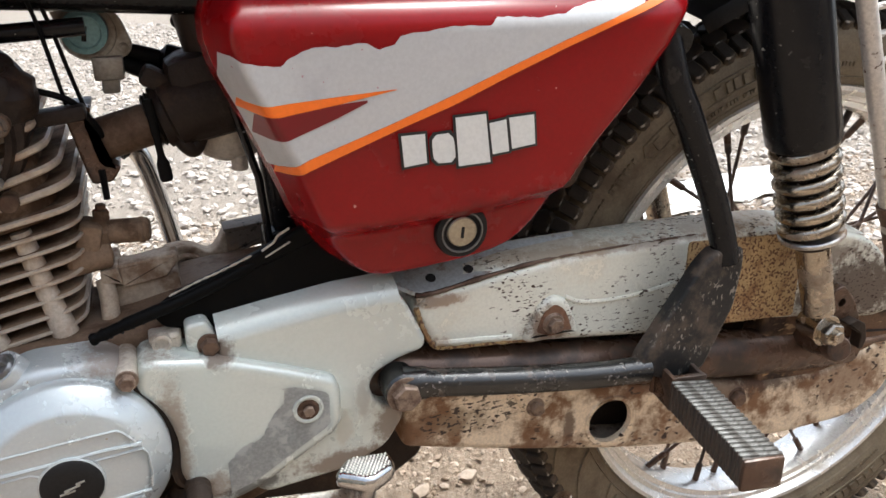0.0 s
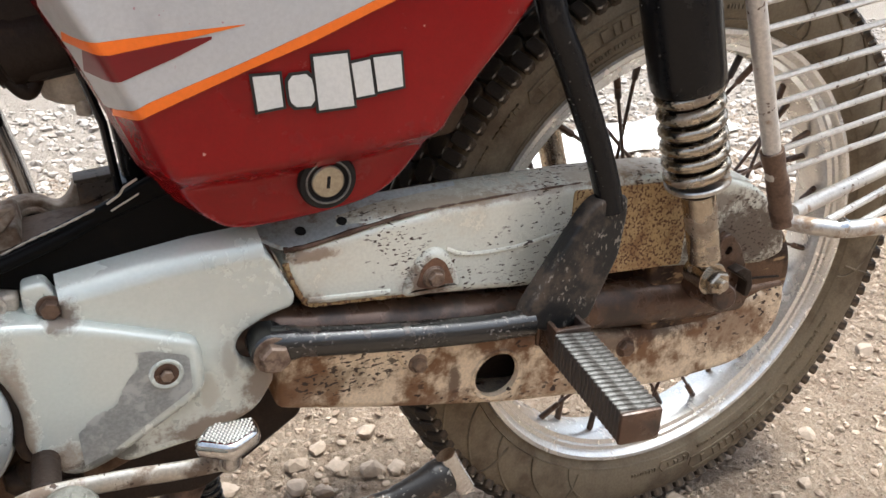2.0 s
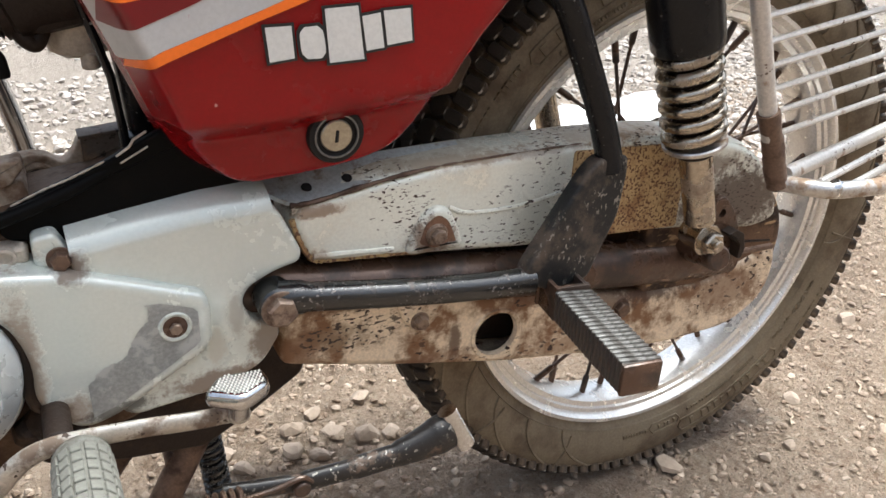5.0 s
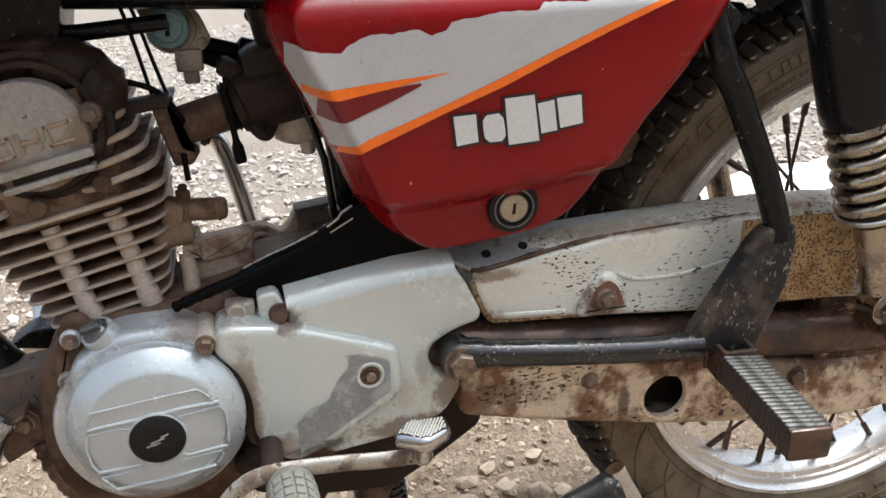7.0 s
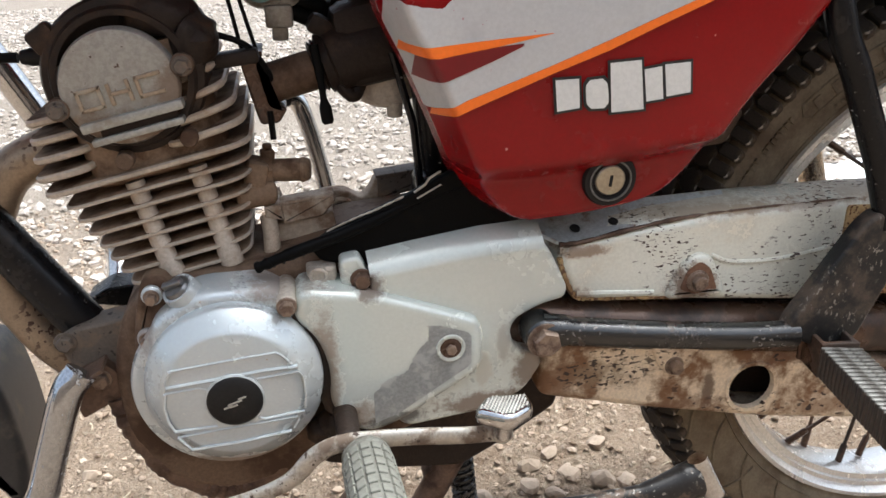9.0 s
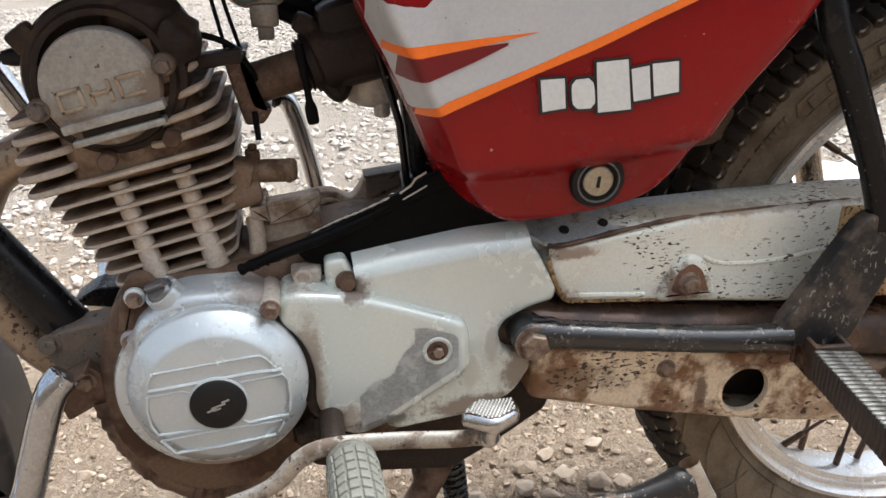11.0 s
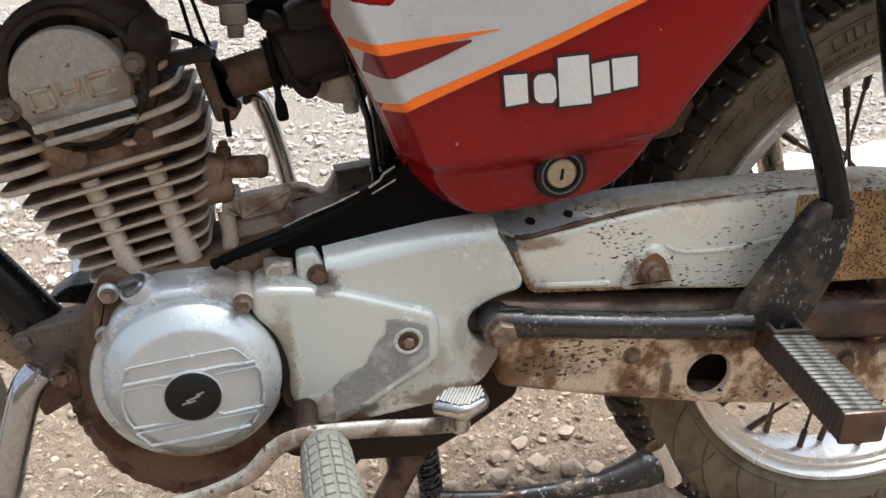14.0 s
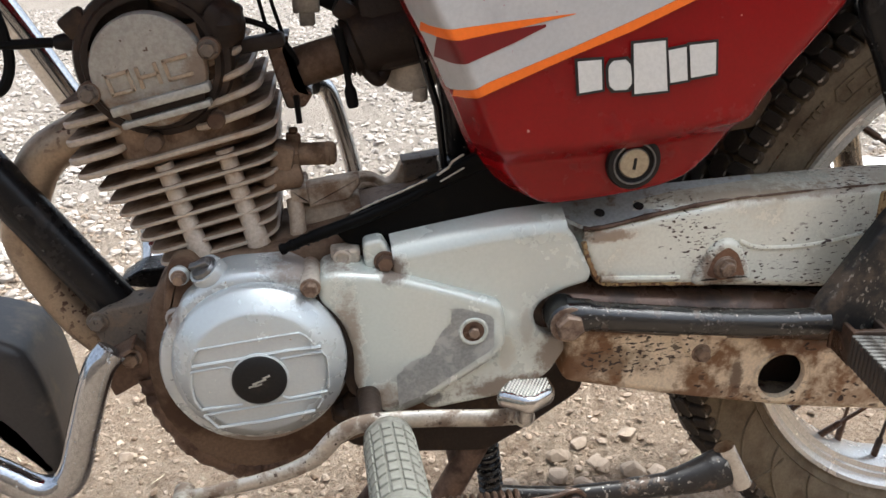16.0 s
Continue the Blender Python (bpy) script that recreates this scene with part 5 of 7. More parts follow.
    pts = [Vector(q) for q in edge + [(-0.4960, 0.3590), (-0.4760, 0.3515), (-0.4732, 0.3480), (-0.4732, 0.3260), (-0.4765, 0.3225), (-0.528, 0.2900), (-0.545, 0.2840)]]
    bm.faces.new(ring(bm, [(p.x, -0.1129, p.y) for p in pts]))
    part("worn_patch", bm, paint_patch, cover, "patch of bare scuffed alloy")
    # rear cover
    bm = M()
    outline = soften([(-0.5440, 0.3880), (-0.5430, 0.3985), (-0.5100, 0.4030), (-0.4620, 0.4090), (-0.4180, 0.4110), (-0.4125, 0.4040), (-0.3985, 0.3740), (-0.4010, 0.3660), (-0.4190, 0.3620), (-0.4370, 0.3530), (-0.4420, 0.3430), (-0.4370, 0.3280), (-0.4185, 0.3220), (-0.4165, 0.3120), (-0.4300, 0.2900), (-0.4620, 0.2770), (-0.5230, 0.2700), (-0.5500, 0.3200)], [0.006, 0.006, 0.03, 0.03, 0.006, 0.01, 0.008, 0.008, 0.01, 0.012, 0.012, 0.012, 0.008, 0.006, 0.01, 0.01, 0.01, 0.01])
    plate(bm, outline, -0.060, -0.1035, 0.004, steps=4)
    crest = [(-0.5430, 0.3962), (-0.5100, 0.4007), (-0.4620, 0.4067), (-0.4175, 0.4087)]
    brow = [(-0.5440, 0.4100), (-0.5100, 0.4155), (-0.4620, 0.4225), (-0.4200, 0.4250)]
    rows = []
    for k, (y, u) in enumerate(((-0.1030, 0.0), (-0.1010, 0.30), (-0.0965, 0.60), (-0.0900, 0.85), (-0.0820, 1.0), (-0.0450, 1.25))):
        rows.append(ring(bm, [(x0 + (x1 - x0) * u, y, z0 + (z1 - z0) * u) for (x0, z0), (x1, z1) in zip(crest, brow)]))
    for a, b in zip(rows, rows[1:]):
        bridge(bm, a, b, False)
    part("rear_cover", bm, cover_paint, engine, "grey-painted rear engine cover with rust stains")
    # grimy lower rim of the crankcase
    bm = M()
    edge = random.Random(9)
    tube(bm, glide([(-0.728, -0.060, 0.300), (-0.721, -0.063, 0.274), (-0.711, -0.065, 0.254), (-0.700, -0.066, 0.236), (-0.678, -0.066, 0.219), (-0.660, -0.066, 0.2120), (-0.640, -0.066, 0.2120), (-0.613, -0.066, 0.228), (-0.57, -0.064, 0.250)]), [0.0115 + edge.uniform(-0.0008, 0.0014) for k in range(65)], 12)
    part("crankcase_rim", bm, rusty_steel, engine, "oily brown lower crankcase rim")
    bm = M()
    for p, r in (((-0.572, -0.094, 0.278), 0.013), ((-0.560, -0.092, 0.270), 0.012), ((-0.585, -0.090, 0.268), 0.011), ((-0.548, -0.09, 0.282), 0.010)):
        got = bmesh.ops.create_icosphere(bm, subdivisions=3, radius=r, matrix=Matrix.Translation(p))["verts"]
        for v in got:
            v.co += (v.co - Vector(p)) * 0.35 * noise.noise(v.co * 160)
    part("oily_grime", bm, grease, engine, "lump of black oily grime")
    # bosses and bolts, each along the bike's width
    def boss(x, z, r, y0, y1, material, bolt=0.0, seat=0.0):
        bm = M()
        cyl(bm, (x, y0, z), (x, y1, z), r, seg=22, edge=0.0015)
        o = part("boss", bm, material, engine)
        if bolt:
            bm = M()
            hexhead(bm, (x, y1, z), NEAR, bolt, 0.006)
            part("bolt", bm, rusty_bolt, engine, "rusty bolt")
    boss(-0.6010, 0.3865, 0.0070, -0.055, -0.116, dusty_alloy, 0.0054)
    bm = M()
    plate(bm, soften([(-0.5630, 0.4090), (-0.5495, 0.4110), (-0.5420, 0.3950), (-0.5430, 0.3850), (-0.5630, 0.3895)], 0.004), -0.07, -0.0985, 0.003)
    part("mount_lug", bm, cover_paint, engine, "dusty silver mounting lug")
    bm = M()
    hexhead(bm, (-0.5485, -0.0985, 0.3940), NEAR, 0.0062, 0.006)
    cyl(bm, (-0.5485, -0.098, 0.3940), (-0.5485, -0.0998, 0.3940), 0.0078, seg=20)
    part("bolt", bm, rusty_steel, engine, "rusty bolt")
    bm = M()
    plate(bm, soften([(-0.5870, 0.4010), (-0.5760, 0.4015), (-0.5650, 0.4030), (-0.5650, 0.3900), (-0.5840, 0.3915)], 0.005), -0.06, -0.0920, 0.003)
    lathe(bm, [(0.0066, -0.002), (0.0064, 0.003), (0.0046, 0.0035), (0.0040, 0.001), (0.0, 0.001)], (-0.5780, -0.0920, 0.3970), NEAR, 22)
    part("mount_lug", bm, dusty_alloy, engine, "dusty alloy mounting lug")
    bm = M()
    plate(bm, soften([(-0.708, 0.348), (-0.704, 0.374), (-0.697, 0.402), (-0.684, 0.404), (-0.672, 0.386), (-0.690, 0.356)], 0.006), -0.070, -0.0900, 0.003)
    part("cover_ear", bm, grimy_alloy, engine, "dusty flange ear of the crankcase")
    for x, z in ((-0.6970, 0.3610), (-0.6900, 0.3925)):
        boss(x, z, 0.0070, -0.086, -0.0945, silver_paint, 0.0042)
    # oil filler
    bm = M()
    a, w = Vector((-0.6640, -0.092, 0.3860)), Vector((-0.50, -0.35, 0.80)).normalized()
    lathe(bm, [(0.0140, -0.02), (0.0128, 0.0), (0.0124, 0.014), (0.0116, 0.0165), (0.0098, 0.0165), (0.0095, 0.013), (0, 0.013)], a, w, 30)
    part("oil_filler", bm, silver_paint, engine, "silver oil filler neck")
    bm = M()
    lathe(bm, [(0.0093, 0.012), (0.0093, 0.0175), (0.0082, 0.019), (0, 0.019)], a, w, 24)
    box(bm, a + w * 0.021, (0.0150, 0.0048, 0.0050), w.to_track_quat("Z", "Y").to_matrix().to_4x4() @ Matrix.Rotation(0.7, 4, "Z"), 0.001)
    part("oil_cap", bm, steel_dark, engine, "dark steel oil filler cap")

    # finned cylinder; its axis leans forward
    base, head = Vector((-0.6610, 0, 0.388)), Vector((-0.6930, 0, 0.532))
    ax = (head - base).normalized()
    sidev = Vector((ax.z, 0, -ax.x))
    turn = Matrix((sidev, Vector((0, 1, 0)), ax)).transposed().to_4x4()
    bm = M()
    plate_core = soften([(-0.040, -0.040), (-0.040, 0.040), (0.040, 0.040), (0.040, -0.040)], 0.02)
    a = ring(bm, [base + sidev * p.x + Vector((0, p.y, 0)) for p in plate_core])
    b = ring(bm, [base + ax * 0.09 + sidev * p.x * 1.25 + Vector((0, p.y, 0)) for p in plate_core])
    bridge(bm, a, b)
    bm.faces.new(a), bm.faces.new(b)
    cylinder = part("cylinder", bm, fin_dirt, engine, "grimy finned cylinder barrel")

    def fin(dist, xa, xb, near, thick, parent, wave=0.0, far=None):
        """A cooling fin across the axis, from xa to xb: dirt-brown faces, a paler rim."""
        bm = M()
        o = base + ax * dist
        far = near if far is None else far
        k = min(0.02, (xb - xa) * 0.42)
        pts = soften([(xa, -near), (xa, far), (xb, far), (xb, -near)], [k * 0.8, k, k, k], 6)
        rings = []
        for h, e in ((-thick, 0.0016), (-thick * 0.5, 0.0), (thick * 0.5, 0.0), (thick, 0.0016)):
            q = inset(pts, e)
            rings.append(ring(bm, [o + sidev * p.x + Vector((0, p.y, 0)) + ax * (h + wave * max(0.0, p.x - 0.02) * 6) for p in q]))
        for r0, r1 in zip(rings, rings[1:]):
            bridge(bm, r0, r1)
        caps = [bm.faces.new(rings[0]), bm.faces.new(rings[-1])]
        for f in caps:
            f.material_index = 1
        o = part("fin", bm, fin_alloy, parent)
        o.data.materials.append(fin_dirt)
    for i in range(7):
        t = i / 6
        fin(0.010 + 0.0108 * i, -0.048 - 0.020 * t, 0.042 + 0.020 * t, 0.064, 0.0014, cylinder)
    # stud columns across the fins
    for x0, z0, x1, z1 in ((-0.6965, 0.462, -0.678, 0.392), (-0.654, 0.470, -0.637, 0.398)):
        bm = M()
        p0, p1 = Vector((x0, -0.0530, z0)), Vector((x1, -0.0590, z1))
        tube(bm, [p0, p0.lerp(p1, 0.8), p0.lerp(p1, 0.82), p1], [0.0066, 0.0072, 0.0080, 0.0086], 16)
        part("stud_column", bm, fin_alloy, cylinder, "pale dusty stud column")
    # head
    bm = M()
    pts = soften([(-0.046, -0.058), (-0.046, 0.058), (0.050, 0.058), (0.050, -0.058)], 0.02, 4)
    a = ring(bm, [base + ax * 0.082 + sidev * p.x + Vector((0, p.y, 0)) for p in pts])
    b = ring(bm, [base + ax * 0.165 + sidev * p.x + Vector((0, p.y, 0)) for p in pts])
    bridge(bm, a, b)
    bm.faces.new(a), bm.faces.new(b)
    hd = part("cylinder_head", bm, fin_dirt, engine, "grimy brown cylinder head with round overhead-cam cover")
    fin(0.0870, -0.077, 0.066, 0.065, 0.0022, hd)
    for i in range(4):
        fin(0.0985 + 0.0118 * i, -0.078 + 0.002 * i, -0.036 + 0.004 * i * (i < 3), 0.064 - 0.003 * i, 0.0026, hd)
    for i in range(5):
        fin(0.0985 + 0.0122 * i, 0.010 + 0.004 * i, 0.067 - 0.003 * i, 0.064 - 0.002 * i, 0.0026, hd, 0.012 + 0.004 * i)
    # round cover on the head
    c = Vector((-0.6935, -0.048, 0.5290))
    bm = M()
    lathe(bm, [(0.052, 0.0), (0.052, 0.006), (0.050, 0.010), (0.046, 0.011), (0.044, 0.016), (0.040, 0.016)], c + Vector((0.002, 0, 0.004)), NEAR, 44)
    box(bm, c + Vector((-0.044, -0.004, 0.030)), (0.018, 0.012, 0.016), Matrix.Rotation(-0.6, 4, "Y"), 0.003)
    boot = M()
    for at, size in (((0.026, 0.004, 0.042), (0.026, 0.020, 0.015)), ((0.046, 0.004, 0.026), (0.017, 0.022, 0.019)), ((0.006, 0.008, 0.053), (0.020, 0.018, 0.009))):
        got = bmesh.ops.create_icosphere(boot, subdivisions=3, radius=1.0)["verts"]
        for v in got:
            d = v.co.copy()
            k = 1 + 0.22 * noise.noise(d * 1.9 + Vector(at) * 90) + 0.08 * noise.noise(d * 6)
            v.co = c + Vector(at) + Vector((d.x * size[0], d.y * size[1], d.z * size[2])) * k
    box(bm, c + Vector((0.070, 0.012, 0.010)), (0.036, 0.016, 0.010), Matrix.Rotation(-0.12, 4, "Y"), 0.003)
    cyl(bm, c + Vector((0.002, 0.085, 0.004)), c + Vector((0.002, -0.002, 0.004)), 0.0515, seg=40)
    part("cam_housing", bm, grease, hd, "oily dark cam housing")
    tagged(part("grime_crust", boot, grease, hd, "lumpy crust of brown oily grime"), kind="stuff")
    bm = M()
    lathe(bm, [(0.0372, 0.010), (0.0372, 0.020), (0.0360, 0.0222), (0.034, 0.0228), (0.0, 0.0232)], c, NEAR, 48)
    camc = part("cam_cover", bm, cam_paint, hd, "round grey cam cover with raised letters")
    for dist, w, yo in ((-0.019, 0.066, 0.027), (-0.0295, 0.060, 0.026)):
        bm = M()
        box(bm, c + ax * dist + Vector((0, -yo + 0.004, 0)) + sidev * 0.002, (w, 0.012, 0.0062 if dist > -0.02 else 0.0045), turn, 0.0012)
        part("cover_bar", bm, bare_alloy, camc, "bare alloy bar across the cover")
    bm = M()
    box(bm, c + ax * -0.0245 + Vector((0, -0.0232, 0)) + sidev * 0.004, (0.050, 0.001, 0.0055), turn, 0)
    part("cover_slot", bm, grease, camc, "dirt-filled slot")
    bm = M()
    o = c + ax * -0.0085 + sidev * -0.0262 + Vector((0, -0.0236, 0))

    def stroke(x0, z0, x1, z1, w=0.0026):
        p, q = o + sidev * x0 * 1.10 + ax * z0 * 1.22, o + sidev * x1 * 1.10 + ax * z1 * 1.22
        way = (q - p).normalized()
        up = way.cross(Vector((0, 1, 0)))
        t = Matrix((way, Vector((0, 1, 0)), up)).transposed().to_4x4()
        box(bm, (p + q) / 2, ((q - p).length + w, 0.0022, w), t, 0.0006)
    for x0, x1, z0, z1 in ((0.0, 0.0125, 0.0, 0.0), (0.0, 0.0125, 0.0098, 0.0098), (0.0, 0.0, 0.0, 0.0098), (0.0125, 0.0125, 0.0, 0.0098),
                           (0.0180, 0.0180, 0.0, 0.0098), (0.0290, 0.0290, 0.0, 0.0098), (0.0180, 0.0290, 0.0049, 0.0049),
                           (0.0345, 0.0345, 0.0, 0.0098), (0.0345, 0.0475, 0.0, 0.0), (0.0345, 0.0475, 0.0098, 0.0098)):
        stroke(x0, z0, x1, z1)
    part("letters", bm, letter_stain, camc, "raised square cast letters stained brown", flat=True)
    for p in ((-0.6535, -0.060, 0.5415), (-0.7325, -0.060, 0.5165)):
        bm = M()
        cyl(bm, (p[0], -0.045, p[2]), (p[0], -0.072, p[2]), 0.0074, seg=20)
        part("bolt_boss", bm, grimy_alloy, hd)
        bm = M()
        hexhead(bm, (p[0], -0.072, p[2]), NEAR, 0.0050, 0.005)
        part("cover_bolt", bm, dusty_steel, hd, "dull bolt")
    for x, z in ((-0.655, 0.493), (-0.698, 0.480)):
        bm = M()
        cyl(bm, (x, -0.05, z), (x, -0.070, z), 0.0060, seg=14)
        part("stud_nut", bm, grimy_alloy, hd)
    # black steel head mount
    bm = M()
    plate(bm, soften([(-0.712, 0.565), (-0.728, 0.660), (-0.655, 0.660), (-0.672, 0.572), (-0.690, 0.560)], 0.006), 0.030, -0.036, 0.001)
    part("head_mount", bm, black_paint, engine, "black steel head mount plate")
    bm = M()
    tube(bm, [(-0.735, -0.03, 0.545), (-0.752, -0.034, 0.545), (-0.758, -0.034, 0.545)], [0.006, 0.006, 0.0045], 12)
    part("spark_plug_cap", bm, rubber, engine, "black plug cap")
    # intake
    bm = M()
    tube(bm, [(-0.612, -0.012, 0.5135), (-0.604, -0.012, 0.5155), (-0.602, -0.012, 0.5160), (-0.560, -0.012, 0.5270)], [0.0175, 0.0175, 0.0148, 0.0148], 20)
    part("intake_pipe", bm, grimy_alloy, engine, "brown dusty intake pipe")
    bm = M()
    plate(bm, soften([(-0.6200, 0.5400), (-0.6030, 0.5420), (-0.6060, 0.5320), (-0.6000, 0.5050), (-0.5890, 0.5010), (-0.5960, 0.4905), (-0.6090, 0.4900), (-0.6120, 0.5010), (-0.6190, 0.5320)], 0.003), 0.014, -0.030, 0.002)
    part("intake_flange", bm, brown_steel, engine, "rust-brown intake flange")
    bm = M()
    cyl(bm, (-0.606, -0.030, 0.4565), (-0.5765, -0.034, 0.4565), 0.0085, seg=20, edge=0.002)
    cyl(bm, (-0.584, -0.0335, 0.4565), (-0.5800, -0.034, 0.4565), 0.0092, seg=20, edge=0.001)
    lathe(bm, [(0.0, 0.0), (0.0115, 0.0), (0.0115, 0.008), (0.0098, 0.010), (0, 0.010)], (-0.6130, -0.031, 0.4565), (1, -0.1, 0), 6)
    box(bm, (-0.6160, -0.034, 0.4540), (0.016, 0.026, 0.026), Matrix.Rotation(0.25, 4, "Y"), 0.004)
    cyl(bm, (-0.604, -0.036, 0.4430), (-0.632, -0.046, 0.4420), 0.0098, seg=18, edge=0.002)
    cyl(bm, (-0.6070, -0.030, 0.464), (-0.6065, -0.030, 0.4725), 0.0056, seg=6)
    cyl(bm, (-0.6065, -0.030, 0.4725), (-0.6062, -0.030, 0.4765), 0.0035, seg=12)
    part("chain_tensioner", bm, fin_dirt, engine, "dusty alloy cam chain tensioner")
    # upper rear crankcase
    bm = M()
    plate(bm, soften([(-0.616, 0.380), (-0.613, 0.416), (-0.599, 0.4180), (-0.571, 0.4225), (-0.562, 0.4230), (-0.556, 0.380)], 0.003), 0.020, -0.036, 0.002)
    plate(bm, soften([(-0.6010, 0.4340), (-0.5610, 0.4390), (-0.5600, 0.4330), (-0.5700, 0.4215), (-0.5990, 0.4170)], 0.0022), -0.024, -0.0400, 0.0016)
    plate(bm, soften([(-0.6120, 0.4330), (-0.6005, 0.4340), (-0.5980, 0.4215), (-0.6120, 0.4245)], 0.0015), 0.0, -0.0440, 0.0010)
    tube(bm, [(-0.6100, -0.037, 0.424), (-0.6085, -0.044, 0.412), (-0.6090, -0.050, 0.395)], 0.0062, 12)
    part("upper_crankcase", bm, dusty_dark, engine, "dusty upper crankcase")
    bm = M()
    plate(bm, soften([(-0.570, 0.380), (-0.570, 0.4190), (-0.556, 0.4205), (-0.547, 0.4192), (-0.541, 0.4150), (-0.535, 0.4130), (-0.529, 0.4180), (-0.5235, 0.4290), (-0.515, 0.4300), (-0.510, 0.380)], 0.004), 0.036, 0.020, 0.003)
    lathe(bm, [(0.0125, -0.002), (0.0122, 0.004), (0.0105, 0.0055), (0.0085, 0.0045), (0.0080, 0.001)], (-0.5530, 0.020, 0.4035), NEAR, 26)
    part("crankcase_ridge", bm, dusty_dark, engine, "dusty cast ridge of the crankcase")
    bm = M()
    lathe(bm, [(0.0082, 0.0012), (0.0, 0.0012)], (-0.5530, 0.020, 0.4035), NEAR, 20)
    part("ridge_hole", bm, grease, engine, "dark bolt hole")
    bm = M()
    plate(bm, soften([(-0.5225, 0.4300), (-0.4910, 0.4350), (-0.4600, 0.4370), (-0.4600, 0.4230), (-0.4980, 0.4160), (-0.5220, 0.4100)], 0.002), 0.034, 0.018, 0.0015)
    box(bm, (-0.4930, 0.026, 0.4345), (0.062, 0.020, 0.0022), Matrix.Rotation(-0.10, 4, "Y"), 0.0006)
    part("engine_mount", bm, dusty_steel, engine, "dusty dark steel engine mount")
    # carburettor in black rubber
    bm = M()
    tube(bm, glide([(-0.568, -0.010, 0.526), (-0.556, -0.010, 0.530), (-0.535, -0.010, 0.537), (-0.48, -0.01, 0.545)]), [0.0165, 0.019, 0.0175, 0.020, 0.018] + [0.022] * 4 + [0.026] * 16, 20)
    box(bm, (-0.522, -0.005, 0.545), (0.060, 0.050, 0.060), Matrix.Rotation(-0.2, 4, "Y"), 0.010)
    cyl(bm, (-0.520, -0.005, 0.565), (-0.528, -0.005, 0.602), 0.019, seg=18)
    tube(bm, glide([(-0.552, -0.018, 0.520), (-0.547, -0.022, 0.511), (-0.541, -0.022, 0.507), (-0.536, -0.018, 0.514)]), 0.0055, 10)
    box(bm, (-0.562, -0.014, 0.556), (0.018, 0.02, 0.014), Matrix.Rotation(0.5, 4, "Y"), 0.004)
    carb = part("carburettor", bm, grease, bike, "black grimy carburettor with rubber boots")
    bm = M()
    lathe(bm, [(0.0, 0.0), (0.012, 0.0005), (0.019, 0.004), (0.0215, 0.010), (0.022, 0.026), (0.024, 0.028), (0.024, 0.034), (0, 0.034)], (-0.5150, 0.002, 0.4930), (0.03, 0, 1), 26)
    cyl(bm, (-0.510, -0.012, 0.487), (-0.510, -0.012, 0.498), 0.006, seg=12)
    part("float_bowl", bm, dusty_alloy, carb, "dull metal float bowl")
    # air box in the dark behind the panel
    bm = M()
    box(bm, (-0.415, 0.0, 0.555), (0.13, 0.15, 0.17), None, 0.012)
    part("air_box", bm, rubber, bike, "black plastic air box")
    bm = M()
    box(bm, (-0.405, -0.02, 0.480), (0.080, 0.10, 0.050), None, 0.006)
    part("battery_box", bm, rubber, bike, "black plastic battery box")


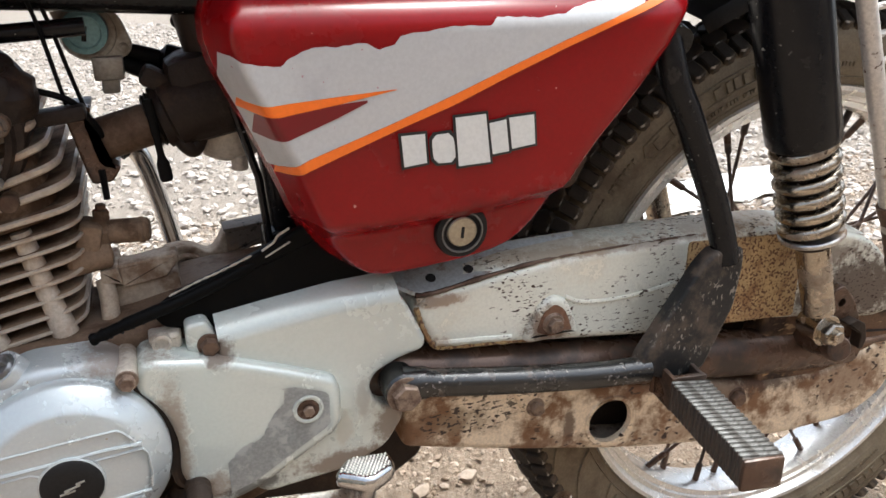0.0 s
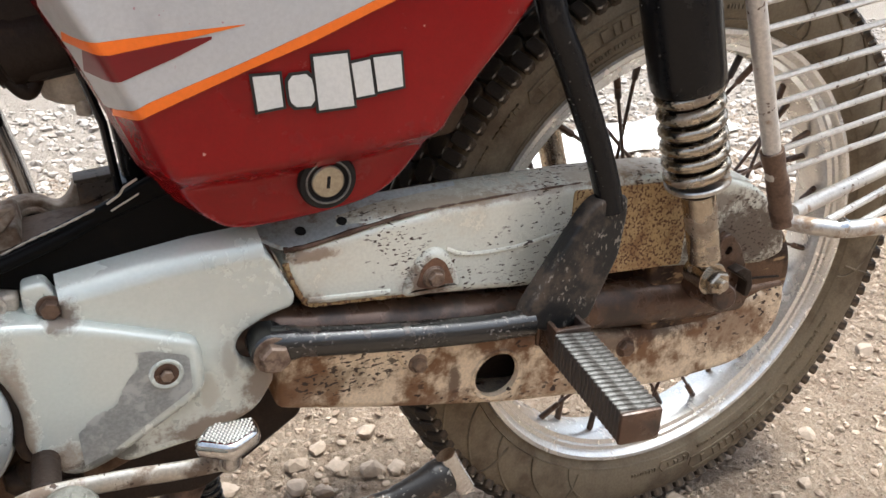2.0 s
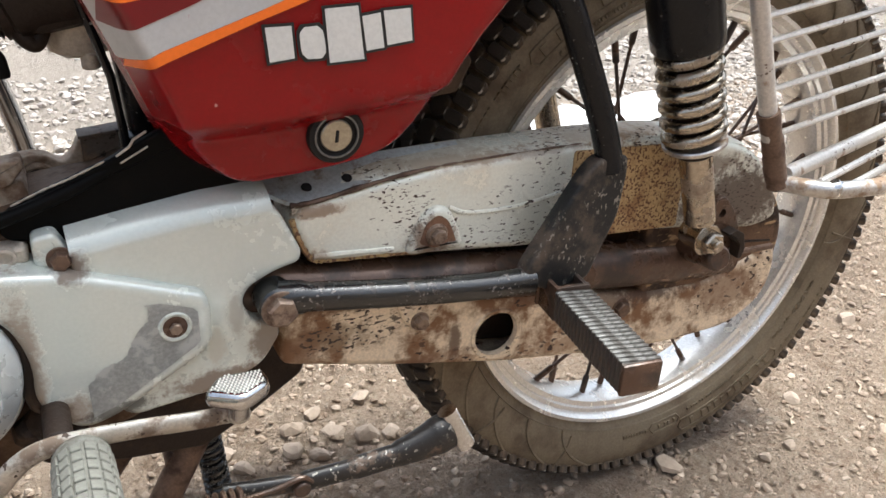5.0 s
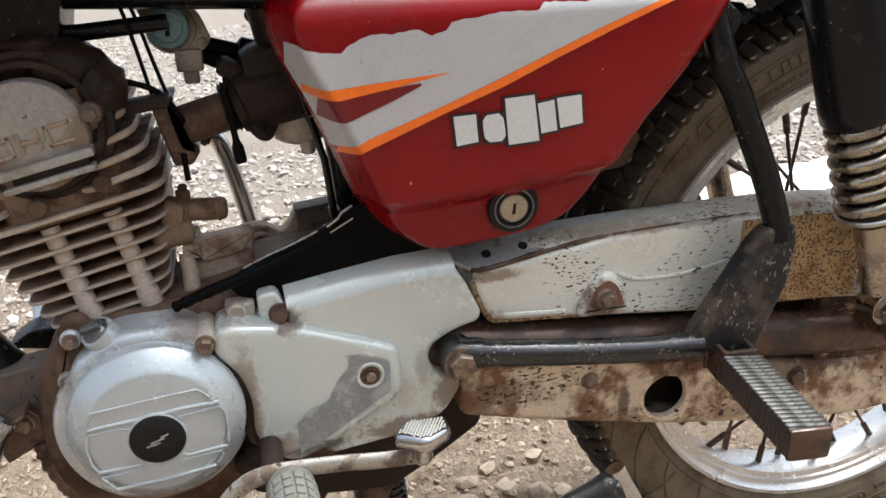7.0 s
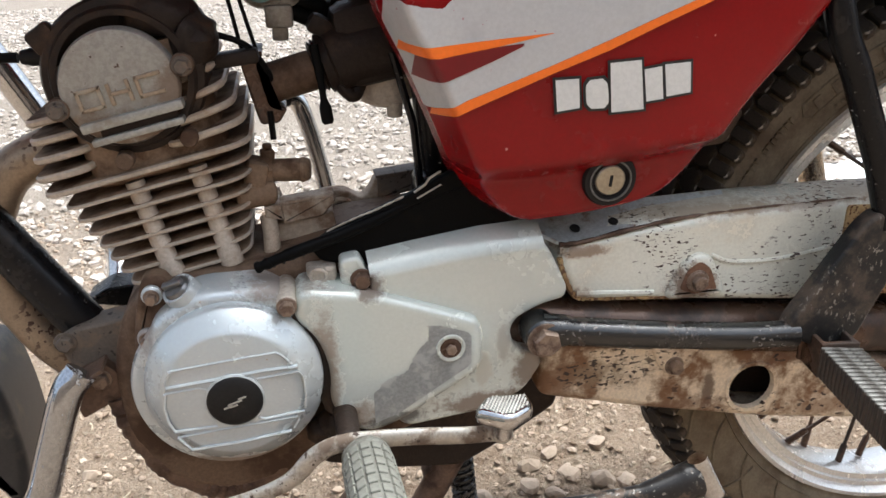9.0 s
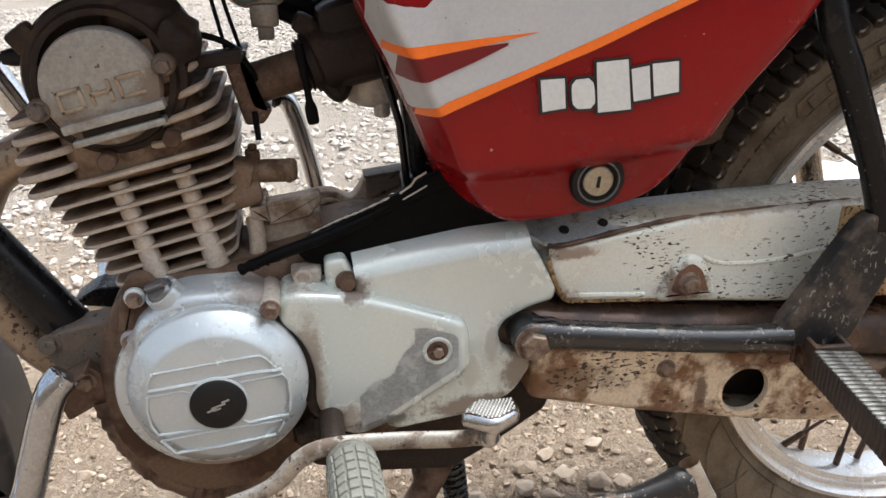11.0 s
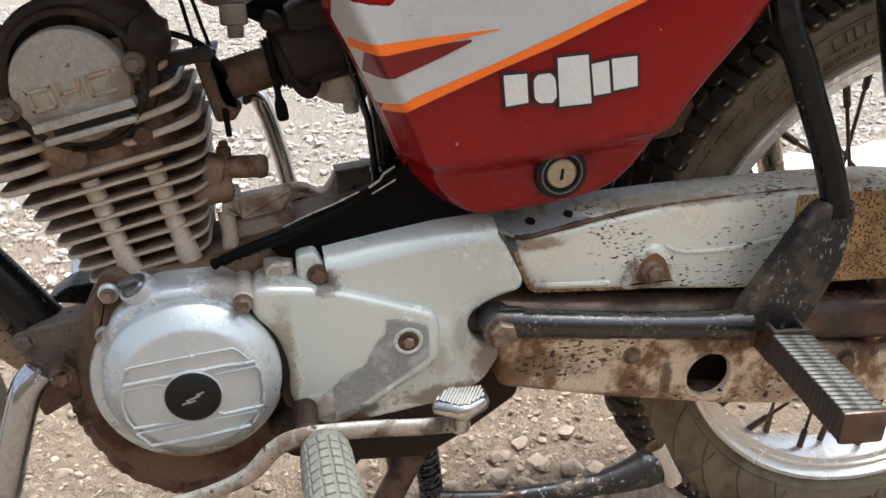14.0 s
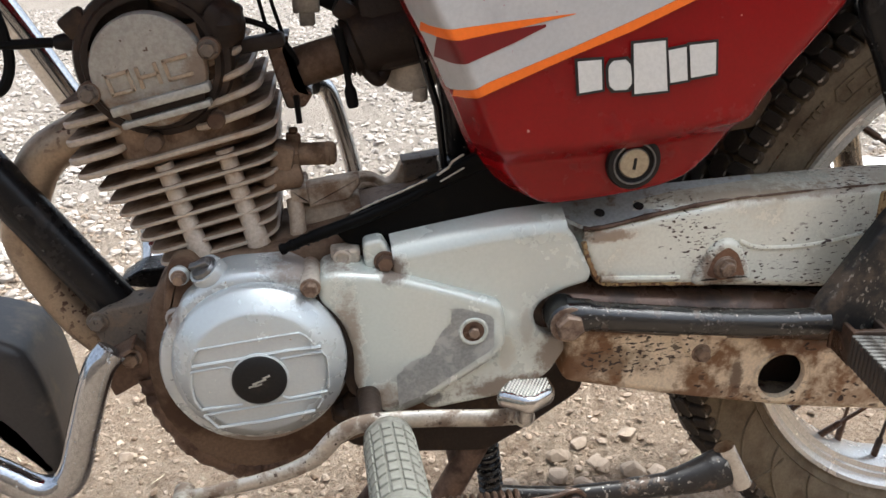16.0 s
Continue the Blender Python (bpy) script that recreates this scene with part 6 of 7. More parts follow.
def build_frame():
    bm = M()
    tube(bm, [(-0.950, -0.030, 0.660), (-0.815, -0.030, 0.447), (-0.752, -0.030, 0.346)], 0.0168, 20)
    fr = part("frame", bm, black_paint, bike, "black painted tubular frame")
    bm = M()
    plate(bm, soften([(-0.768, 0.345), (-0.755, 0.354), (-0.712, 0.360), (-0.700, 0.350), (-0.715, 0.312), (-0.758, 0.318)], 0.005), -0.030, -0.055, 0.002)
    part("engine_bracket", bm, dusty_steel, fr, "dusty dark steel engine bracket")
    bm = M()
    plate(bm, soften([(-0.765, 0.340), (-0.745, 0.352), (-0.68, 0.356), (-0.68, 0.325)], 0.005), 0.05, 0.02, 0.002)
    part("engine_bracket", bm, black_paint, fr)
    for x, y, z in ((-0.761, -0.055, 0.345), (-0.739, -0.066, 0.3180)):
        bm = M()
        hexhead(bm, (x, y, z), NEAR, 0.0062, 0.005)
        part("frame_bolt", bm, dusty_steel if z > 0.33 else rusty_bolt, fr, "weathered hexagon bolt")
    # tubes under the tank
    bm = M()
    tube(bm, [(-0.95, -0.015, 0.632), (-0.60, -0.015, 0.614), (-0.45, -0.02, 0.606)], 0.014, 16)
    tube(bm, [(-0.95, -0.02, 0.592), (-0.66, -0.02, 0.588), (-0.60, -0.02, 0.592)], 0.006, 10)
    part("top_tube", bm, black_paint, fr)
    # rear frame behind the panel
    bm = M()
    tube(bm, [(-0.482, -0.03, 0.425), (-0.4865, -0.03, 0.480), (-0.492, -0.032, 0.530), (-0.50, -0.03, 0.62)], 0.0105, 14)
    tube(bm, [(-0.4975, -0.050, 0.440), (-0.5020, -0.050, 0.490), (-0.515, -0.045, 0.540)], 0.0028, 8)
    tube(bm, glide([(-0.40, -0.075, 0.43), (-0.33, -0.080, 0.52), (-0.26, -0.085, 0.60)]), 0.011, 14)
    plate(bm, soften([(-0.50, 0.40), (-0.50, 0.45), (-0.43, 0.45), (-0.40, 0.425), (-0.40, 0.40)], 0.01), -0.02, -0.050, 0.002)
    part("seat_tube", bm, black_paint, fr)
    bm = M()
    plate(bm, soften([(-0.550, 0.290), (-0.400, 0.290), (-0.383, 0.252), (-0.386, 0.238), (-0.433, 0.207), (-0.468, 0.188), (-0.527, 0.194), (-0.583, 0.208), (-0.60, 0.24)], 0.006), 0.0, -0.050, 0.003)
    part("pivot_plate", bm, grease, fr, "dark oily swingarm pivot plate")
    # black wiring loom across the crankcase, opening into a folded sheath
    bm = M()
    way = glide([(-0.6195, -0.093, 0.4065), (-0.612, -0.094, 0.4095), (-0.600, -0.094, 0.4140), (-0.580, -0.092, 0.4195), (-0.560, -0.089, 0.4245), (-0.530, -0.084, 0.4340), (-0.50, -0.078, 0.4460), (-0.47, -0.070, 0.458)])
    tube(bm, way, [0.0038 + 0.0005 * math.sin(k * 0.9) * (k < 10) + 0.0006 * (k > 16) for k in range(len(way))], 14)
    loom = part("wiring_loom", bm, loom_black, bike, "black taped wiring loom")
    bm = M()
    tube(bm, helix((-0.612, -0.0940, 0.4095), (-0.565, -0.090, 0.4233), 0.0041, 7, 12), 0.0005, 5)
    part("tape", bm, loom_black, loom, "wrapped black tape")
    bm = M()
    plate(bm, soften([(-0.583, 0.4150), (-0.566, 0.4270), (-0.535, 0.4388), (-0.512, 0.4482), (-0.480, 0.4640), (-0.430, 0.470), (-0.425, 0.405), (-0.500, 0.398), (-0.540, 0.396), (-0.575, 0.404)], 0.003), -0.079, -0.085, 0.002, steps=3)
    part("sheath", bm, loom_black, loom, "torn black plastic sheath")
    bm = M()
    tube(bm, glide([(-0.570, -0.0835, 0.4255), (-0.550, -0.0838, 0.4338), (-0.535, -0.0838, 0.4390), (-0.515, -0.0838, 0.4472)]), [0.0005 + 0.0004 * (k % 3 > 0) for k in range(25)], 6)
    tube(bm, [(-0.508, -0.0850, 0.4500), (-0.500, -0.0850, 0.4550), (-0.497, -0.0850, 0.4595), (-0.489, -0.0850, 0.4640)], 0.0008, 6)
    tube(bm, [(-0.506, -0.0856, 0.4455), (-0.489, -0.0856, 0.4545)], 0.0006, 6)
    part("torn_edge", bm, dusty_alloy, loom, "pale torn edge of the sheath")


def build_small_parts():
    # gear lever
    bm = M()
    pts = glide([(-0.697, -0.150, 0.2515), (-0.668, -0.150, 0.2550), (-0.643, -0.150, 0.2590), (-0.622, -0.150, 0.2650), (-0.606, -0.150, 0.2730), (-0.590, -0.150, 0.2890), (-0.570, -0.150, 0.2965), (-0.527, -0.150, 0.2950), (-0.487, -0.150, 0.2905), (-0.458, -0.150, 0.2890)])
    tube(bm, pts, [0.0050 + 0.0018 * min(1.0, k / 40) for k in range(len(pts))], 14, flatten=0.6, side=(0, 1, 0))
    cyl(bm, (-0.699, -0.140, 0.2512), (-0.699, -0.160, 0.2512), 0.0072, seg=18, edge=0.002)
    lever = part("gear_lever", bm, lever_steel, bike, "worn chrome heel-and-toe gear lever")
    bm = M()
    cyl(bm, (-0.5665, -0.08, 0.2935), (-0.5665, -0.148, 0.2955), 0.0085, seg=20)
    part("lever_shaft", bm, grease, lever, "oily dark lever shaft")
    bm = M()
    cyl(bm, (-0.460, -0.142, 0.290), (-0.460, -0.156, 0.2905), 0.0075, seg=16)
    part("lever_eye", bm, lever_steel, lever)
    bm = M()
    hexa = soften([(-0.4835, -0.1625), (-0.4710, -0.1460), (-0.4410, -0.1480), (-0.4405, -0.1650), (-0.4610, -0.1785)], 0.006)
    levels = [ring(bm, [(p.x, p.y, z) for p in inset(hexa, e)]) for z, e in ((0.3060, 0.0040), (0.3085, 0.0010), (0.3120, 0.0), (0.3165, 0.0006), (0.3188, 0.0022), (0.3194, 0.0040))]
    for r0, r1 in zip(levels, levels[1:]):
        bridge(bm, r0, r1)
    bm.faces.new(levels[0]), bm.faces.new(levels[-1])
    cyl(bm, (-0.4600, -0.155, 0.290), (-0.4600, -0.161, 0.308), 0.006, seg=14)
    pad = part("heel_pad", bm, chrome, lever, "chrome heel pad with knurled top")
    bm = M()
    field = inset(hexa, 0.0036)

    def inside(x, y):
        hit = False
        for p, q in zip(field, field[1:] + field[:1]):
            if (p.y > y) != (q.y > y) and x < p.x + (y - p.y) * (q.x - p.x) / (q.y - p.y):
                hit = not hit
        return hit
    for i in range(18):
        for j in range(16):
            x, y = -0.4850 + 0.0025 * i + 0.00125 * (j % 2), -0.1800 + 0.0023 * j
            if inside(x, y):
                lathe(bm, [(0.0012, -0.0004), (0.0008, 0.0005), (0.0, 0.0006)], (x, y, 0.3194), (0, 0, 1), 4)
    tagged(part("knurling", bm, pad_alloy, lever, flat=True), kind="stuff")
    # rider's footpeg
    a, b = Vector((-0.556, -0.150, 0.2840)), Vector((-0.555, -0.275, 0.3100))
    w = (b - a).normalized()
    bm = M()
    lathe(bm, [(0, 0), (0.0150, 0.0), (0.0172, 0.002), (0.0172, 0.010), (0.0150, 0.012), (0.0162, 0.0135), (0.0166, 0.118), (0.0190, 0.122), (0.0190, 0.128), (0, 0.128)], a, w, 32)
    peg = part("rider_footpeg", bm, peg_rubber, bike, "grey worn rubber rider footpeg with block pattern")
    bm = M()
    box(bm, (0, 0, 0), (0.0060, 0.0100, 0.0026), None, 0.0006)
    bmesh.ops.recalc_face_normals(bm, faces=bm.faces)
    block = bpy.data.meshes.new("peg_block")
    bm.to_mesh(block)
    bm.free()
    block.materials.append(peg_rubber)
    u, v, _ = basis(w)
    for i in range(8):
        for k in range(14):
            ang = 2 * math.pi * k / 14
            d = u * math.cos(ang) + v * math.sin(ang)
            o = new("peg_block", block)
            o.parent = peg
            o.matrix_basis = Matrix.Translation(a + w * (0.021 + 0.0125 * i) + d * 0.0166) @ Matrix((w.cross(d), w, d)).transposed().to_4x4()
    bm = M()
    tube(bm, glide([(-0.558, -0.05, 0.240), (-0.557, -0.10, 0.258), (-0.556, -0.155, 0.285)]), 0.010, 14)
    part("peg_stem", bm, rusty_steel, peg)
    # side stand, folded back
    bm = M()
    tube(bm, glide([(-0.470, -0.122, 0.200), (-0.440, -0.126, 0.198), (-0.409, -0.129, 0.1965), (-0.370, -0.131, 0.1975), (-0.335, -0.132, 0.2000), (-0.308, -0.131, 0.2045), (-0.292, -0.130, 0.2085)]), [0.0075] * 16 + [0.0085] * 8 + [0.0098] * 8 + [0.0112 + 0.0005 * k for k in range(10)] + [0.0165] * 7, 16, flatten=0.8)
    stand = part("side_stand", bm, scuffed_black, bike, "scratched black side stand folded back")
    bm = M()
    tube(bm, [(-0.2935, -0.1295, 0.2270), (-0.2880, -0.1325, 0.214), (-0.2785, -0.137, 0.1945)], 0.0082, 18)
    part("stand_foot", bm, chrome, stand, "short chromed steel foot tube")
    bm = M()
    cyl(bm, (-0.416, -0.135, 0.199), (-0.416, -0.142, 0.199), 0.0065, seg=16)
    tube(bm, glide([(-0.408, -0.139, 0.203), (-0.416, -0.1395, 0.2095), (-0.435, -0.1395, 0.206), (-0.462, -0.138, 0.203)]), 0.0021, 8)
    part("spring_pin", bm, brown_steel, stand)
    bm = M()
    tube(bm, helix((-0.458, -0.138, 0.203), (-0.540, -0.130, 0.196), 0.0088, 15, 14), 0.0021, 7)
    part("spring", bm, rusty_steel, stand, "rusty tension spring")
    # centre stand and its spring
    bm = M()
    tube(bm, [(-0.462, -0.03, 0.205), (-0.515, -0.045, 0.120), (-0.590, -0.075, -0.002)], 0.0125, 14)
    tube(bm, [(-0.462, 0.06, 0.205), (-0.515, 0.08, 0.120), (-0.590, 0.10, -0.002)], 0.0125, 14)
    tube(bm, [(-0.49, -0.04, 0.17), (-0.49, 0.07, 0.17)], 0.009, 12)
    tube(bm, [(-0.620, -0.080, 0.008), (-0.560, -0.080, 0.004)], 0.012, 12)
    tube(bm, [(-0.620, 0.105, 0.008), (-0.560, 0.105, 0.004)], 0.012, 12)
    centre = part("centre_stand", bm, rusty_steel, bike, "rusty brown centre stand on the ground")
    bm = M()
    tube(bm, helix((-0.464, -0.012, 0.205), (-0.452, -0.012, 0.075), 0.0095, 18, 14), 0.0026, 7)
    part("stand_spring", bm, worn_black, centre, "black return spring")
    # exhaust, speckled with rust
    bm = M()
    tube(bm, glide([(-0.735, -0.005, 0.482), (-0.765, -0.010, 0.474), (-0.792, -0.012, 0.456), (-0.8125, -0.012, 0.412), (-0.8110, -0.012, 0.384), (-0.799, -0.012, 0.353), (-0.776, -0.008, 0.313), (-0.735, 0.02, 0.255), (-0.68, 0.07, 0.205), (-0.50, 0.11, 0.19), (-0.2, 0.14, 0.22)]), 0.0160, 18)
    pipe = part("exhaust_pipe", bm, rusty_pipe, bike, "dull exhaust header pipe speckled with rust")
    bm = M()
    tube(bm, [(-0.740, -0.006, 0.482), (-0.752, -0.008, 0.481)], 0.021, 18)
    part("exhaust_collar", bm, grimy_alloy, pipe)
    # leg guard and footrest bar
    bm = M()
    tube(bm, glide([(-0.965, 0.145, 0.70), (-0.89, 0.145, 0.625), (-0.80, 0.145, 0.458), (-0.772, 0.145, 0.390), (-0.757, 0.135, 0.350), (-0.752, 0.115, 0.325), (-0.752, 0.06, 0.315)]), 0.0125, 16)
    guard = part("leg_guard", bm, chrome, bike, "bright chrome tubular leg guard")
    bm = M()
    tube(bm, glide([(-0.746, -0.085, 0.336), (-0.757, -0.090, 0.322), (-0.773, -0.095, 0.279), (-0.785, -0.097, 0.246), (-0.797, -0.097, 0.233), (-0.816, -0.097, 0.233), (-0.840, -0.097, 0.252), (-0.90, -0.10, 0.30), (-0.97, -0.09, 0.36)]), 0.0112, 16)
    part("guard_tube", bm, flaked_chrome, guard, "chrome guard tube with flaking black paint")
    bm = M()
    plate(bm, soften([(-0.754, 0.324), (-0.736, 0.331), (-0.722, 0.316), (-0.725, 0.302), (-0.756, 0.286), (-0.760, 0.300)], 0.003), -0.056, -0.066, 0.001)
    box(bm, (-0.7490, -0.074, 0.3255), (0.038, 0.024, 0.003), Matrix.Rotation(-0.53, 4, "Y"), 0.0008)
    part("guard_clamp", bm, rusty_steel, guard, "rusty guard clamp plate")
    # kick lever on the far side
    bm = M()
    tube(bm, glide([(-0.600, 0.11, 0.480), (-0.586, 0.12, 0.478), (-0.577, 0.125, 0.466), (-0.568, 0.125, 0.432), (-0.560, 0.12, 0.392), (-0.55, 0.11, 0.33)]), 0.0082, 14)
    kick = part("kick_lever", bm, chrome, bike, "chrome kick start lever")
    bm = M()
    tube(bm, [(-0.612, 0.105, 0.482), (-0.588, 0.115, 0.479)], 0.008, 10)
    for i in range(4):
        lathe(bm, [(0.009, -0.002), (0.0105, 0.0), (0.009, 0.002)], (-0.609 + 0.006 * i, 0.106, 0.482), (1, 0, 0), 12)
    part("kick_rubber", bm, rubber, kick)
    # front mud flap
    bm = M()
    plate(bm, soften([(-0.960, 0.335), (-0.900, 0.322), (-0.862, 0.310), (-0.842, 0.300), (-0.834, 0.280), (-0.829, 0.246), (-0.827, 0.200), (-0.832, 0.172), (-0.846, 0.170), (-0.874, 0.226), (-0.960, 0.30)], [0.01, 0.02, 0.02, 0.015, 0.015, 0.02, 0.01, 0.006, 0.006, 0.02, 0.02]), 0.075, -0.004, 0.012, steps=6)
    flap = part("mud_flap", bm, flap_plastic, bike, "black plastic front mud flap")
    bm = M()
    hexhead(bm, (-0.885, -0.004, 0.290), NEAR, 0.006, 0.005)
    part("flap_bolt", bm, dull_zinc, flap)
    # fuel tank underside
    bm = M()
    plate(bm, soften([(-0.98, 0.633), (-0.98, 0.75), (-0.50, 0.75), (-0.52, 0.642), (-0.60, 0.630), (-0.70, 0.624)], 0.02), 0.085, -0.085, 0.01, steps=3)
    plate(bm, soften([(-0.98, 0.668), (-0.98, 0.77), (-0.50, 0.76), (-0.50, 0.662), (-0.60, 0.655), (-0.75, 0.655)], 0.02), 0.145, -0.145, 0.03, steps=4)
    part("fuel_tank", bm, red_paint, bike, "red fuel tank")
    # ignition lock hanging under the tank
    c = Vector((-0.6000, 0.010, 0.5850))
    bm = M()
    lathe(bm, [(0, -0.018), (0.0185, -0.018), (0.0190, 0.0), (0.0175, 0.004), (0.0150, 0.005)], c, NEAR, 28)
    plate(bm, soften([(c.x - 0.024, c.z + 0.020), (c.x - 0.016, c.z + 0.024), (c.x + 0.020, c.z + 0.012), (c.x + 0.028, c.z - 0.010), (c.x + 0.022, c.z - 0.018), (c.x - 0.012, c.z - 0.016)], 0.006), c.y + 0.004, c.y - 0.002, 0.001)
    box(bm, c + Vector((0.010, 0.002, -0.024)), (0.020, 0.018, 0.016), None, 0.002)
    box(bm, c + Vector((0.010, 0.004, -0.036)), (0.012, 0.012, 0.012), None, 0.002)
    ign = part("ignition_switch", bm, dull_zinc, bike, "dull zinc ignition switch")
    bm = M()
    lathe(bm, [(0.0150, 0.003), (0.0145, 0.010), (0.0110, 0.012), (0.0100, 0.010), (0, 0.010)], c + Vector((-0.002, 0, 0.001)), NEAR, 28)
    part("ignition_ring", bm, blue_plastic, ign, "faded blue ignition ring")
    bm = M()
    box(bm, c + Vector((-0.002, -0.0104, 0.0)), (0.0030, 0.0012, 0.0100), Matrix.Rotation(0.15, 4, "Y"), 0.0003)
    part("keyhole", bm, hole_black, ign)
    for x, z in ((-0.019, 0.018), (0.021, -0.011)):
        bm = M()
        hexhead(bm, c + Vector((x, -0.002, z)), NEAR, 0.0028, 0.002)
        part("switch_screw", bm, dull_zinc, ign)
    bm = M()
    tube(bm, glide([c + Vector((0.016, 0.008, -0.012)), c + Vector((0.035, 0.006, -0.017)), c + Vector((0.06, 0.004, -0.024)), c + Vector((0.09, 0.0, -0.028))]), [0.0055] * 12 + [0.011] * 13, 10)
    tube(bm, glide([c + Vector((0.016, 0.006, -0.020)), c + Vector((0.040, 0.004, -0.030)), c + Vector((0.08, 0.0, -0.036))]), 0.006, 10)
    part("ignition_wire", bm, cable_black, ign)


def cable(pts, r, label, material=None):
    bm = M()
    tube(bm, glide(pts, 10), r, 8)
    part("cable", bm, material or cable_black, bike, label)


def build_cables():
    cable([(-0.655, -0.030, 0.560), (-0.640, -0.034, 0.557), (-0.615, -0.035, 0.548), (-0.602, -0.030, 0.530), (-0.598, -0.02, 0.515)], 0.0022, "black cable over the intake")
    cable([(-0.640, -0.028, 0.640), (-0.628, -0.028, 0.600), (-0.620, -0.030, 0.560), (-0.616, -0.025, 0.532)], 0.0014, "thin black wire")
    cable([(-0.636, -0.020, 0.640), (-0.622, -0.022, 0.600), (-0.612, -0.024, 0.560), (-0.606, -0.020, 0.535)], 0.0014, "thin black wire")
    cable([(-0.602, -0.03, 0.500), (-0.601, -0.033, 0.48)], 0.0022, "short black hose")
    bm = M()
    tube(bm, glide([(-0.568, -0.034, 0.546), (-0.5655, -0.035, 0.525), (-0.5635, -0.036, 0.507), (-0.5615, -0.036, 0.490)]), [0.0030] * 10 + [0.0024] * 6 + [0.0026, 0.0034, 0.0042, 0.0044, 0.0044, 0.0044, 0.0044, 0.0044, 0.0034], 12, flatten=0.6, side=(0, 1, 0))
    part("strap", bm, cable_black, bike, "black rubber strap hanging from the intake")
    cable([(-0.76, -0.034, 0.545), (-0.80, -0.032, 0.546), (-0.83, -0.02, 0.56), (-0.86, 0.0, 0.60)], 0.0035, "black ignition lead")
    cable([(-0.800, -0.03, 0.60), (-0.790, -0.032, 0.55), (-0.792, -0.034, 0.525), (-0.805, -0.034, 0.513), (-0.83, -0.03, 0.525), (-0.85, -0.03, 0.54)], 0.0038, "black looping cable")
    cable([(-0.545, 0.03, 0.625), (-0.535, 0.02, 0.605), (-0.545, 0.01, 0.590), (-0.530, 0.0, 0.580)], 0.0016, "thin black wire")


def build_guard_rack():
    """Chromed passenger guard with a foot tray beside the wheel."""
    y0 = -0.152

    def post_x(z):
        return -0.034 - 0.39 * (z - 0.45)
    bm = M()
    tube(bm, glide([(post_x(0.66), y0, 0.66), (post_x(0.55), y0, 0.55), (post_x(0.45), y0, 0.45), (post_x(0.43), y0, 0.43)]), 0.0070, 14)
    rack = part("passenger_guard", bm, chipped_white, bike, "chipped white and rusty tubular passenger guard with foot tray")
    bm = M()
    lump = random.Random(6)
    tube(bm, glide([(post_x(0.453), y0, 0.453), (-0.022, y0, 0.425), (-0.014, y0 - 0.001, 0.402), (-0.009, y0 - 0.003, 0.389)], 6), [0.0086 + lump.uniform(-0.0005, 0.0010) for k in range(19)], 14)
    part("post_foot", bm, rusty_steel, rack, "rusty post foot")
    bm = M()
    tube(bm, glide([(0.145, y0, 0.640), (0.164, y0, 0.560), (0.177, y0, 0.506), (0.190, y0, 0.462), (0.194, y0, 0.446), (0.203, -0.135, 0.430), (0.220, -0.110, 0.417), (0.255, -0.080, 0.405)]), 0.0092, 14)
    part("rear_post", bm, rusty_steel, rack, "rusty rear post")
    for i in range(10):
        z = 0.4330 + 0.0187 * i
        bm = M()
        tube(bm, [(post_x(z) + 0.004, y0, z), (0.183 - 0.28 * (z - 0.44), y0, z + 0.036)], 0.0027, 8)
        part("guard_bar", bm, chipped_white, rack, "thin chipped white bar")
    bm = M()
    tube(bm, [(0.006, -0.1475, 0.394), (0.262, -0.070, 0.394)], 0.0068, 12)
    part("tray_tube", bm, chipped_white, rack)
    bm = M()
    tube(bm, glide([(-0.008, -0.152, 0.391), (0.003, -0.171, 0.392), (0.017, -0.186, 0.393), (0.033, -0.192, 0.394), (0.065, -0.195, 0.394), (0.110, -0.187, 0.394), (0.255, -0.150, 0.394), (0.36, -0.120, 0.394)]), 0.0072, 14)
    part("tray_rim", bm, worn_chrome, rack, "worn chrome tray rim")
    for a, b in (((0.022, -0.170), (0.278, -0.088)), ((0.042, -0.184), (0.300, -0.105))):
        bm = M()
        tube(bm, [(a[0], a[1], 0.393), (b[0], b[1], 0.393)], 0.0033, 8)
        part("tray_bar", bm, chipped_white, rack)
    bm = M()
    way = Vector((0.060, -0.038, 0)).normalized()
    turn = Matrix.Rotation(math.atan2(way.y, way.x), 4, "Z")
    c = Vector((0.260, -0.068, 0.395))
    for dz, h in ((0.0062, 0.0060), (-0.0056, 0.0080)):
        box(bm, c + way * 0.062 + Vector((0, 0, dz)), (0.130, 0.0035, h), turn, 0.0006)
    for k in range(5):
        box(bm, c + way * (0.008 + 0.026 * k) + Vector((0, 0, 0.0008)), (0.013, 0.0033, 0.0060), turn, 0)
    part("tray_bracket", bm, rusty_steel, rack, "rusty slotted angle bracket")
    bm = M()
    lathe(bm, [(0, -0.008), (0.006, -0.006), (0.0085, 0.0), (0.006, 0.006), (0, 0.008)], (0.020, -0.187, 0.394), (1, -0.4, 0), 14)
    part("rim_weld", bm, chrome, rack)


build_engine()
build_frame()
build_small_parts()
build_cables()
build_guard_rack()


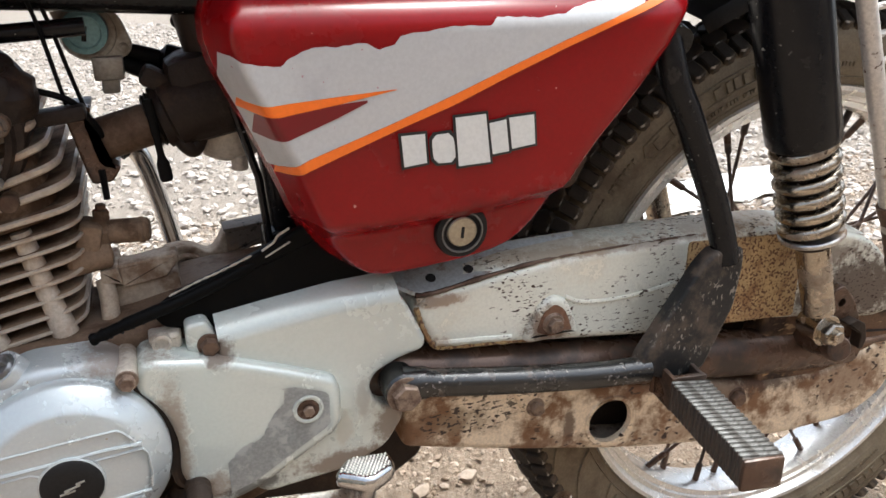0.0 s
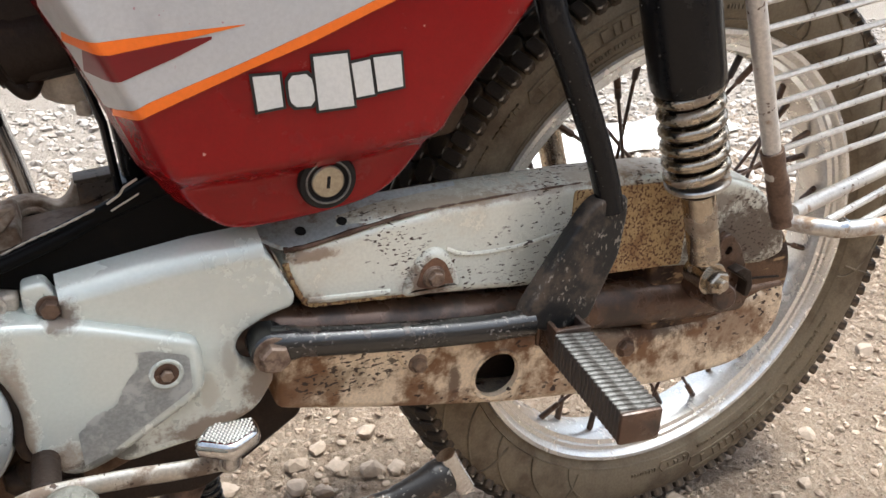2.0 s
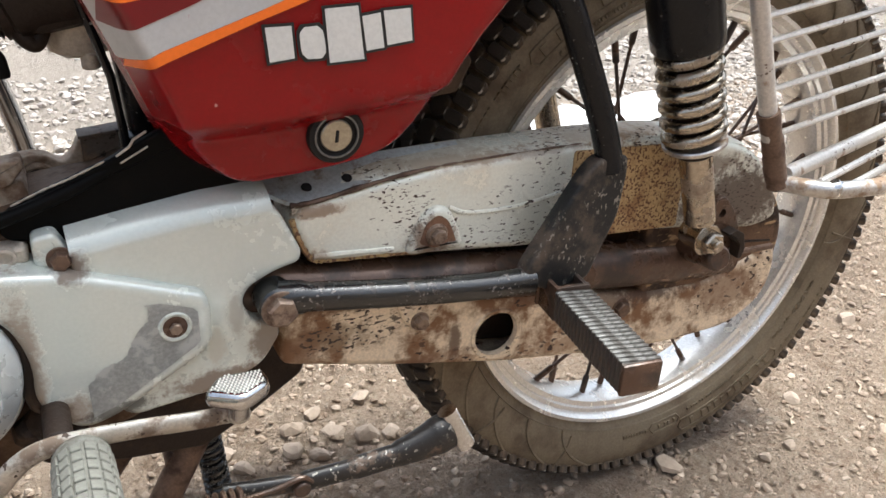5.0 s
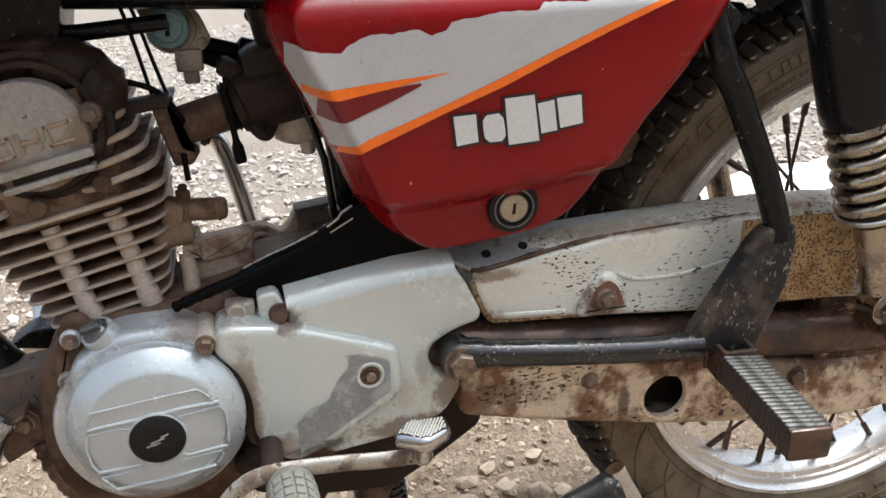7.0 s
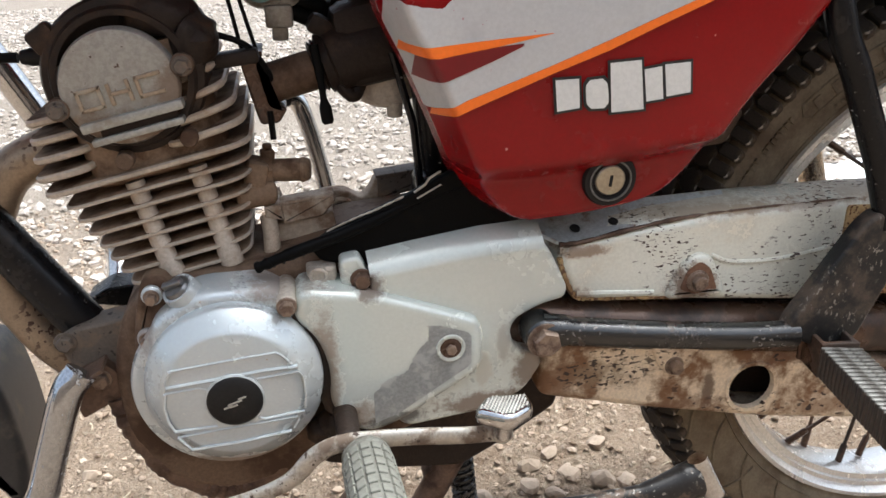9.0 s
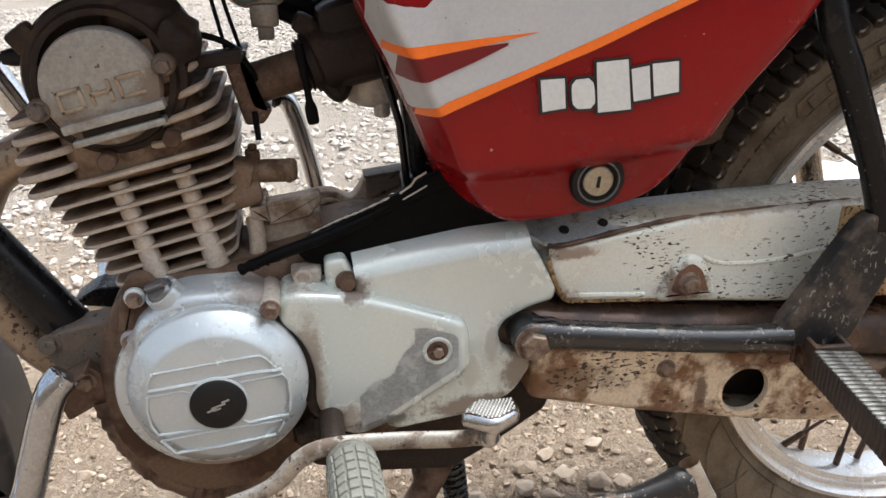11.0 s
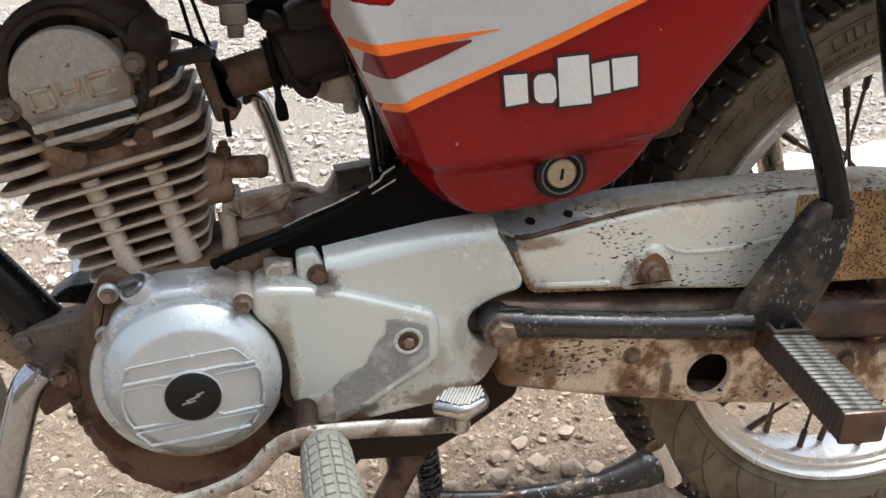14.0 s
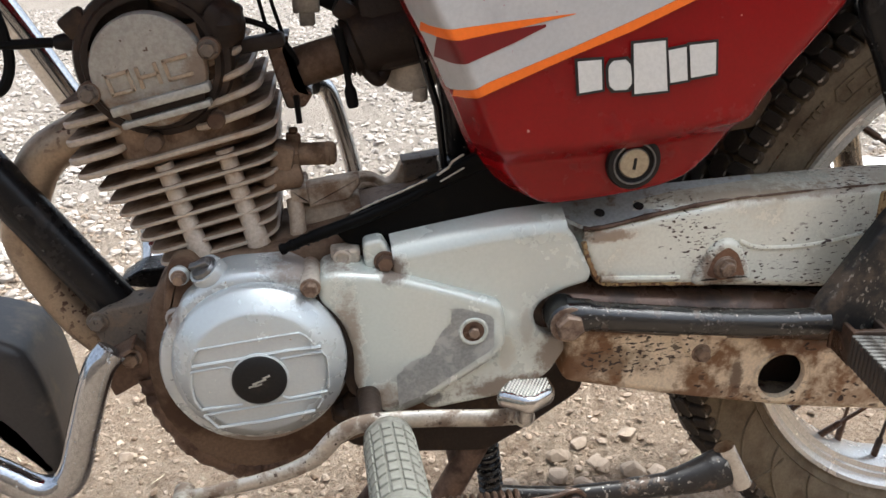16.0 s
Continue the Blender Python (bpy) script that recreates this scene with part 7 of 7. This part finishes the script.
# ---- yard clutter ----
rng = np.random.default_rng(5)
far = [(x, y, s) for x, y, s in zip(rng.uniform(-3.4, 3.4, 48000), 0.7 + 5.2 * rng.random(48000) ** 1.3, 0.005 + 0.013 * rng.random(48000) ** 2) if noise.noise((x * 0.8, y * 0.8, 7)) > -0.6]
stones("far_gravel", far, "pale loose gravel scattered over the yard", rng, rock=grey_stone)
near = list(zip(rng.uniform(-1.6, 1.5, 56000), rng.uniform(-0.35, 1.3, 56000), 0.0012 + 0.0062 * rng.random(56000) ** 3.4))
stones("near_gravel", near, "small grit and pebbles on the earth", rng)


def big_stone(x, y, s, seed, label="pale angular stone lying on the earth"):
    r = np.random.default_rng(seed)
    v = ICO2_V * (1 + r.uniform(-0.10, 0.08, (len(ICO2_V), 1)))
    for k in range(9):  # chip flat faces off
        n_ = r.normal(size=3)
        n_ /= np.linalg.norm(n_)
        d = np.maximum(0, v @ n_ - r.uniform(0.55, 0.8))
        v = v - d[:, None] * n_
    v = v * np.array([1, r.uniform(0.65, 0.9), r.uniform(0.5, 0.7)]) * s
    c, sn = math.cos(seed), math.sin(seed)
    v = v @ np.array([[c, -sn, 0], [sn, c, 0], [0, 0, 1]]).T
    me = bpy.data.meshes.new("stone")
    me.from_pydata(v.tolist(), [], ICO2_F.tolist())
    me.materials.append(gravel_stone)
    o = new("stone", me)
    o.location = (x, y, ground_height(x, y) + s * 0.22)
    tagged(o, label, "stone", "stones in the yard")


for i, (x, y, s) in enumerate(((0.040, -0.056, 0.020), (-0.337, 0.167, 0.017), (-0.305, 0.190, 0.016), (-0.293, 0.150, 0.016), (-0.257, 0.130, 0.017), (-0.229, 0.128, 0.016), (-0.347, 0.132, 0.017), (-0.317, 0.120, 0.014), (0.199, -0.088, 0.012), (0.151, -0.095, 0.011), (-0.405, 0.120, 0.015), (-0.42, 0.16, 0.016), (-0.35, 0.26, 0.015), (-0.986, 0.418, 0.014), (-0.86, 0.26, 0.013), (0.27, -0.02, 0.016), (0.36, 0.10, 0.015), (0.52, 0.10, 0.018), (0.62, 0.26, 0.020), (0.33, -0.12, 0.013), (0.60, 0.05, 0.014), (-0.24, 0.20, 0.017), (-0.84, 0.62, 0.022), (-0.78, 0.72, 0.024), (-0.72, 0.85, 0.022), (-0.9, 0.9, 0.025))):
    big_stone(x, y, s, i + 2)


def straws():
    bm = M()
    r = np.random.default_rng(8)
    for i in range(70):
        x, y, a, l = r.uniform(-1.1, 1.0), r.uniform(-0.15, 0.9), r.uniform(0, 6.28), r.uniform(0.012, 0.035)
        z = ground_height(x, y) + 0.004
        tube(bm, [(x, y, z), (x + math.cos(a) * l * 0.5, y + math.sin(a) * l * 0.5, z + 0.002), (x + math.cos(a + 0.3) * l, y + math.sin(a + 0.3) * l, z)], 0.0009, 5)
    tagged(part("straw", bm, straw_dry, None, "dry pale straw bits scattered on the earth"), category="straw", kind="stuff")


straw_dry = mat("dry_straw", (0.44, 0.37, 0.27), 0.8)
straws()

# white plastic sheet on the ground behind the wheel
bm = M()
sx, sy = 14, 8
grid = [[bm.verts.new((0.42 + 0.75 * i / sx + 0.10 * j / sy, 0.94 + 0.22 * j / sy + 0.12 * i / sx, 0.016 + 0.012 * noise.noise((i * 0.7, j * 0.9, 4)))) for i in range(sx + 1)] for j in range(sy + 1)]
for a, b in zip(grid, grid[1:]):
    bridge(bm, a, b, False)
sheet = tagged(part("plastic_sheet", bm, white_sheet, None, sharp=180), "crumpled white plastic sheet lying on the earth", "sheet")
sheet.modifiers.new("thickness", "SOLIDIFY").thickness = 0.003
